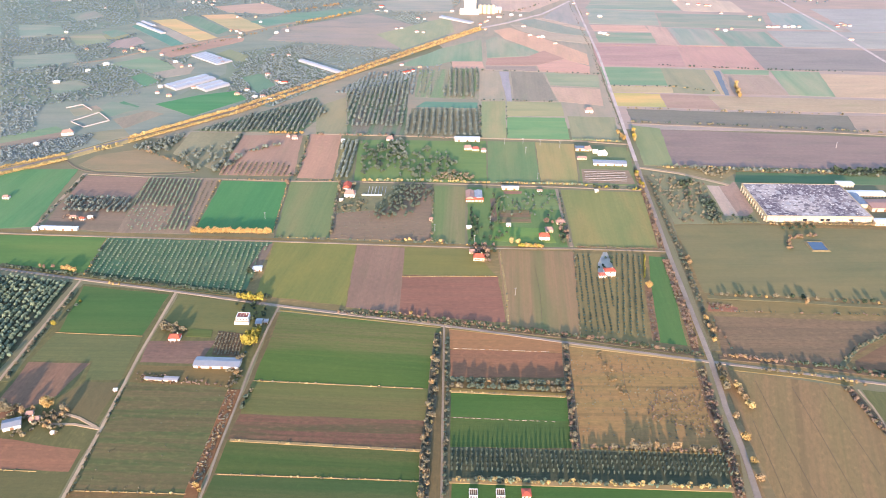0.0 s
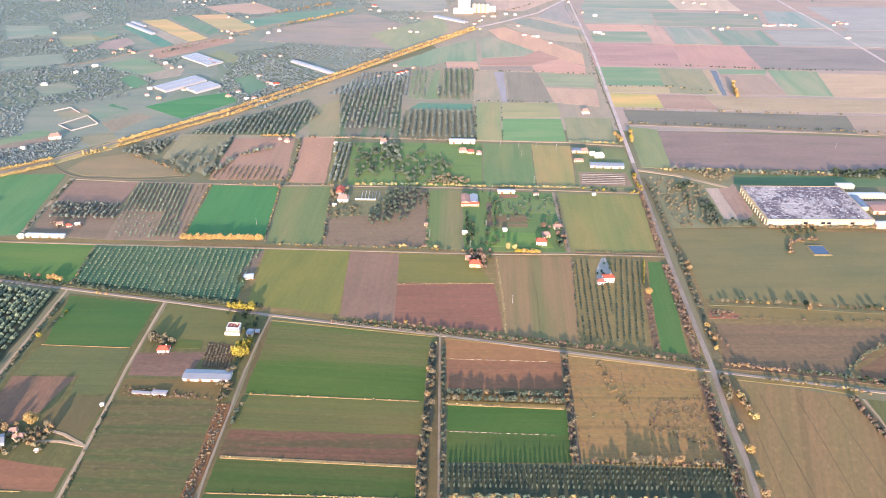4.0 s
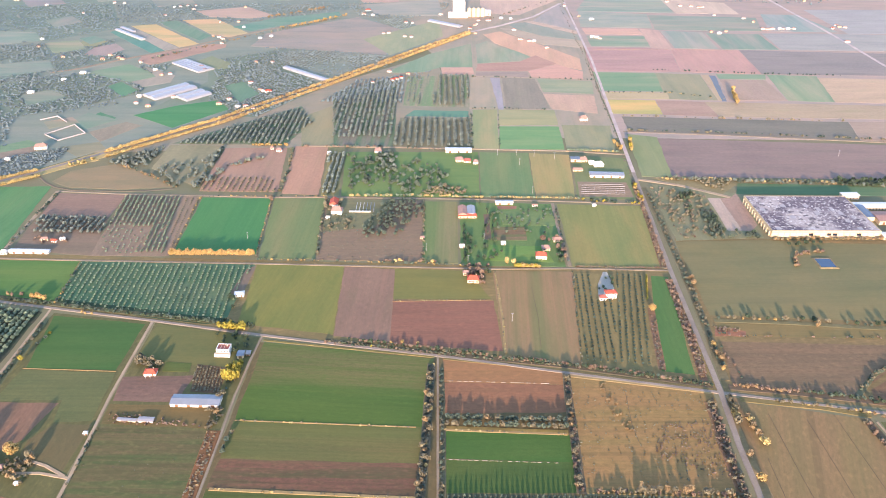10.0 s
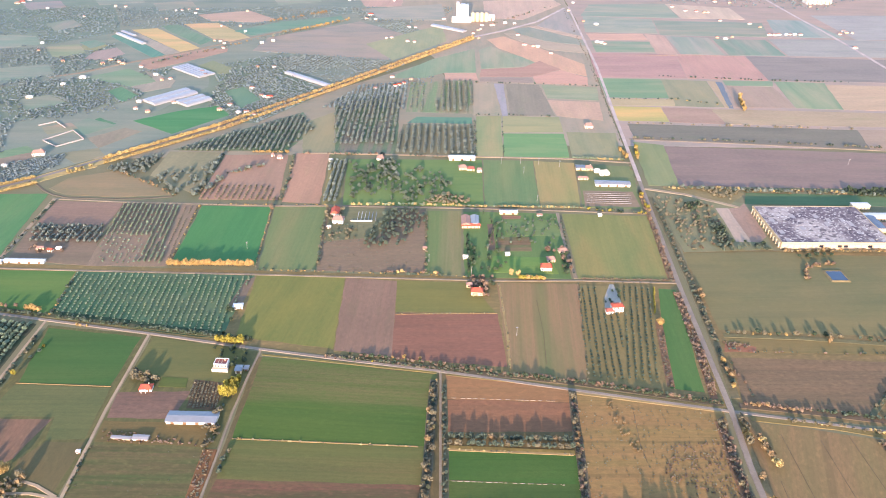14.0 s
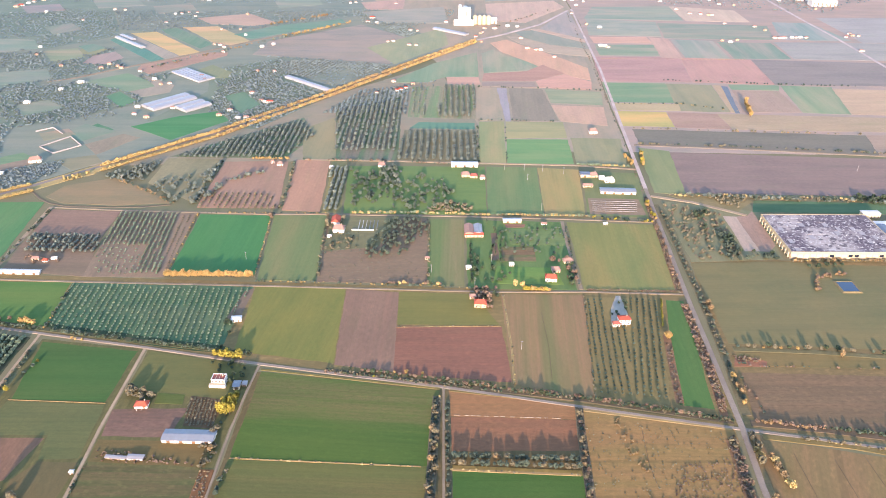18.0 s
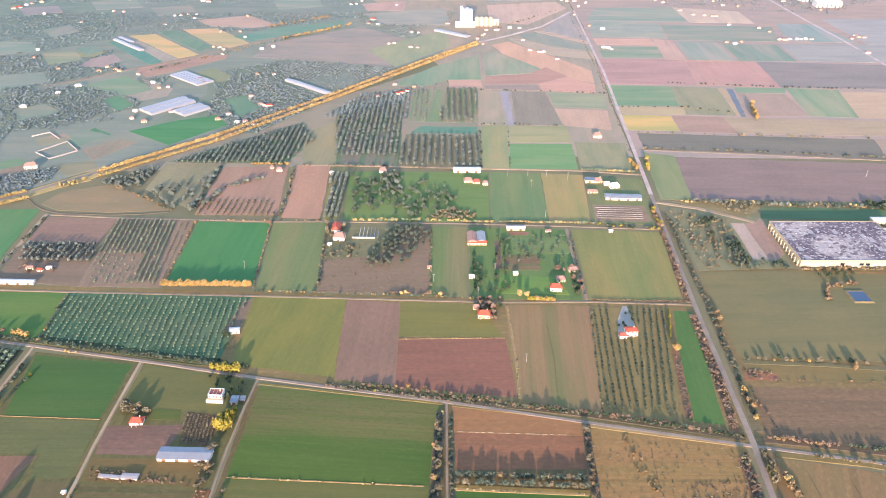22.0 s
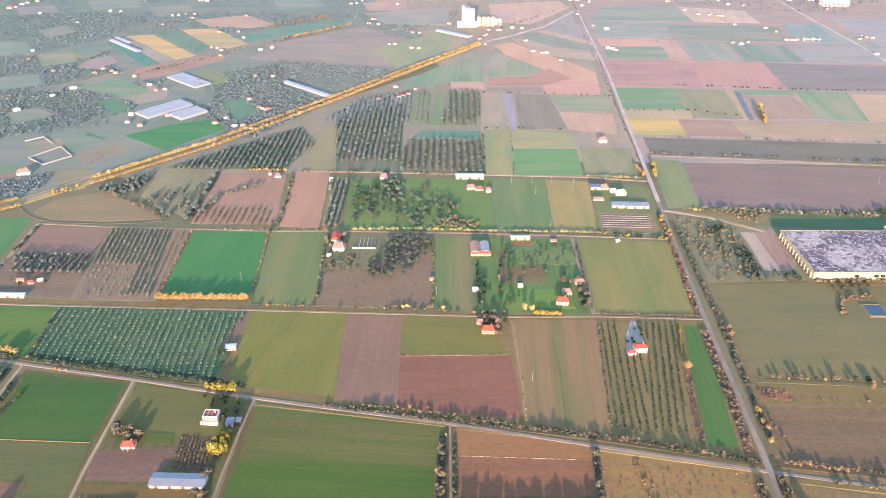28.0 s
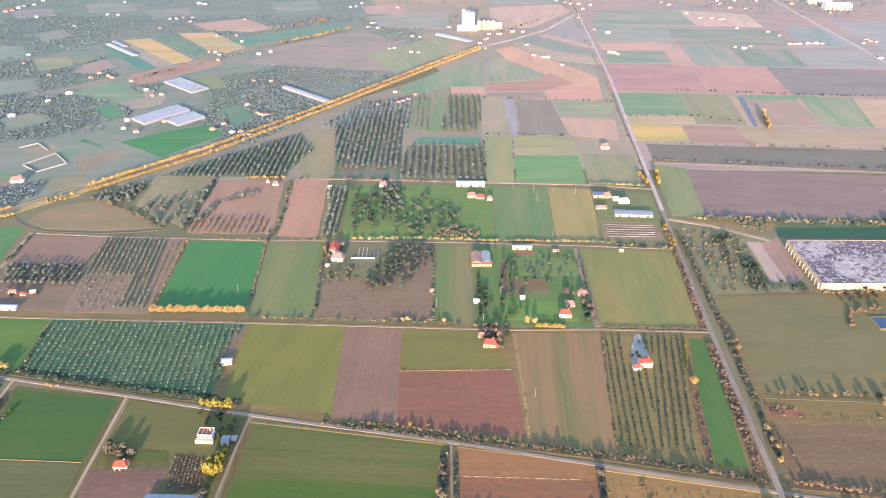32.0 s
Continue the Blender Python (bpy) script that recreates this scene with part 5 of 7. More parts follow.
orchard([(-358, 869), (-290, 866), (-272, 735), (-300, 735), (-300, 790), (-350, 794)], 95, 5.2, 3.8, "small", "sage", "rows of green orchard trees", jitter=0.3, size=0.9)
orchard([(-350, 792), (-300, 788), (-300, 735), (-338, 735)], 95, 5.2, 4.4, "shrub", "sage", "gappy rows of young orchard trees", jitter=0.5, keep=0.6)
orchard([(-286, 864), (-268, 865), (-264, 732), (-270, 732)], 94, 6, 5, "shrub", "bare", "rows of bare young trees")
orchard([(-132, 1002), (-112, 995), (-108, 874), (-127, 874)], 89, 6, 4, "round", "grey", "rows of olive trees")
orchard([(-71, 763), (-34, 775), (-8, 821), (-9, 856), (-50, 861), (-72, 791)], 60, 6.4, 5.6, "round", "olive", "grove of dusty olive trees", jitter=2.2, keep=0.85)
orchard([(-279, 920), (-185, 916), (-184, 879), (-274, 878)], 88, 7, 6, "small", "bare", "rows of bare orchard trees")
orchard([(-346, 1025), (-196, 1171), (-169, 1110), (-197, 1030)], 88, 7, 5, "round", "grey", "rows of grey olive trees")
orchard([(-149, 1206), (-52, 1262), (-50, 1053), (-133, 1054)], 89, 7, 5.5, "round", "grey", "rows of grey olive trees", keep=0.8)
orchard([(-43, 1129), (58, 1128), (54, 1021), (-49, 1022)], 89, 9, 4.2, "round", "grey", "dark orchard rows", size=1.12)
orchard([(13, 1335), (64, 1337), (60, 1186), (5, 1189)], 89, 9, 4.2, "round", "grey", "dark orchard rows", size=1.12)
orchard([(-36, 1326), (-12, 1334), (-16, 1191), (-38, 1193)], 89, 8, 6, "round", "grey", "sparse orchard rows", keep=0.6, size=0.8)
orchard([(-121, 1312), (-40, 1338), (-38, 1200), (-170, 1200), (-146, 1244)], 89, 7, 5, "far", "hazed", "dense grey olive rows", size=1.1)
orchard([(-191, 552), (-164, 548), (-166, 519), (-188, 522)], 92, 2.8, 2.0, "tuft", "bare", "vineyard rows of bare vines", jitter=0.2, size=1.2)
tree_row([(11, 488), (102, 484)], 3.6, [("round", "olive"), ("round", "bare"), ("round", "olive"), ("round", "amber")], 1.2, 0.5, "row of olive trees")
tree_row([(11, 481), (101, 477)], 3.8, [("round", "olive"), ("round", "bare"), ("round", "olive")], 1.15, 0.5, "row of olive trees")
strip([(113, 538), (221, 517)], 2.4, "strip of golden dry grass along a road")
strip([(11, 476), (100, 471)], 2.0, "narrow strip of dry golden grass between fields")
verge([(10, 384), (201, 379)], 1.3, [("bush", "sage"), ("bush", "olive"), ("shrub", "straw"), ("bush", "straw")], 1.6, "straw-coloured scrub along an orchard")
strip([(9, 383), (202, 377)], 4.2, "strip of tall dry golden grass along an orchard")
tree_row([(110, 538), (107, 508), (105, 473), (100, 416)], 2.2, [("bush", "bare"), ("bush", "rust"), ("round", "bare"), ("bush", "olive"), ("bush", "amber")], 1.2, 1.8, "hedge bushes", 0.1)
tree_row([(1, 552), (-2, 507), (-4, 458), (-8, 410), (-8, 359)], 2.0, [("round", "bare"), ("bush", "bare"), ("bush", "olive"), ("round", "bare"), ("round", "amber"), ("bush", "straw")], 1.15, 2.4, "hedge bushes", 0.1)
tree_row([(9, 546), (8, 471), (7, 410), (6, 368)], 3, [("bush", "bare"), ("bush", "olive")], 1.1, 1.2, "hedge bushes", 0.1)
tree_row([(102, 416), (206, 412)], 2.6, [("bush", "bare"), ("round", "bare"), ("bush", "amber"), ("bush", "rust")], 1.4, 1.0, "hedge bushes", 0.05)
tree_row([(-91, 584), (3, 568)], 7, [("bush", "olive"), ("bush", "rust"), ("bush", "lime")], 1.0, 1.2, "hedge bushes", 0.1)
tree_row([(-43, 585), (-7, 580)], 10, [("round", "amber"), ("bush", "gold")], 1.1, 1.2, "hedge bushes", 0.1)
tree_row([(8, 572), (111, 552), (225, 527)], 3.6, [("bush", "olive"), ("bush", "bare"), ("round", "green"), ("bush", "rust"), ("bush", "green")], 1.05, 1.8, "roadside hedge")
verge([(-69, 588), (112, 553), (223, 528)], 2.4, [("bush", "green"), ("bush", "rust")], 1.6, "dark roadside undergrowth")
verge([(-433, 660), (-348, 643), (-250, 624), (-155, 607)], 1.8, [("bush", "green"), ("bush", "olive")], 1.8, "dark roadside undergrowth")
tree_row([(-399, 659), (-375, 655)], 7, [("round", "rust"), ("round", "amber")], 1.0, 1, "roadside trees")
tree_row([(-368, 653), (-352, 649)], 3.5, [("round", "gold")], 1.3, 1, "roadside trees")
tree_row([(-315, 628), (-302, 625)], 4, [("bush", "gold")], 1.3, 1, "roadside trees")
tree_row([(-186, 604), (-163, 602)], 3.2, [("round", "lime")], 1.7, 1.4, "roadside trees")
for px, py, size in ((-165, 534, 1.15), (-162, 532, 1.3), (-159, 531, 1.35), (-156, 533, 1.3), (-154, 536, 1.15), (-161, 537, 1.3), (-157, 538, 1.35), (-154, 542, 1.2), (-157, 545, 1.25), (-154, 549, 1.1), (-160, 543, 1.0)):
    tree("column", "lime", px, py, size * 1.12, "tall garden poplars")
tree_row([(-336, 560), (-336, 555)], 4, [("tall", "lime")], 0.9, 1, "lane trees")
verge([(-340, 611), (-341, 565), (-343, 485)], 2.5, [("bush", "olive"), ("bush", "bare")], 1.2, "lane undergrowth")
verge([(-160, 476), (-160, 437), (-162, 403), (-163, 373)], 0.5, [("tuft", "rust"), ("tuft", "amber"), ("tuft", "bare")], 3.4, "rusty dry undergrowth along a ditch")
verge([(-245, 481), (-245, 424), (-243, 361)], 4, [("shrub", "bare"), ("shrub", "olive")], 0.8, "lane undergrowth")
tree_row([(-164, 381), (-158, 369)], 4, [("round", "gold"), ("round", "bare")], 1.0, 1.5, "lane trees")
strip([(-146, 487), (-11, 479)], 0.9, "narrow strip of dry golden grass between fields")
strip([(-149, 420), (-10, 411)], 2.4, "narrow strip of dry golden grass between fields")
strip([(-150, 387), (-10, 382)], 0.55, "narrow strip of dry golden grass between fields")
strip([(-330, 549), (-254, 545)], 0.35, "narrow strip of dry grass between fields")
strip([(-299, 389), (-274, 388)], 0.55, "narrow strip of dry golden grass between fields")
strip([(-241, 371), (-166, 369)], 0.55, "narrow strip of dry golden grass between fields")
verge([(232, 683), (228, 612), (222, 535)], 0.8, [("shrub", "rust"), ("shrub", "amber"), ("bush", "rust")], 2.8, "rusty roadside undergrowth")
verge([(250, 914), (245, 839), (235, 714)], 0.9, [("shrub", "rust"), ("shrub", "amber"), ("bush", "rust")], 2.4, "rusty roadside undergrowth")
verge([(261, 879), (256, 787), (252, 709), (246, 622), (240, 550)], 2.2, [("bush", "bare"), ("bush", "olive")], 2.2, "roadside undergrowth")
verge([(218, 510), (214, 461), (210, 407), (205, 371)], 1.2, [("bush", "rust"), ("bush", "bare")], 2.2, "rusty roadside undergrowth")
tree_row([(218, 510), (211, 455), (207, 396), (204, 370)], 7, [("bush", "rust"), ("round", "bare")], 1.2, 1.6, "roadside trees")
tree_row([(233, 509), (229, 479)], 2.8, [("round", "gold"), ("round", "amber"), ("round", "bare")], 1.5, 1.4, "roadside trees")
tree_row([(238, 488), (242, 458)], 2.4, [("round", "straw"), ("round", "amber")], 1.5, 0.6, "roadside trees")
tree_row([(227, 461), (226, 436), (225, 410), (222, 377)], 14, [("round", "gold"), ("round", "amber")], 1.7, 1.4, "roadside trees")
tree_row([(242, 579), (240, 543)], 9, [("round", "amber"), ("round", "gold")], 1.3, 1.4, "roadside trees")
tree_row([(255, 688), (254, 674)], 6, [("round", "amber")], 1.5, 1.4, "roadside trees")
tree_row([(248, 584), (252, 527)], 9, [("bush", "olive"), ("bush", "rust")], 1.1, 1.4, "roadside trees")
tree_row([(252, 1040), (256, 1010)], 4, [("tall", "gold")], 0.9, 1.4, "roadside trees")
tree_row([(275, 1050), (270, 1007)], 6, [("tall", "gold"), ("tall", "lime")], 1.0, 1.4, "roadside trees")
tree_row([(248, 905), (248, 853)], 6, [("round", "gold"), ("round", "lime")], 1.2, 1.4, "roadside trees")
verge([(302, 1887), (287, 1470), (270, 1190), (251, 932)], 7, [("shrub", "rust"), ("shrub", "olive")], 2, "roadside undergrowth")
tree_row([(256, 620), (323, 616), (385, 609), (456, 603)], 5.5, [("bush", "olive"), ("round", "bare"), ("bush", "gold"), ("round", "green")], 1.1, 1.4, "hedge bushes", 0.1)
tree_row([(343, 606), (344, 604)], 4, [("tall", "amber")], 1.0, 1.4, "hedge trees")
verge([(249, 597), (273, 592), (448, 588)], 4, [("shrub", "rust"), ("shrub", "olive")], 1.0, "ditch undergrowth")
verge([(253, 604), (272, 600)], 0.3, [("tuft", "rust"), ("tuft", "amber")], 3.0, "rusty ditch undergrowth")
verge([(240, 526), (269, 521), (291, 517)], 1.5, [("bush", "rust"), ("bush", "amber")], 1.6, "rusty roadside undergrowth")
verge([(291, 519), (339, 509), (398, 497)], 1.6, [("bush", "green"), ("bush", "olive")], 1.6, "dark roadside undergrowth")
verge([(266, 506), (303, 501), (336, 493)], 2, [("shrub", "straw"), ("bush", "bare")], 1.4, "straw-coloured roadside undergrowth")
tree_row([(334, 493), (343, 487)], 4, [("bush", "gold"), ("bush", "amber")], 1.3, 1.4, "roadside trees")
verge([(341, 519), (362, 539), (396, 559), (432, 579)], 1.6, [("bush", "olive"), ("bush", "bare")], 1.4, "hedge along a ditch")
verge([(327, 483), (331, 456), (334, 435), (332, 382)], 1.4, [("bush", "rust"), ("bush", "bare")], 2, "rusty field-edge undergrowth")
verge([(342, 506), (366, 499), (395, 491)], 1.8, [("bush", "rust"), ("bush", "green")], 1.6, "roadside undergrowth")
wood([(113, 531), (217, 513), (205, 424), (104, 423)], 300, "tuft", "bare", "pale dry shrubs scattered over fallow land", 0.75)
wood([(134, 530), (141, 530), (142, 508), (134, 508)], 16, "shrub", "amber", "clump of pinkish dry shrubs on fallow land", 0.9)
wood([(136, 506), (144, 506), (146, 488), (138, 488)], 14, "shrub", "amber", "clump of pinkish dry shrubs on fallow land", 0.9)
wood([(142, 484), (150, 484), (151, 472), (143, 472)], 10, "shrub", "amber", "clump of pinkish dry shrubs on fallow land", 0.9)
tree_row([(140, 416), (178, 414)], 5, [("tall", "bare"), ("tall", "amber")], 0.8, 1.0, "hedge trees")
wood([(173, 481), (216, 488), (207, 427), (157, 448)], 300, "tuft", "rust", "rusty shrubs scattered over fallow land", 0.8)
wood([(265, 900), (327, 878), (320, 775), (269, 765)], 170, "bush", "bare", "bare scrub beside a factory", 1.0)
wood([(265, 900), (327, 878), (320, 775), (269, 765)], 60, "shrub", "rust", "rusty scrub beside a factory", 1.3)
wood([(307, 829), (321, 830), (322, 778), (359, 778), (355, 767), (298, 766)], 46, "round", "olive", "grey-green scrub beside a factory", 0.9)
verge([(300, 920), (384, 912), (566, 901), (658, 897)], 3, [("bush", "bare"), ("round", "olive"), ("round", "grey")], 3, "hedge in front of a ploughed field")
wood([(500, 921), (598, 920), (587, 898), (500, 900)], 80, "round", "green", "dark trees behind a factory", 1.0)
verge([(279, 921), (359, 922), (396, 913), (463, 914), (502, 907)], 2.0, [("bush", "bare"), ("bush", "straw"), ("shrub", "rust")], 2.4, "pale bushes behind a factory")
wood([(320, 921), (362, 920), (370, 906), (348, 884), (330, 902)], 30, "bush", "bare", "pale brown bushes beside a driveway", 1.1)
wood([(310, 818), (324, 822), (322, 788), (360, 790), (358, 778), (312, 780)], 18, "round", "green", "dark green trees beside a concrete yard", 0.9)
wood([(296, 888), (312, 880), (306, 832), (296, 834)], 14, "round", "green", "dark green trees on a meadow", 1.0)
verge([(278, 1086), (431, 1077), (641, 1053), (742, 1040)], 5, [("bush", "bare"), ("bush", "olive")], 1.2, "far hedge")
tree_row([(376, 752), (415, 758)], 5, [("round", "green")], 1.1, 1.4, "pond trees")
verge([(368, 712), (380, 734), (408, 742)], 1.2, [("bush", "amber"), ("bush", "rust")], 3, "amber bushes round a pond")
verge([(366, 767), (428, 767), (486, 767)], 1.1, [("bush", "bare"), ("bush", "amber"), ("shrub", "straw")], 1.6, "tan scrub along the factory wall")
tree_row([(494, 1265), (477, 1195)], 7, [("tall", "gold")], 1.2, 1.4, "far field trees")
tree_row([(-265, 731), (-212, 731), (-209, 731), (-180, 730)], 1.5, [("tall", "gold")], 0.85, 0.5, "golden hedge trees")
tree_row([(85, 710), (110, 708)], 1.0, [("bush", "lime"), ("bush", "gold")], 1.7, 0.3, "golden hedge trees")
tree_row([(76, 715), (85, 713)], 4, [("tall", "bare"), ("tall", "straw")], 1.1, 0.9, "golden garden trees")
verge([(-174, 723), (-93, 720), (62, 710)], 4, [("shrub", "gold"), ("bush", "olive")], 1, "track undergrowth")
verge([(-51, 721), (15, 718)], 5, [("bush", "straw"), ("bush", "rust")], 1, "track undergrowth")
tree_row([(-187, 864), (-180, 851)], 5, [("tall", "rust")], 0.9, 1, "rusty field tree")
verge([(-270, 868), (-122, 869)], 4, [("shrub", "gold"), ("shrub", "olive")], 1, "track undergrowth")
verge([(-95, 870), (-37, 871), (26, 870)], 2.0, [("bush", "straw"), ("bush", "sage")], 1.4, "track undergrowth")
tree_row([(26, 868), (62, 866)], 1.8, [("bush", "straw"), ("bush", "bare"), ("bush", "sage")], 1.2, 0.6, "hedge bushes")
tree_row([(70, 867), (175, 864)], 1.8, [("bush", "straw"), ("bush", "bare"), ("bush", "sage")], 1.2, 0.5, "hedge bushes")
verge([(174, 861), (247, 851)], 2, [("bush", "olive"), ("bush", "lime"), ("bush", "green")], 2, "farm track hedge")
tree_row([(185, 1012), (250, 1006)], 3, [("bush", "straw"), ("bush", "sage")], 1.3, 1, "hedge bushes")
tree_row([(-238, 1024), (-188, 1024)], 4, [("bush", "gold")], 1.5, 1, "hedge bushes")
verge([(-172, 1022), (-45, 1020), (22, 1009)], 4, [("bush", "rust"), ("bush", "olive")], 1.4, "track undergrowth")
verge([(-276, 1015), (-277, 935), (-279, 888)], 2.4, [("bush", "olive"), ("round", "grey")], 2.4, "field hedge")
verge([(-183, 1018), (-177, 938), (-178, 881)], 3, [("bush", "olive"), ("bush", "bare")], 1.8, "field hedge")
verge([(-214, 983), (-252, 955), (-270, 906)], 2, [("bush", "bare"), ("round", "grey")], 3, "field hedge")
verge([(-385, 955), (-348, 929), (-300, 891)], 2.6, [("bush", "amber"), ("bush", "olive")], 2, "bank undergrowth")
wood([(-410, 966), (-351, 1017), (-356, 955), (-381, 947)], 90, "round", "grey", "grey olive grove", 0.9)
wood([(-356, 955), (-307, 898), (-278, 895), (-275, 994), (-293, 973)], 60, "round", "grey", "grey olive grove", 0.9)
wood([(-107, 991), (-45, 997), (-41, 905), (-96, 887)], 110, "round", "olive", "olive trees scattered over grass", 1.0)
wood([(-68, 1000), (-41, 1005), (-41, 949), (-63, 923)], 26, "round", "grey", "olive trees scattered over grass", 1.0)
wood([(-29, 977), (17, 963), (32, 880), (-54, 878)], 85, "round", "olive", "olive trees scattered over grass", 1.0)
wood([(16, 907), (43, 887), (43, 873), (-15, 872)], 90, "bush", "bare", "scrub at a field edge", 1.1)
wood([(63, 835), (140, 836), (137, 779), (78, 775)], 55, "small", "olive", "young garden trees", 1.0)
wood([(40, 775), (78, 762), (75, 724), (37, 723)], 22, "round", "green", "garden trees", 1.0)
wood([(57, 849), (77, 842), (71, 755), (60, 755)], 20, "column", "green", "dark slender garden trees", 0.6)
wood([(112, 767), (141, 771), (138, 719), (128, 719), (130, 757)], 12, "round", "rust", "rusty garden trees", 1.1)
wood([(126, 763), (139, 764), (136, 716), (129, 716)], 8, "round", "green", "dark garden trees", 1.0)
wood([(32, 714), (59, 710), (60, 679), (52, 675), (32, 679)], 14, "round", "rust", "rusty trees round a farmhouse", 1.15)
wood([(34, 704), (59, 705), (61, 691), (36, 693)], 4, "round", "green", "dark trees round a farmhouse", 1.0)
wood([(-122, 862), (-94, 860), (-97, 822), (-117, 822)], 14, "round", "bare", "trees round a farmhouse", 1.1)
wood([(-124, 807), (-84, 820), (-75, 790), (-119, 784)], 26, "bush", "bare", "scrub behind a farmhouse", 1.0)
wood([(164, 698), (181, 696), (179, 658), (158, 659)], 7, "small", "green", "garden trees round a white house", 1.0)
tree_row([(212, 692), (202, 646)], 2.8, [("column", "lime")], 0.55, 0.3, "slender garden trees")
tree("big", "gold", 203, 630, 0.72, "golden garden trees")
verge([(201, 623), (195, 583), (190, 545)], 0.9, [("tuft", "rust"), ("shrub", "rust"), ("shrub", "bare")], 2.2, "field hedge")
verge([(146, 709), (190, 708), (236, 706)], 0.9, [("shrub", "rust"), ("shrub", "bare")], 1.2, "rusty undergrowth along a track")
strip([(64, 700), (65, 618), (63, 569)], 1.8, "narrow strip of dry golden grass between fields")
strip([(-35, 647), (58, 649)], 0.55, "narrow strip of dry golden grass between fields")
# added trees, standing in for the dark shade beside the hut
wood([(-188, 655), (-180, 655), (-173, 618), (-182, 614)], 5, "round", "green", "added dark trees for shade beside an orchard", 1.0)
wood([(-192, 595), (-158, 595), (-154, 577), (-162, 559), (-173, 584), (-185, 584)], 16, "round", "green", "dark green trees round a house", 0.8)
wood([(-244, 562), (-221, 560), (-217, 548), (-237, 550)], 12, "round", "bare", "bare trees behind a cottage", 1.2)
wood([(-172, 497), (-158, 504), (-156, 483), (-167, 476)], 26, "bush", "bare", "pale brown scrub beside a shed", 0.9)
wood([(-243, 497), (-201, 490), (-166, 480), (-239, 484)], 70, "tuft", "rust", "dry weeds on a yard edge", 1.2)
wood([(-331, 454), (-307, 457), (-273, 442), (-272, 424), (-315, 420)], 34, "bush", "bare", "bare farmyard scrub", 1.2)
wood([(-317, 451), (-278, 448), (-278, 430), (-295, 429)], 12, "round", "amber", "amber farmyard trees", 1.0)
tree("big", "gold", -294, 452, 1.0, "farmyard trees")
tree_row([(-312, 445), (-303, 441)], 8, [("tall", "amber")], 1.0, 1, "farmyard trees")
tree_row([(-339, 444), (-329, 448), (-319, 446)], 5, [("tall", "bare"), ("big", "bare")], 0.9, 1, "farmyard trees")
tree_row([(-283, 451), (-279, 448)], 8, [("big", "bare")], 0.8, 1, "farmyard trees")
tree_row([(-571, 857), (-549, 894), (-485, 940)], 1.9, [("hedge", "straw")], 0.95, 0.6, "golden roadside avenue")
verge([(-424, 997), (-305, 1123)], 0.7, [("hedge", "straw"), ("hedge", "straw"), ("hedge", "gold")], 0.8, "golden roadside avenue trees", 0.95)
verge([(-305, 1123), (-172, 1295), (-21, 1498), (82, 1631)], 0.9, [("hedge", "straw"), ("hedge", "straw"), ("hedge", "amber"), ("hedge", "amber")], 0.9, "far end of a golden roadside avenue", 0.95)
tree_row([(-563, 841), (-539, 875), (-477, 922)], 1.9, [("hedge", "straw")], 0.95, 0.6, "golden roadside avenue")
tree_row([(-419, 981), (-300, 1103)], 1.9, [("hedge", "straw"), ("hedge", "straw"), ("hedge", "straw"), ("hedge", "gold")], 0.95, 0.6, "golden roadside avenue")
verge([(-300, 1103), (-170, 1275), (-21, 1479), (82, 1616)], 0.9, [("hedge", "straw"), ("hedge", "straw"), ("hedge", "amber"), ("hedge", "amber")], 0.9, "far end of a golden roadside avenue", 0.95)
tree_row([(-454, 956), (-428, 977)], 4.4, [("hedge", "straw")], 1.0, 1.4, "golden roadside avenue")
tree_row([(-455, 952), (-433, 963)], 4.4, [("hedge", "straw")], 0.9, 1.4, "golden roadside avenue")
# these far groves wear the leaf colour with haze in it
wood([(-1016, 1841), (-723, 1858), (-625, 1645), (-726, 1547), (-847, 1499)], 1255, "far", "hazed", "distant olive groves and gardens", 0.81)
wood([(-847, 1499), (-606, 1553), (-543, 1433), (-652, 1321), (-741, 1285)], 875, "far", "hazed", "distant grey olive groves and gardens", 0.81)
wood([(-741, 1285), (-652, 1321), (-515, 1379), (-450, 1400), (-459, 1234), (-529, 1175), (-647, 1093)], 875, "far", "hazed", "distant grey olive groves and gardens", 0.78)
wood([(-741, 1285), (-652, 1321), (-515, 1379), (-450, 1400), (-459, 1234), (-529, 1175), (-647, 1093)], 320, "far", "hazed", "distant olive groves and gardens", 0.78)
wood([(-671, 1143), (-601, 1120), (-562, 1016), (-598, 994)], 320, "far", "hazed", "distant olive groves and gardens", 0.74)
orchard([(-581, 960), (-539, 982), (-476, 1017), (-474, 971), (-520, 924), (-556, 909)], 70, 5.7, 4.3, "far", "hazed", "distant olive groves and gardens")
orchard([(-355, 1300), (-285, 1392), (-170, 1276), (-256, 1132), (-336, 1182)], 60, 6.6, 5.0, "far", "hazed", "distant grey olive groves and gardens", keep=0.75)
orchard([(-393, 1417), (-282, 1492), (-243, 1380), (-347, 1307)], 60, 7.4, 5.8, "far", "hazed", "distant grey olive groves and gardens", keep=0.7)
orchard([(-294, 1450), (-177, 1534), (-111, 1460), (-233, 1366)], 70, 7.4, 5.0, "far", "hazed", "distant grey olive groves and gardens")
wood([(-339, 1566), (-187, 1629), (-41, 1436), (-99, 1361), (-156, 1325), (-243, 1380)], 465, "far", "hazed", "distant olive groves and gardens", 0.74)
orchard([(-179, 1459), (-138, 1546), (-72, 1445), (-126, 1403)], 70, 6.6, 5.0, "far", "hazed", "distant olive groves and gardens", keep=0.85)
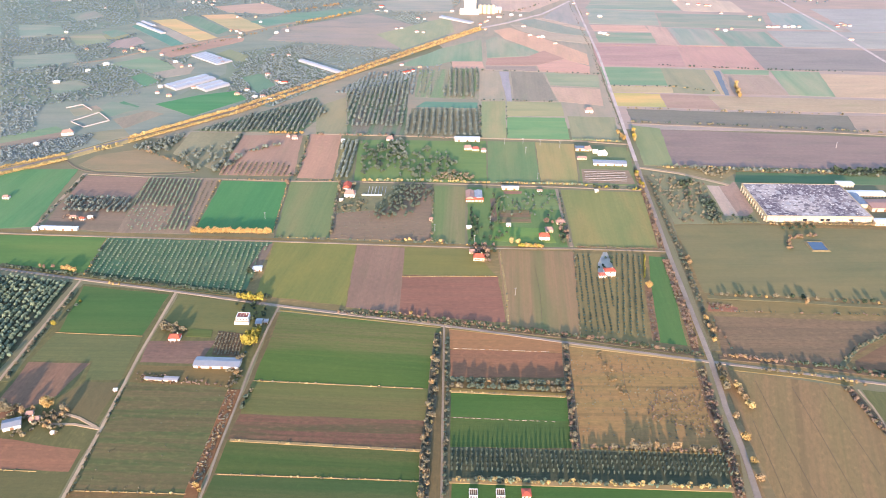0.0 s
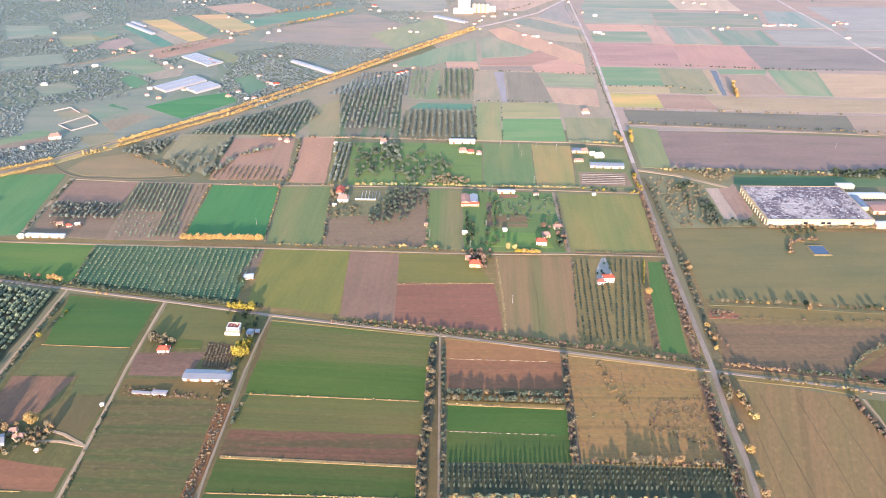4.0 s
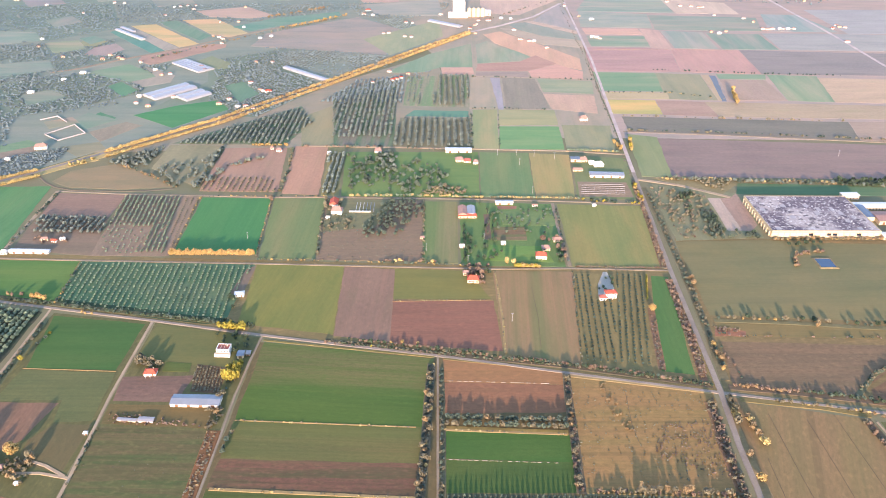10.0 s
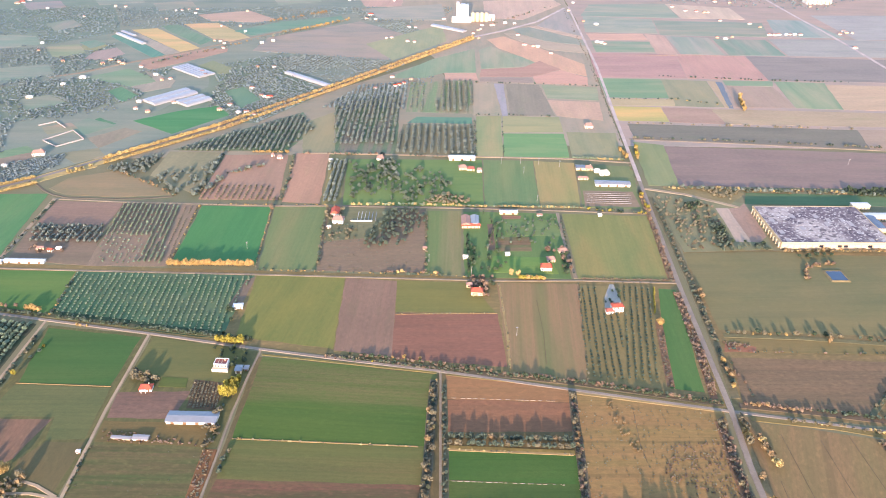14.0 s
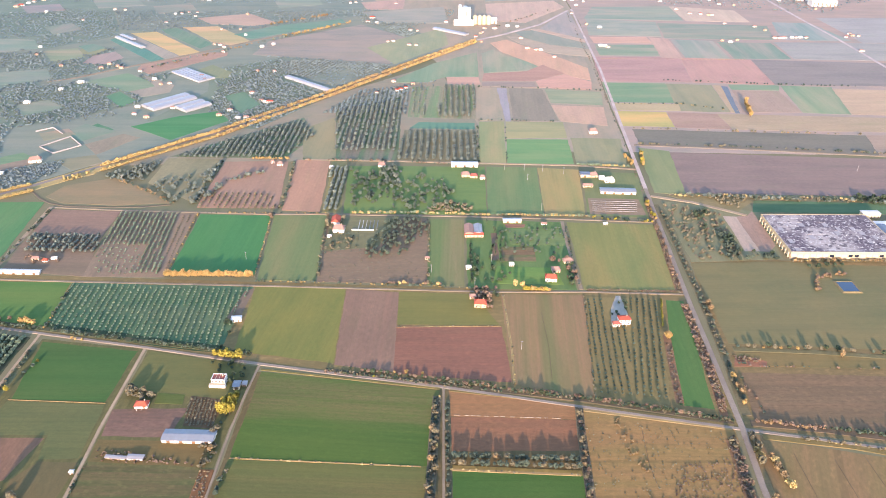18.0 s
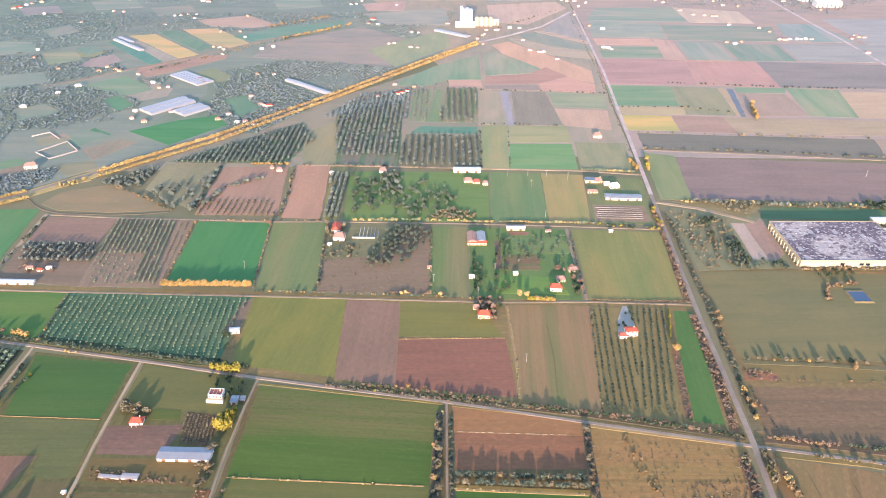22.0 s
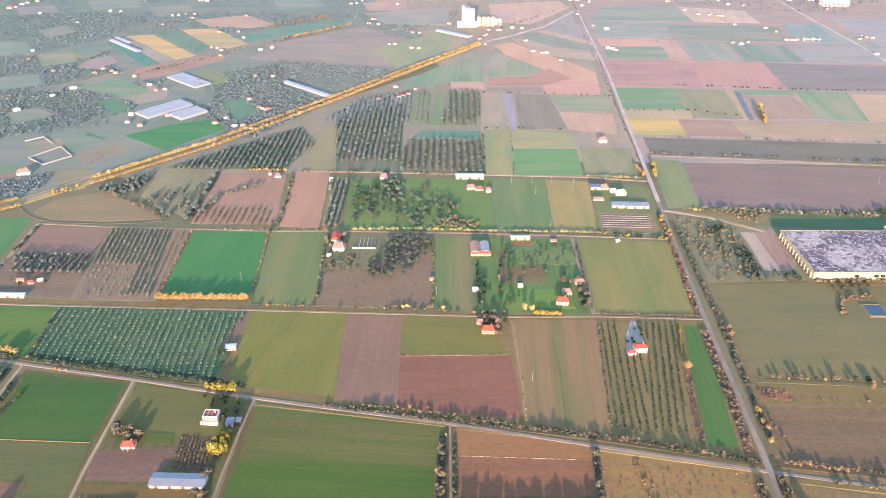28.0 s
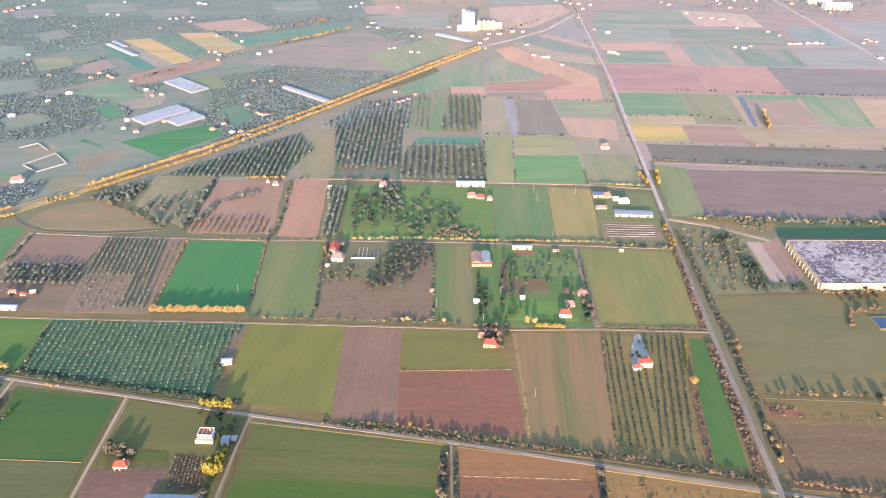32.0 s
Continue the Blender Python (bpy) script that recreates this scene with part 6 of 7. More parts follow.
orchard([(-149, 1683), (-61, 1752), (-14, 1605), (-92, 1663)], 70, 6.6, 5.0, "far", "hazed", "distant grey olive groves and gardens", keep=0.85)
wood([(-710, 1858), (-187, 1889), (-169, 1830), (-366, 1709), (-532, 1650), (-642, 1695)], 963, "far", "hazed", "distant grey olive groves and gardens", 0.81)
wood([(-187, 1889), (53, 1903), (25, 1795), (-74, 1725), (-151, 1763)], 320, "far", "hazed", "distant grey olive groves and gardens", 0.81)
wood([(-307, 1211), (-240, 1243), (-170, 1276), (-267, 1144), (-313, 1156)], 144, "far", "hazed", "distant olive groves and gardens", 0.68)
wood([(-148, 1246), (-49, 1346), (-42, 1297), (-139, 1162)], 262, "far", "hazed", "distant grey olive groves and gardens", 0.62)
wood([(-49, 1353), (1, 1383), (6, 1331), (-42, 1297)], 56, "far", "hazed", "distant olive groves and gardens", 0.62)
wood([(-1135, 2093), (-184, 2131), (-171, 1958), (-1049, 1927)], 893, "far", "hazed", "distant olive groves and gardens", 0.80)
wood([(-887, 1900), (-673, 1854), (-647, 1712), (-702, 1626), (-802, 1707)], 274, "far", "hazed", "distant olive groves and gardens", 0.76)
wood([(-687, 1329), (-588, 1304), (-468, 1186), (-551, 1142), (-607, 1162)], 325, "far", "hazed", "distant olive groves and gardens", 0.76)
wood([(-367, 1392), (-280, 1425), (-189, 1311), (-241, 1212), (-317, 1258)], 291, "far", "hazed", "distant olive groves and gardens", 0.76)
verge([(-500, 1420), (-352, 1589), (-178, 1762)], 6, [("bush", "amber"), ("round", "grey")], 4, "far roadside trees")
verge([(-309, 1645), (-240, 1702), (-179, 1772)], 4, [("round", "gold")], 2, "far golden hedge")
verge([(-348, 1739), (-255, 1817), (-211, 1854)], 5, [("round", "amber")], 2, "far amber hedge")
verge([(123, 1735), (292, 1940)], 9, [("bush", "rust"), ("bush", "olive")], 4, "far roadside scrub")
wood([(380, 2153), (1348, 2191), (1059, 2025), (897, 1906), (558, 1972)], 566, "far", "hazed", "distant grey olive groves and gardens", 1.0)
wood([(496, 1746), (709, 1752), (693, 1681), (491, 1684)], 153, "far", "hazed", "distant olive groves and gardens", 0.9)
strip([(310, 1510), (584, 1510)], 0.55, "narrow strip of dry golden grass between fields")
verge([(392, 1379), (584, 1359), (726, 1351)], 9, [("bush", "olive")], 1, "far hedge")
wood([(-242, 477), (-166, 474), (-165, 372), (-242, 373)], 24, "tuft", "bare", "weeds scattered over a fallow field", 0.7)
verge([(231, 674), (226, 602), (221, 538)], 0.6, [("shrub", "rust"), ("shrub", "bare")], 2.8, "rusty roadside undergrowth")
verge([(216, 503), (213, 452), (210, 402), (205, 369)], 0.6, [("shrub", "rust"), ("shrub", "bare")], 2.4, "rusty roadside undergrowth")
verge([(248, 893), (245, 831), (234, 709)], 0.8, [("shrub", "rust"), ("shrub", "bare")], 2.4, "rusty roadside undergrowth")
verge([(1, 552), (-2, 507), (-4, 458), (-8, 410), (-8, 359)], 0.8, [("shrub", "bare"), ("shrub", "olive")], 2.4, "lane undergrowth")
verge([(110, 538), (105, 473), (100, 416)], 0.8, [("shrub", "bare"), ("shrub", "rust")], 2.2, "hedge undergrowth")
verge([(-90, 586), (6, 568), (111, 552), (224, 526)], 0.9, [("shrub", "bare"), ("shrub", "green")], 1.8, "roadside undergrowth")
wood([(-120, 792), (-49, 791), (-10, 754), (-10, 725), (-113, 726)], 150, "tuft", "bare", "dry weeds on a rough brown field", 0.7)
wood([(-124, 822), (-77, 823), (-61, 780), (-118, 778)], 50, "shrub", "olive", "weeds on a rough brown field", 0.9)
tree_row([(37, 802), (35, 719)], 5, [("small", "green"), ("round", "green")], 1.0, 0.8, "garden trees")
tree_row([(144, 841), (141, 771), (139, 716)], 7, [("bush", "olive"), ("bush", "bare")], 1.0, 0.8, "garden trees")
verge([(288, 1254), (392, 1255), (471, 1223)], 5, [("shrub", "gold"), ("bush", "olive")], 1.0, "far field edge weeds")
verge([(288, 1146), (450, 1136), (620, 1127)], 6, [("shrub", "gold"), ("bush", "bare")], 1.0, "far field edge weeds")
verge([(63, 1175), (108, 1176), (187, 1171)], 6, [("bush", "olive"), ("shrub", "bare")], 1.0, "far field edge weeds")
verge([(72, 1334), (178, 1329), (273, 1319)], 6, [("bush", "olive"), ("shrub", "bare")], 1.0, "far field edge weeds")
verge([(63, 1164), (57, 1015)], 6, [("bush", "olive")], 1.0, "far field edge weeds")
verge([(104, 1165), (94, 1014)], 8, [("shrub", "olive")], 1.0, "far field edge weeds")
verge([(-114, 721), (-119, 792), (-120, 859)], 4, [("bush", "olive"), ("bush", "bare")], 1.0, "field edge weeds")
verge([(-177, 727), (-180, 791), (-183, 861)], 3, [("shrub", "bare"), ("shrub", "gold")], 0.6, "field edge weeds")
verge([(-7, 718), (-7, 856)], 4, [("shrub", "bare"), ("bush", "bare")], 0.6, "field edge weeds")
verge([(-267, 865), (-264, 735)], 3, [("shrub", "bare"), ("shrub", "gold")], 0.6, "field edge weeds")
verge([(-436, 874), (-436, 802), (-434, 739)], 3, [("bush", "olive"), ("shrub", "bare")], 1.6, "track edge weeds")
verge([(-347, 720), (-343, 643)], 2.4, [("bush", "olive"), ("shrub", "gold")], 1.0, "field edge weeds")
verge([(141, 700), (125, 551)], 3, [("shrub", "bare"), ("shrub", "olive")], 0.6, "field edge weeds")
verge([(11, 476), (100, 471)], 4.0, [("tuft", "bare"), ("tuft", "straw")], 0.6, "dry weeds along a field edge", 0.9)
verge([(-146, 487), (-11, 479)], 4.0, [("tuft", "bare"), ("tuft", "straw")], 0.6, "dry weeds along a field edge", 0.9)
verge([(-149, 420), (-10, 411)], 4.0, [("tuft", "bare"), ("tuft", "straw")], 0.6, "dry weeds along a field edge", 0.9)
verge([(-150, 387), (-10, 382)], 4.0, [("tuft", "bare"), ("tuft", "straw")], 0.6, "dry weeds along a field edge", 0.9)
verge([(-299, 389), (-274, 388)], 4.0, [("tuft", "bare"), ("tuft", "straw")], 0.6, "dry weeds along a field edge", 0.9)
verge([(-241, 371), (-166, 369)], 4.0, [("tuft", "bare"), ("tuft", "straw")], 0.6, "dry weeds along a field edge", 0.9)
verge([(64, 700), (65, 618), (63, 569)], 4.0, [("tuft", "bare"), ("tuft", "straw")], 0.6, "dry weeds along a field edge", 0.9)
verge([(-35, 647), (58, 649)], 4.0, [("tuft", "bare"), ("tuft", "straw")], 0.6, "dry weeds along a field edge", 0.9)
tree_row([(-165, 511), (-161, 519), (-158, 525)], 4, [("round", "bare"), ("bush", "olive")], 1.2, 1.5, "lane trees")
tree_row([(-163, 494), (-160, 498)], 5, [("round", "amber"), ("round", "bare")], 1.3, 1, "lane trees")
tree_row([(-145, 476), (-148, 460), (-147, 450)], 5, [("round", "olive"), ("bush", "bare")], 1.2, 1, "lane trees")
wood([(-421, 771), (-378, 770), (-373, 753), (-415, 754)], 22, "bush", "rust", "rusty scrub round field sheds", 0.8)
tree_row([(-335, 574), (-331, 585), (-326, 601)], 7, [("bush", "olive"), ("bush", "lime")], 1.1, 1, "lane trees")

# ---- houses, sheds and greenhouses ----
house(-224.9, 542.0, 2, 9.5, 6.5, 2.8, "white cottage with a bright terracotta hip roof")
villa(-172.5, 569.5, -3)
# the next two shed shapes stand for a grey van and a white car
barn(-157.5, 565.0, 0, 5, 7, 3, "small grey shed shape standing for a van", GREYROOF, CREAM, 0.1, "shed")
barn(-151.8, 567.0, 0, 3, 4.5, 2.2, "tiny pale shed shape standing for a white car", CONCRETE, CREAM, 0.1, "shed")
barn(-179.4, 507.1, -2, 37, 11, 2.8, "long white-walled barn with a pale grey sheet roof", GREYROOF, WHITE, 0.09)
barn(-211.5, 486.6, -4, 11, 4, 1.8, "low pale storage shed on a yard", CONCRETE, WHITE, 0.05, "shed")
barn(-225.7, 486.8, -6, 14, 2.2, 1.4, "low pale row of covered crates", CONCRETE, CREAM, 0.05, "crate_row")
house(-178.0, 657.0, 6, 8.5, 6, 3.0, "small white-roofed hut at the edge of an orchard", WHITE, WHITE, 0.3, 1, False, "hut", 0.15)
pavilion(25.2, 369.8, "small flat-roofed white pavilion with open bays")
pavilion(43.3, 370.0, "small flat-roofed white pavilion with open bays")
house(60.6, 370.2, 0, 5.6, 6, 3.4, "small white pavilion with a red hip roof", WHITE, TERRACOTTA, 0.45, 1, False, "pavilion", 0.2)
barn(-311.6, 432.4, 22, 12, 9, 3.2, "farm shed with a pale grey sheet roof", GREYROOF, WHITE, 0.12, "shed")
house(-304.0, 444.6, 10, 5, 4, 2.6, "tiny white outhouse among bare trees", WHITE, OLDTILE, 0.2, 1, False)
house(169.0, 655.0, 4, 10.5, 7, 6.4, "tall white house with a low terracotta roof in an orchard", WHITE, TERRACOTTA, 0.3, 2, True, "house", 0.2)
house(161.0, 650.5, 4, 6, 5, 3.6, "low white wing with a dark red roof beside a house", WHITE, DARKTILE, 0.2, 1, False)
house(41.6, 682.4, -4, 11, 8, 4.4, "cream farmhouse with a terracotta roof among amber trees", CREAM, TERRACOTTA, 0.35)
house(35.2, 695.1, 0, 6, 5, 3, "small cream outbuilding with a tiled roof", CREAM, OLDTILE, 0.3, 1, False)
house(113.1, 727.6, -5, 11, 8, 4.6, "white farmhouse with a bright terracotta roof", WHITE, TERRACOTTA, 0.3)
house(120.1, 744.4, 0, 8, 7, 3.2, "cream outbuilding with a faded tiled roof", CREAM, OLDTILE, 0.3, 1, False)
house(134.8, 762.6, 8, 9, 6, 3.0, "small cream outbuilding under trees", CREAM, OLDTILE, 0.3, 1, False)
house(-104.4, 827.5, -4, 12, 10, 4.6, "white farmhouse with pale walls at a field corner", WHITE, OLDTILE, 0.3)
house(-109.7, 847.4, 90, 14, 9, 4.2, "farm building with a bright terracotta roof", WHITE, TERRACOTTA, 0.1, 1, False)
house(-113.1, 812.8, 0, 4, 3, 2.4, "tiny white plastered field hut", WHITE, WHITE, 0.2, 1, False)
barn(36.5, 824.6, 90, 20, 9, 4.4, "long farm building with a faded tiled roof", OLDTILE, CREAM, 0.25)
barn(46.5, 826.3, 90, 20, 8, 4.0, "long farm building with a pale grey sheet roof", GREYROOF, WHITE, 0.2)
house(41.8, 816.2, 0, 20, 5, 3.4, "low cream farm wing with a tiled roof", CREAM, TERRACOTTA, 0.1, 1, False)
barn(85.8, 849.6, 0, 20, 5, 3.2, "low white shed beside a track", WHITE, CREAM, 0.12, "shed")
house(33.3, 748.7, 0, 5, 4, 2.8, "tiny white plastered field hut", WHITE, WHITE, 0.2, 1, False)
house(76.8, 755.0, 0, 4.5, 4, 2.8, "tiny white garden hut", WHITE, WHITE, 0.2, 1, False)
house(189.2, 844.9, 0, 4, 3, 2.4, "tiny white hut beside a field", WHITE, WHITE, 0.2, 1, False)
house(120.7, 844.7, 0, 6, 3, 2.0, "tiny white hut beside a garden", WHITE, OLDTILE, 0.2, 1, False)
house(-8.2, 767.2, 0, 4, 3, 2.4, "tiny cream pump hut at a field edge", CREAM, OLDTILE, 0.2, 1, False)
barn(38.3, 1005.9, 0, 34, 9, 4.0, "long white barn beside a track", WHITE, WHITE, 0.12)
house(38.3, 974.6, 5, 10, 8, 3.6, "cream farm building with a faded tiled roof", CREAM, OLDTILE, 0.3, 1, False)
house(48.7, 971.5, -5, 9, 7, 3.2, "cream farm building with a dark tile roof", CREAM, DARKTILE, 0.3, 1, False)
house(59.1, 966.9, 0, 6, 6, 3.6, "white hut beside a farmyard", WHITE, OLDTILE, 0.3, 1, False)
barn(188.5, 976.7, 0, 11, 9, 3.8, "grey-blue roofed shed in a farmyard", BLUEROOF, CREAM, 0.2)
house(199.1, 976.0, 0, 10, 8, 3.4, "farmhouse with a faded tiled roof", CREAM, OLDTILE, 0.3)
house(187.0, 945.3, 0, 12, 5, 2.6, "low cream-walled farm wing", CREAM, OLDTILE, 0.2, 1, False)
house(208.5, 967.4, 0, 7, 6, 3, "white outbuilding in a farmyard", WHITE, WHITE, 0.2, 1, False)
house(216.2, 960.9, 5, 12, 8, 3.6, "white farmhouse in a farmyard", WHITE, WHITE, 0.3)
barn(220.5, 929.0, -3, 42, 11, 3.2, "long barn with a pale grey sheet roof", GREYROOF, WHITE, 0.1)
house(226.2, 1128.0, 0, 11, 9, 4.0, "white house alone beside a field", WHITE, OLDTILE, 0.3)
barn(-406.9, 736.5, -2, 40, 5, 2.6, "long low white tunnel shed", WHITE, WHITE, 0.15, "shed")
house(-431.4, 734.7, 0, 6, 5, 3, "small white hut at a field corner", WHITE, WHITE, 0.3, 1, False)
house(-67.9, 1004.2, 0, 9, 8, 3.4, "small white house among olive trees", WHITE, OLDTILE, 0.3)
house(-131.5, 996.1, 0, 5, 4, 3, "tiny white plastered field hut", WHITE, WHITE, 0.3, 1, False)
house(-198.4, 1005.4, 0, 7, 6, 3, "small white plastered field hut", WHITE, OLDTILE, 0.3, 1, False)
house(-209.1, 1012.4, 0, 4, 4, 3, "tiny white plastered field hut", WHITE, OLDTILE, 0.3, 1, False)
house(-513.0, 1011.7, 15, 15, 9, 4.2, "white farmhouse near the avenue", WHITE, OLDTILE, 0.3)
house(-537.8, 971.5, 0, 6, 4, 3, "small white plastered field hut", WHITE, WHITE, 0.3, 1, False)
house(-499.4, 810.0, 0, 7, 5, 3, "small white hut at a green field", WHITE, OLDTILE, 0.3, 1, False)
house(-250.6, 472.7, 0, 2.4, 2, 2.2, "tiny white pump hut at a field edge", WHITE, WHITE, 0.2, 1, False)
house(-278.5, 424.7, 0, 2.4, 2, 2.2, "tiny white pump hut in a farmyard", WHITE, WHITE, 0.2, 1, False)
house(-297.8, 438.5, 12, 7, 4, 2.6, "small cream farmyard shed under bare trees", CREAM, OLDTILE, 0.2, 1, False)
house(-402.7, 762.8, 5, 7, 4, 2.6, "low shed with a rusty tile roof on a field edge", CREAM, OLDTILE, 0.2, 1, False, "shed")
house(-391.4, 759.2, -8, 5, 3.5, 2.4, "small shed with a red tile roof on a field edge", WHITE, TERRACOTTA, 0.2, 1, False, "shed")
house(-384.5, 763.5, 12, 5, 3, 2.2, "tiny white shed on a field edge", WHITE, WHITE, 0.2, 1, False, "shed")
greenhouse(-410.5, 1245, -40, 36, 77, 2, "large pale grey twin-span greenhouse", 4.2)
greenhouse(-369.5, 1227.5, -41, 33, 46, 2, "pale grey twin-span greenhouse", 4.2)
greenhouse(-411, 1384, 48, 32, 82, 5, "row of long milky film tunnels", 3.0)
greenhouse(-209, 1342, 48, 11, 110, 1, "single long milky film tunnel", 4.2)
greenhouse(-588, 1592, 45, 9, 108, 1, "single long white film tunnel", 4.0)
greenhouse(-604, 1628, 45, 9, 50, 1, "single white film tunnel", 4.0)
greenhouse(34, 1698, 52, 14, 84, 1, "long bluish film tunnel", 4.0)
far_house(-625, 1237, 1.5, WHITE)
far_house(-600, 1302, 1.3, WHITE)
far_house(-583, 1340, 1.6, WHITE)
far_house(-742, 1553, 1, WHITE)
far_house(-726, 1500, 1, OLDTILE, CREAM)
far_house(-654, 1433, 1, OLDTILE, CREAM)
far_house(-746, 1768, 1, OLDTILE)
far_house(-555, 1432, 1.2, OLDTILE, CREAM)
far_house(-545, 1423, 1.2, OLDTILE, CREAM)
far_house(-575, 1447, 1.2, OLDTILE, CREAM)
far_house(-580, 1422, 1.5, OLDTILE, CREAM)
far_house(-507, 1405, 1.1, OLDTILE)
far_house(-468, 1359, 1.2, WHITE)
far_house(-449, 1332, 1, OLDTILE, CREAM)
far_house(-437, 1338, 1, OLDTILE)
far_house(-451, 1221, 1.2, WHITE)
far_house(-446, 1190, 1.2, OLDTILE)
far_house(-424, 1177, 1.3, OLDTILE, CREAM)
far_house(-397, 1218, 1, OLDTILE)
far_house(-395, 1381, 1, OLDTILE)
far_house(-385, 1361, 1, OLDTILE)
far_house(-437, 1700, 1, OLDTILE)
far_house(-568, 1831, 1, WHITE)
far_house(-556, 1837, 1, OLDTILE)
far_house(-543, 1847, 1, OLDTILE)
far_house(-520, 1813, 1, OLDTILE)
far_house(-525, 1848, 1, OLDTILE)
far_house(-566, 1754, 1, OLDTILE)
far_house(-691, 1868, 1, OLDTILE)
far_house(-715, 1872, 1, OLDTILE)
far_house(-546, 1983, 1.5, WHITE)
far_house(-531, 1978, 1.5, OLDTILE)
far_house(-718, 1989, 1, OLDTILE)
far_house(-911, 1959, 1.6, OLDTILE, CREAM)
far_house(-943, 1891, 2, OLDTILE, CREAM)
far_house(-938, 1902, 2, TERRACOTTA)
far_house(-931, 1924, 1.8, WHITE)
far_house(-926, 1941, 1.6, OLDTILE)
far_house(-909, 1999, 1.5, OLDTILE)
far_house(-855, 1842, 1, WHITE)
far_house(-411, 1580, 1, OLDTILE)
far_house(-400, 1565, 1, OLDTILE)
far_house(-423, 1583, 1, OLDTILE, CREAM)
far_house(-394, 1532, 1, OLDTILE)
far_house(-329, 1570, 1.2, WHITE)
far_house(-310, 1586, 1.3, WHITE)
far_house(-411, 1836, 1, OLDTILE, CREAM)
far_house(-398, 1701, 1, OLDTILE, CREAM)
far_house(-378, 1655, 1, WHITE)
far_house(-292, 1293, 1.3, OLDTILE)
far_house(-256, 1248, 1.6, TERRACOTTA)
far_house(-270, 1255, 1.1, OLDTILE, CREAM)
far_house(-264, 1248, 1, WHITE)
far_house(-277, 1410, 1, OLDTILE)
far_house(-306, 1410, 1, OLDTILE, CREAM)
far_house(-289, 1175, 1.2, WHITE)
far_house(-278, 1179, 1.2, OLDTILE)
far_house(-264, 1167, 1, OLDTILE)
far_house(-320, 1188, 1.3, OLDTILE, CREAM)
far_house(-309, 1210, 1.2, OLDTILE)
far_house(-196, 1961, 1.2, OLDTILE)
far_house(-184, 1967, 1, OLDTILE)
far_house(-173, 1997, 1, WHITE)
far_house(-135, 1815, 2.0, TERRACOTTA)
far_house(-142, 1777, 1.4, OLDTILE)
far_house(-122, 1768, 1.2, WHITE)
far_house(-89, 1959, 1, OLDTILE)
far_house(-49, 1707, 1.6, OLDTILE)
far_house(-35, 1703, 1, OLDTILE)
far_house(-91, 1615, 1, OLDTILE)
far_house(-81, 1619, 1, OLDTILE)
far_house(-48, 1593, 1.3, OLDTILE)
far_house(-35, 1589, 1, OLDTILE)
far_house(-68, 1359, 1.3, OLDTILE)
far_house(-61, 1310, 1.2, TERRACOTTA)
far_house(-55, 1315, 1.2, TERRACOTTA)
far_house(-47, 1324, 1, TERRACOTTA)
far_house(-36, 1346, 1, OLDTILE, CREAM)
far_house(-93, 1296, 1, OLDTILE)
far_house(26, 1782, 1.2, OLDTILE)
far_house(73, 1926, 1.5, WHITE)
far_house(106, 1729, 1.2, OLDTILE)
far_house(127, 1730, 1.6, OLDTILE)
far_house(156, 1749, 1.5, WHITE)
far_house(176, 1745, 1, WHITE)
far_house(95, 1685, 1, OLDTILE, CREAM)
far_house(84, 1660, 1, TERRACOTTA)
far_house(100, 1694, 1, OLDTILE)
far_house(174, 1650, 1.4, OLDTILE)
far_house(180, 1576, 1.3, OLDTILE)
far_house(196, 1565, 1.3, OLDTILE)
far_house(204, 1562, 1.2, WHITE)
far_house(224, 1516, 1, OLDTILE)
far_house(93, 1620, 1, OLDTILE, CREAM)
far_house(286, 2044, 1.2, OLDTILE)
far_house(304, 2026, 1, OLDTILE)
far_house(316, 2014, 1.2, OLDTILE)
far_house(312, 1875, 1.2, OLDTILE)
far_house(334, 2015, 1.4, OLDTILE)
far_house(335, 1957, 1, WHITE)
far_house(359, 1998, 1, WHITE)
far_house(351, 1745, 1.6, WHITE)
far_house(326, 1599, 1.3, WHITE)
far_house(334, 1595, 1.3, WHITE)
far_house(339, 1587, 1, OLDTILE)
far_house(328, 1772, 1, OLDTILE, CREAM)
far_house(547, 2011, 1.3, OLDTILE)
far_house(564, 1926, 1.2, OLDTILE)
far_house(583, 1884, 1.5, OLDTILE)
far_house(607, 1880, 1.2, TERRACOTTA)
far_house(623, 1870, 1.4, OLDTILE, CREAM)
far_house(631, 1870, 1, OLDTILE)
far_house(683, 1986, 1.8, OLDTILE)
far_house(673, 2027, 1.2, OLDTILE)
far_house(716, 1976, 1.2, OLDTILE, CREAM)
far_house(633, 1791, 1.2, OLDTILE)
far_house(580, 1645, 1.2, OLDTILE, CREAM)
far_house(593, 1633, 1.6, WHITE)
far_house(612, 1650, 1, OLDTILE, CREAM)
far_house(689, 1764, 1.2, OLDTILE)
far_house(700, 1733, 1.2, OLDTILE, CREAM)
far_house(697, 1672, 1.6, OLDTILE)
far_house(707, 1669, 1.4, OLDTILE)
far_house(717, 1673, 1.6, OLDTILE)
far_house(733, 1673, 1.2, WHITE)
far_house(742, 1674, 1, OLDTILE)
far_house(751, 1674, 1.4, WHITE)
far_house(763, 1674, 1.4, OLDTILE)
far_house(847, 2034, 1.4, OLDTILE)
far_house(938, 1972, 1.3, OLDTILE)
far_house(899, 1943, 1.2, OLDTILE, CREAM)
far_house(868, 1707, 1.2, OLDTILE)
far_house(869, 1694, 1.2, OLDTILE, CREAM)
far_house(879, 1690, 1, OLDTILE)
far_house(849, 1681, 1, TERRACOTTA)
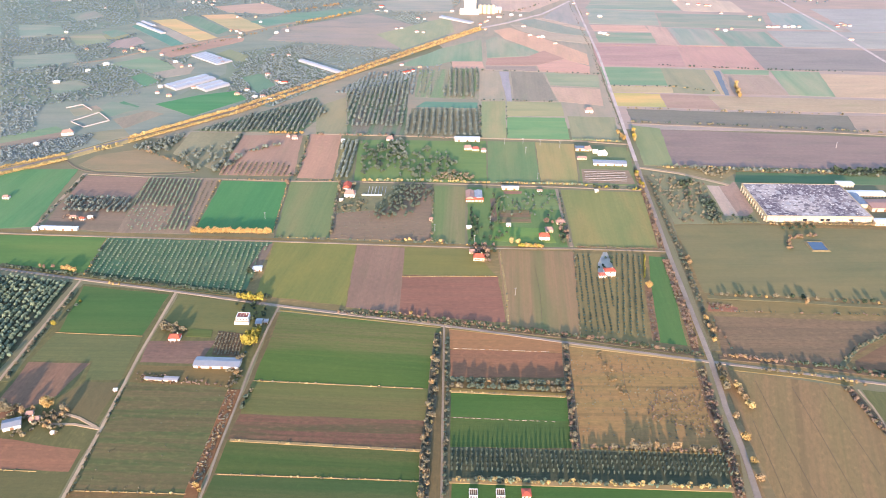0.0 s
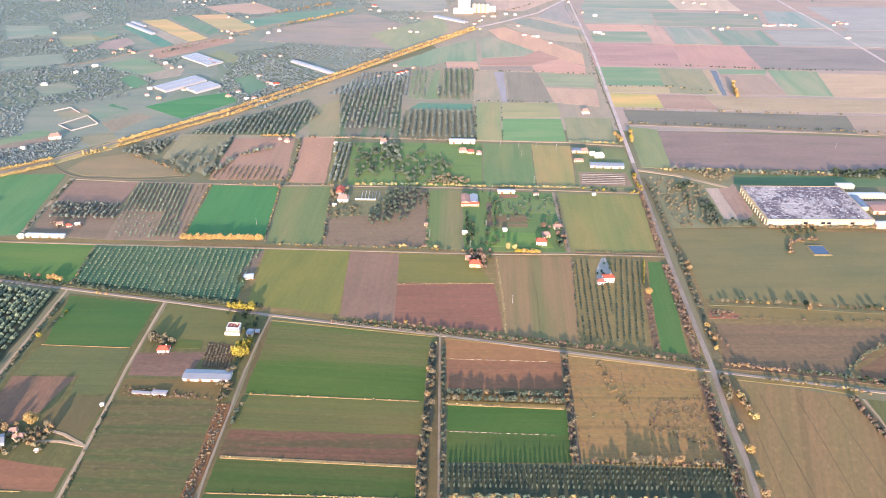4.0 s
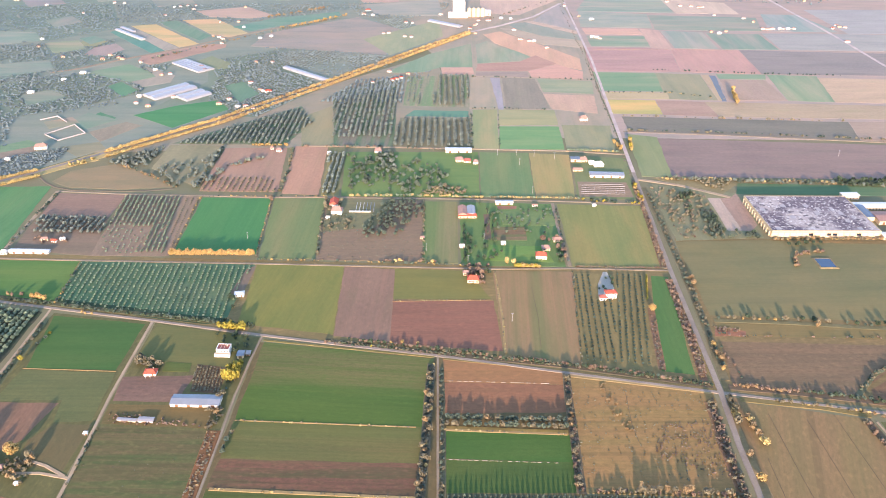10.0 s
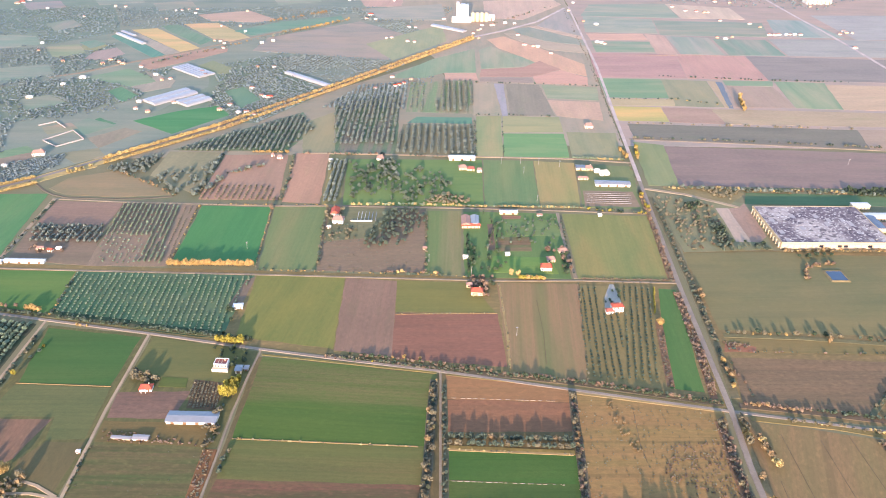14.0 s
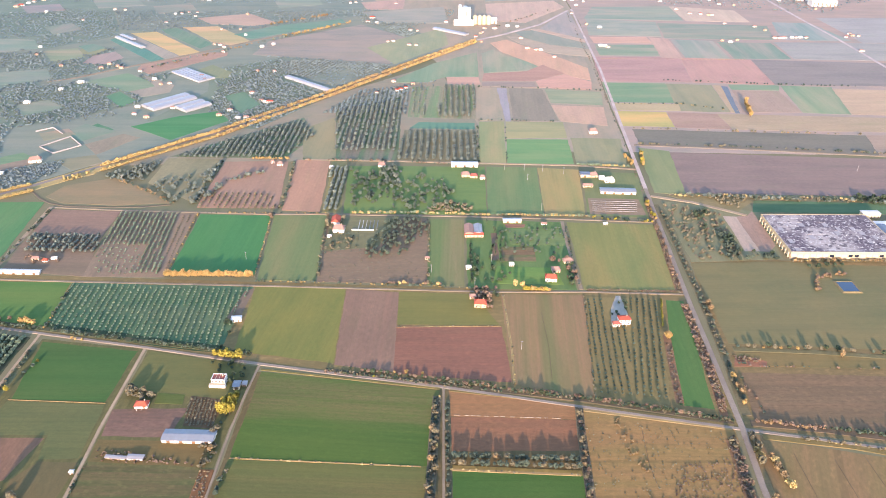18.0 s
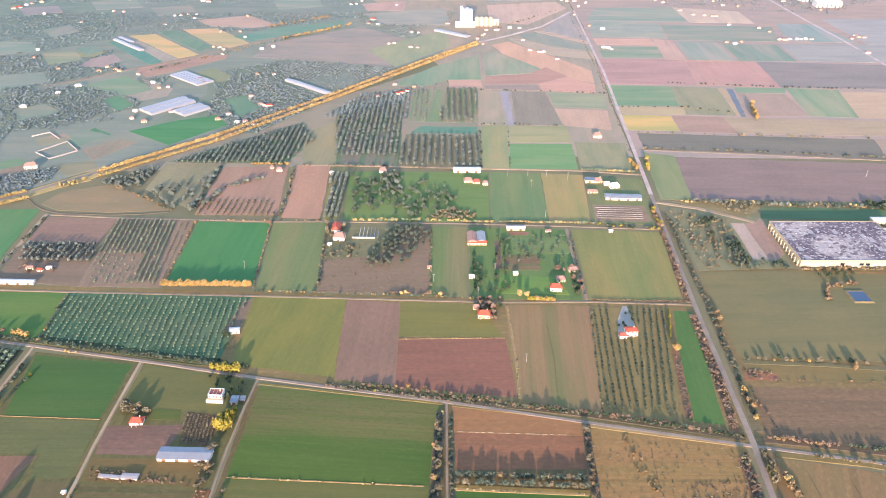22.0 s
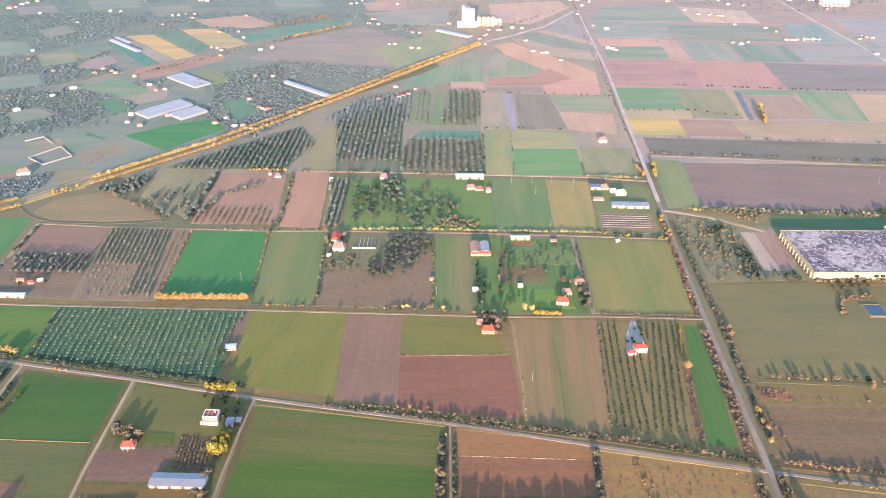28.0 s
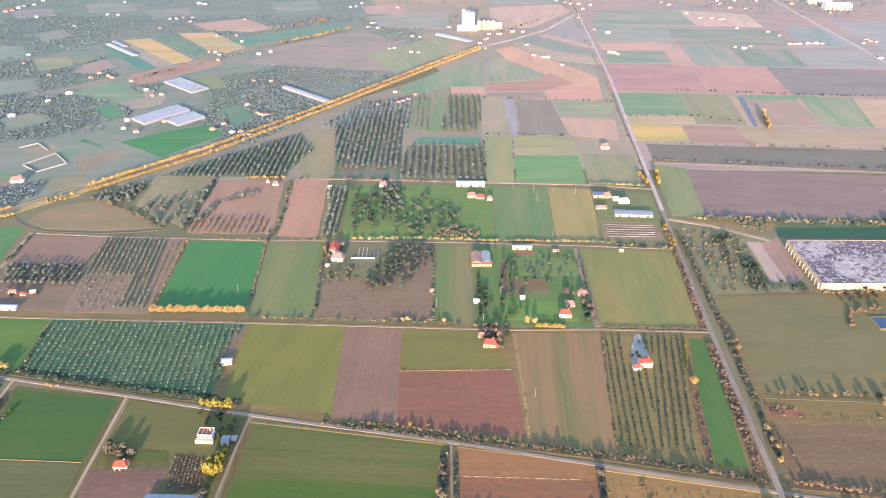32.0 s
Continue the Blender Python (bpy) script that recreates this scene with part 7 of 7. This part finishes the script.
far_house(829, 1574, 1.6, OLDTILE)
far_house(718, 2060, 1, OLDTILE)
far_house(676, 2058, 1.4, WHITE)
far_house(773, 2062, 1.4, OLDTILE)
far_house(534, 2034, 1, OLDTILE, CREAM)
pole(-192, 765)
pole(73, 615)
pole(122, 879)
pole(115, 962)
pole(89, 993)
pole(114, 993)
pole(137, 990)
pole(543, 994)
pole(-381, 951)
pole(38, 717)
pole(57, 762)
pole(-4, 741)
pole(163, 983)
WALL_LINE = [(-529, 1060), (-502, 1038), (-476, 1066), (-503, 1098), (-529, 1060)]
WALL_LINE_2 = [(-559, 1116), (-541, 1132), (-518, 1108)]
PENS_AT = (-78, 829)
bed_frame(210, 897, 52)
bed_frame(208, 886, 52)
bed_frame(206, 876, 52)
bed_frame(209, 902, 52)
bed_frame(209, 891.5, 52)
bed_frame(207, 881, 52)
pipe_run([(12, 446), (95, 442)])
pipe_run([(13, 532), (103, 528)])


# ---- the factory ----
def world_place(g):
    """Coordinates that run on across separate pieces."""
    return g.node("ShaderNodeNewGeometry").outputs["Position"]


def roof_sheet():
    """Old flat-roof felt: bleached pinkish sheet, mauve where it has gone, torn pale flecks and dark holes."""
    g = Graph("torn_roof_felt", 0.85)
    info = g.node("ShaderNodeObjectInfo")
    zone = g.noise(world_place(g), 0.022, 5, 0.45, 0.55)
    c = g.mix(zone, tone(118, 102, 102), tone(194, 176, 160))
    c = g.mix(g.times(info.outputs["Random"], 0.3), c, tone(158, 142, 134))
    dark = g.noise(world_place(g), 0.16, 7, 0.55, 0.6)
    c = g.mix(g.times(dark, 0.75), c, tone(88, 76, 78))
    torn = g.noise(world_place(g), 0.34, 6, 0.56, 0.6)
    c = g.mix(g.times(torn, 0.7), c, tone(222, 208, 190, 0.8))
    return g.done(c)


def factory():
    """A derelict flat-roofed hall, 118 by 86 metres."""
    ob = thing("factory", 425.5, 814, 0, "derelict white factory hall with a torn grey roof", "factory")
    w, d, h = 118, 86, 8.0
    block("wall", ob, CREAM, -w / 2, w / 2, -d / 2, d / 2, -0.1, h - 0.6)
    block("roof", ob, CONCRETE, -w / 2 + 0.4, w / 2 - 0.4, -d / 2 + 0.4, d / 2 - 0.4, h - 0.598, h - 0.3)
    for name, a in (("parapet", (-w / 2 - 0.3, w / 2 + 0.3, -d / 2 - 0.5, -d / 2 + 0.4, h - 2.4, h + 0.5)),
                    ("parapet", (-w / 2 - 0.3, w / 2 + 0.3, d / 2 - 0.4, d / 2 + 0.3, h - 1.2, h + 0.1)),
                    ("parapet", (-w / 2 - 0.3, -w / 2 + 0.4, -d / 2 + 0.4, d / 2 - 0.4, h - 1.4, h + 0.3)),
                    ("parapet", (w / 2 - 0.4, w / 2 + 0.3, -d / 2 + 0.4, d / 2 - 0.4, h - 1.4, h + 0.3))):
        block(name, ob, SUNNY, *a, "", 0.06)
    felt = roof_sheet()
    nx, ny = 22, 9
    sx, sy = (w - 2) / nx, (d - 2) / ny
    shared = None
    for j in range(ny):
        for i in range(nx):
            if random.random() < 0.07:
                continue
            if shared is None:
                first = block("roof_panel", ob, felt, -sx / 2 + 0.05, sx / 2 - 0.05, -sy / 2 + 0.08, sy / 2 - 0.08, 0, 0.22)
                shared = first.data
                p = first
            else:
                p = new("roof_panel", shared)
                p.parent = ob
            p.location = (-w / 2 + 1 + (i + 0.5) * sx, -d / 2 + 1 + (j + 0.5) * sy, h - 0.3 + random.uniform(0, 0.08))
    for i in range(44):
        x, y = random.uniform(-w / 2 + 6, w / 2 - 6), random.uniform(-d / 2 + 5, d / 2 - 4)
        block("rooflight", ob, WHITE, x, x + random.uniform(0.5, 1.4), y, y + random.uniform(0.5, 1.2), h - 0.1, h + random.uniform(0.2, 0.6), "", 0.08)
    n = 18
    for i in range(n + 1):
        x = -w / 2 + 0.6 + i * (w - 1.2) / n
        block("pilaster", ob, SUNNY, x - 0.45, x + 0.45, -d / 2 - 0.35, -d / 2 - 0.002, 0, h - 2.4)
        if i in (6, 9, 10, 14):
            block("window_band", ob, GLASS, x + 1.0, x + w / n - 1.0, -d / 2 - 0.06, -d / 2 - 0.002, 2.2, h - 3.0)
    for j in range(12):
        y = -d / 2 + 4 + j * (d - 8) / 11
        block("buttress", ob, CREAM, -w / 2 - 1.6, -w / 2 - 0.31, y - 0.5, y + 0.5, 0, h - 2.0)


factory()
house(512, 842, 0, 44, 12, 5.0, "long pale factory office wing", CREAM, WHITE, 0.1, 1, False, "office_wing", 0.05)
house(497, 868, 0, 20, 8, 6.5, "pale factory outbuilding with an open front", CREAM, WHITE, 0.1, 1, False, "outbuilding", 0.05)
barn(524, 812, 0, 50, 24, 4.5, "low factory shed with a faded pinkish roof", OLDTILE, CREAM, 0.06)
barn(492, 824, 90, 30, 12, 5.0, "blue-roofed factory shed beside the hall", BLUEROOF, CREAM, 0.06)
house(536, 770, 0, 100, 10, 5.0, "long low cream-walled factory wing", CREAM, WHITE, 0.1, 1, False, "factory_wing", 0.05)


def pond():
    """A square irrigation pond inside an earth bank."""
    ob = thing("pond", 401, 716, 0, "square blue irrigation pond inside an earth bank", "pond")
    ob.scale = (0.78, 0.74, 1.0)
    bm = bmesh.new()
    rings = [[bm.verts.new((sx * w, sy * d, z)) for sx, sy in ((-1, -1), (1, -1), (1, 1), (-1, 1))]
             for w, d, z in ((13, 15, 0.2), (11.2, 13, 1.3), (10.4, 12.2, 1.3), (9.4, 11, 0.6))]
    for a, b in zip(rings, rings[1:]):
        for i in range(4):
            bm.faces.new((a[i], a[(i + 1) % 4], b[(i + 1) % 4], b[i]))
    part("bank", bm, soil_material("soil", (138, 122, 92), 0), ob)
    block("water", ob, WATER, -10.2, 10.2, -12, 12, 0.2, 0.95)


pond()


# ---- the mill by the far junction ----
def mill():
    ob = thing("grain_mill", 64, 1768, 0, "tall white grain mill with silos", "mill")
    block("tower", ob, WHITE, -10, 14, -10, 10, -0.1, 34, "", 0.3)
    block("head_house", ob, WHITE, -12, -6, -6, 6, 0, 40, "", 0.3)
    block("base", ob, WHITE, -22, 20, -14, -10.004, 0, 12, "", 0.2)
    for i in range(7):
        block("window_strip", ob, GLASS, -8 + i * 3, -7 + i * 3, -10.08, -10.002, 14, 30)
    for i in range(4):
        bm = bmesh.new()
        bmesh.ops.create_cone(bm, cap_ends=True, segments=16, radius1=4.6, radius2=4.6, depth=17, matrix=Matrix.Translation((24 + i * 9.6, 0, 8.5)))
        bmesh.ops.create_cone(bm, cap_ends=True, segments=16, radius1=4.8, radius2=0.6, depth=2.6, matrix=Matrix.Translation((24 + i * 9.6, 0, 18.31)))
        part("silo", bm, CREAM, ob)


mill()
barn(118, 1782, 0, 34, 16, 9, "white warehouse beside a grain mill", WHITE, WHITE, 0.15, "warehouse")
barn(932, 1985, 0, 60, 26, 12, "big white warehouse beside a far road", WHITE, WHITE, 0.1, "warehouse")
barn(915, 2040, 0, 56, 14, 8, "long white warehouse beside a far road", WHITE, WHITE, 0.1, "warehouse")


# ---- walled plot by the avenue ----
def walled_plot(corners, label):
    ob = thing("walled_plot", *corners[0], 0, label, "wall")
    o = Vector(corners[0])
    for a, b in zip(corners, corners[1:]):
        a, b = Vector(a) - o, Vector(b) - o
        way = (b - a).normalized()
        side = Vector((-way.y, way.x)) * 0.25
        n = int((b - a).length / 6)
        for i in range(n):
            p, q = a.lerp(b, i / n), a.lerp(b, (i + 0.96) / n)
            bm = bmesh.new()
            low = [bm.verts.new((v.x, v.y, -0.1)) for v in (p + side, p - side, q - side, q + side)]
            top = [bm.verts.new((v.x, v.y, 1.7)) for v in (p + side, p - side, q - side, q + side)]
            bm.faces.new(top)
            for k in range(4):
                bm.faces.new((low[k], low[(k + 1) % 4], top[(k + 1) % 4], top[k]))
            part("wall_panel", bm, CONCRETE, ob)


def pens(x, y):
    """White-framed beds with a long front wall."""
    ob = thing("animal_pens", x, y, -1, "white-framed animal pens with a long low wall", "pens")
    block("front_wall", ob, WHITE, -13, 11, -1, 0, -0.1, 1.6, "", 0.1)
    for i in range(6):
        block("pen_rail", ob, WHITE if i < 3 else METAL, -6 + i * 4, -5.6 + i * 4, 0.004, 22, 0.9, 1.3)
        for j in range(4):
            block("post", ob, WHITE, -5.95 + i * 4, -5.65 + i * 4, 1 + j * 6.5, 1.3 + j * 6.5, -0.1, 0.9)


walled_plot(WALL_LINE, "square plot inside a pale block wall")
walled_plot(WALL_LINE_2, "corner of a pale block wall")
pens(*PENS_AT)
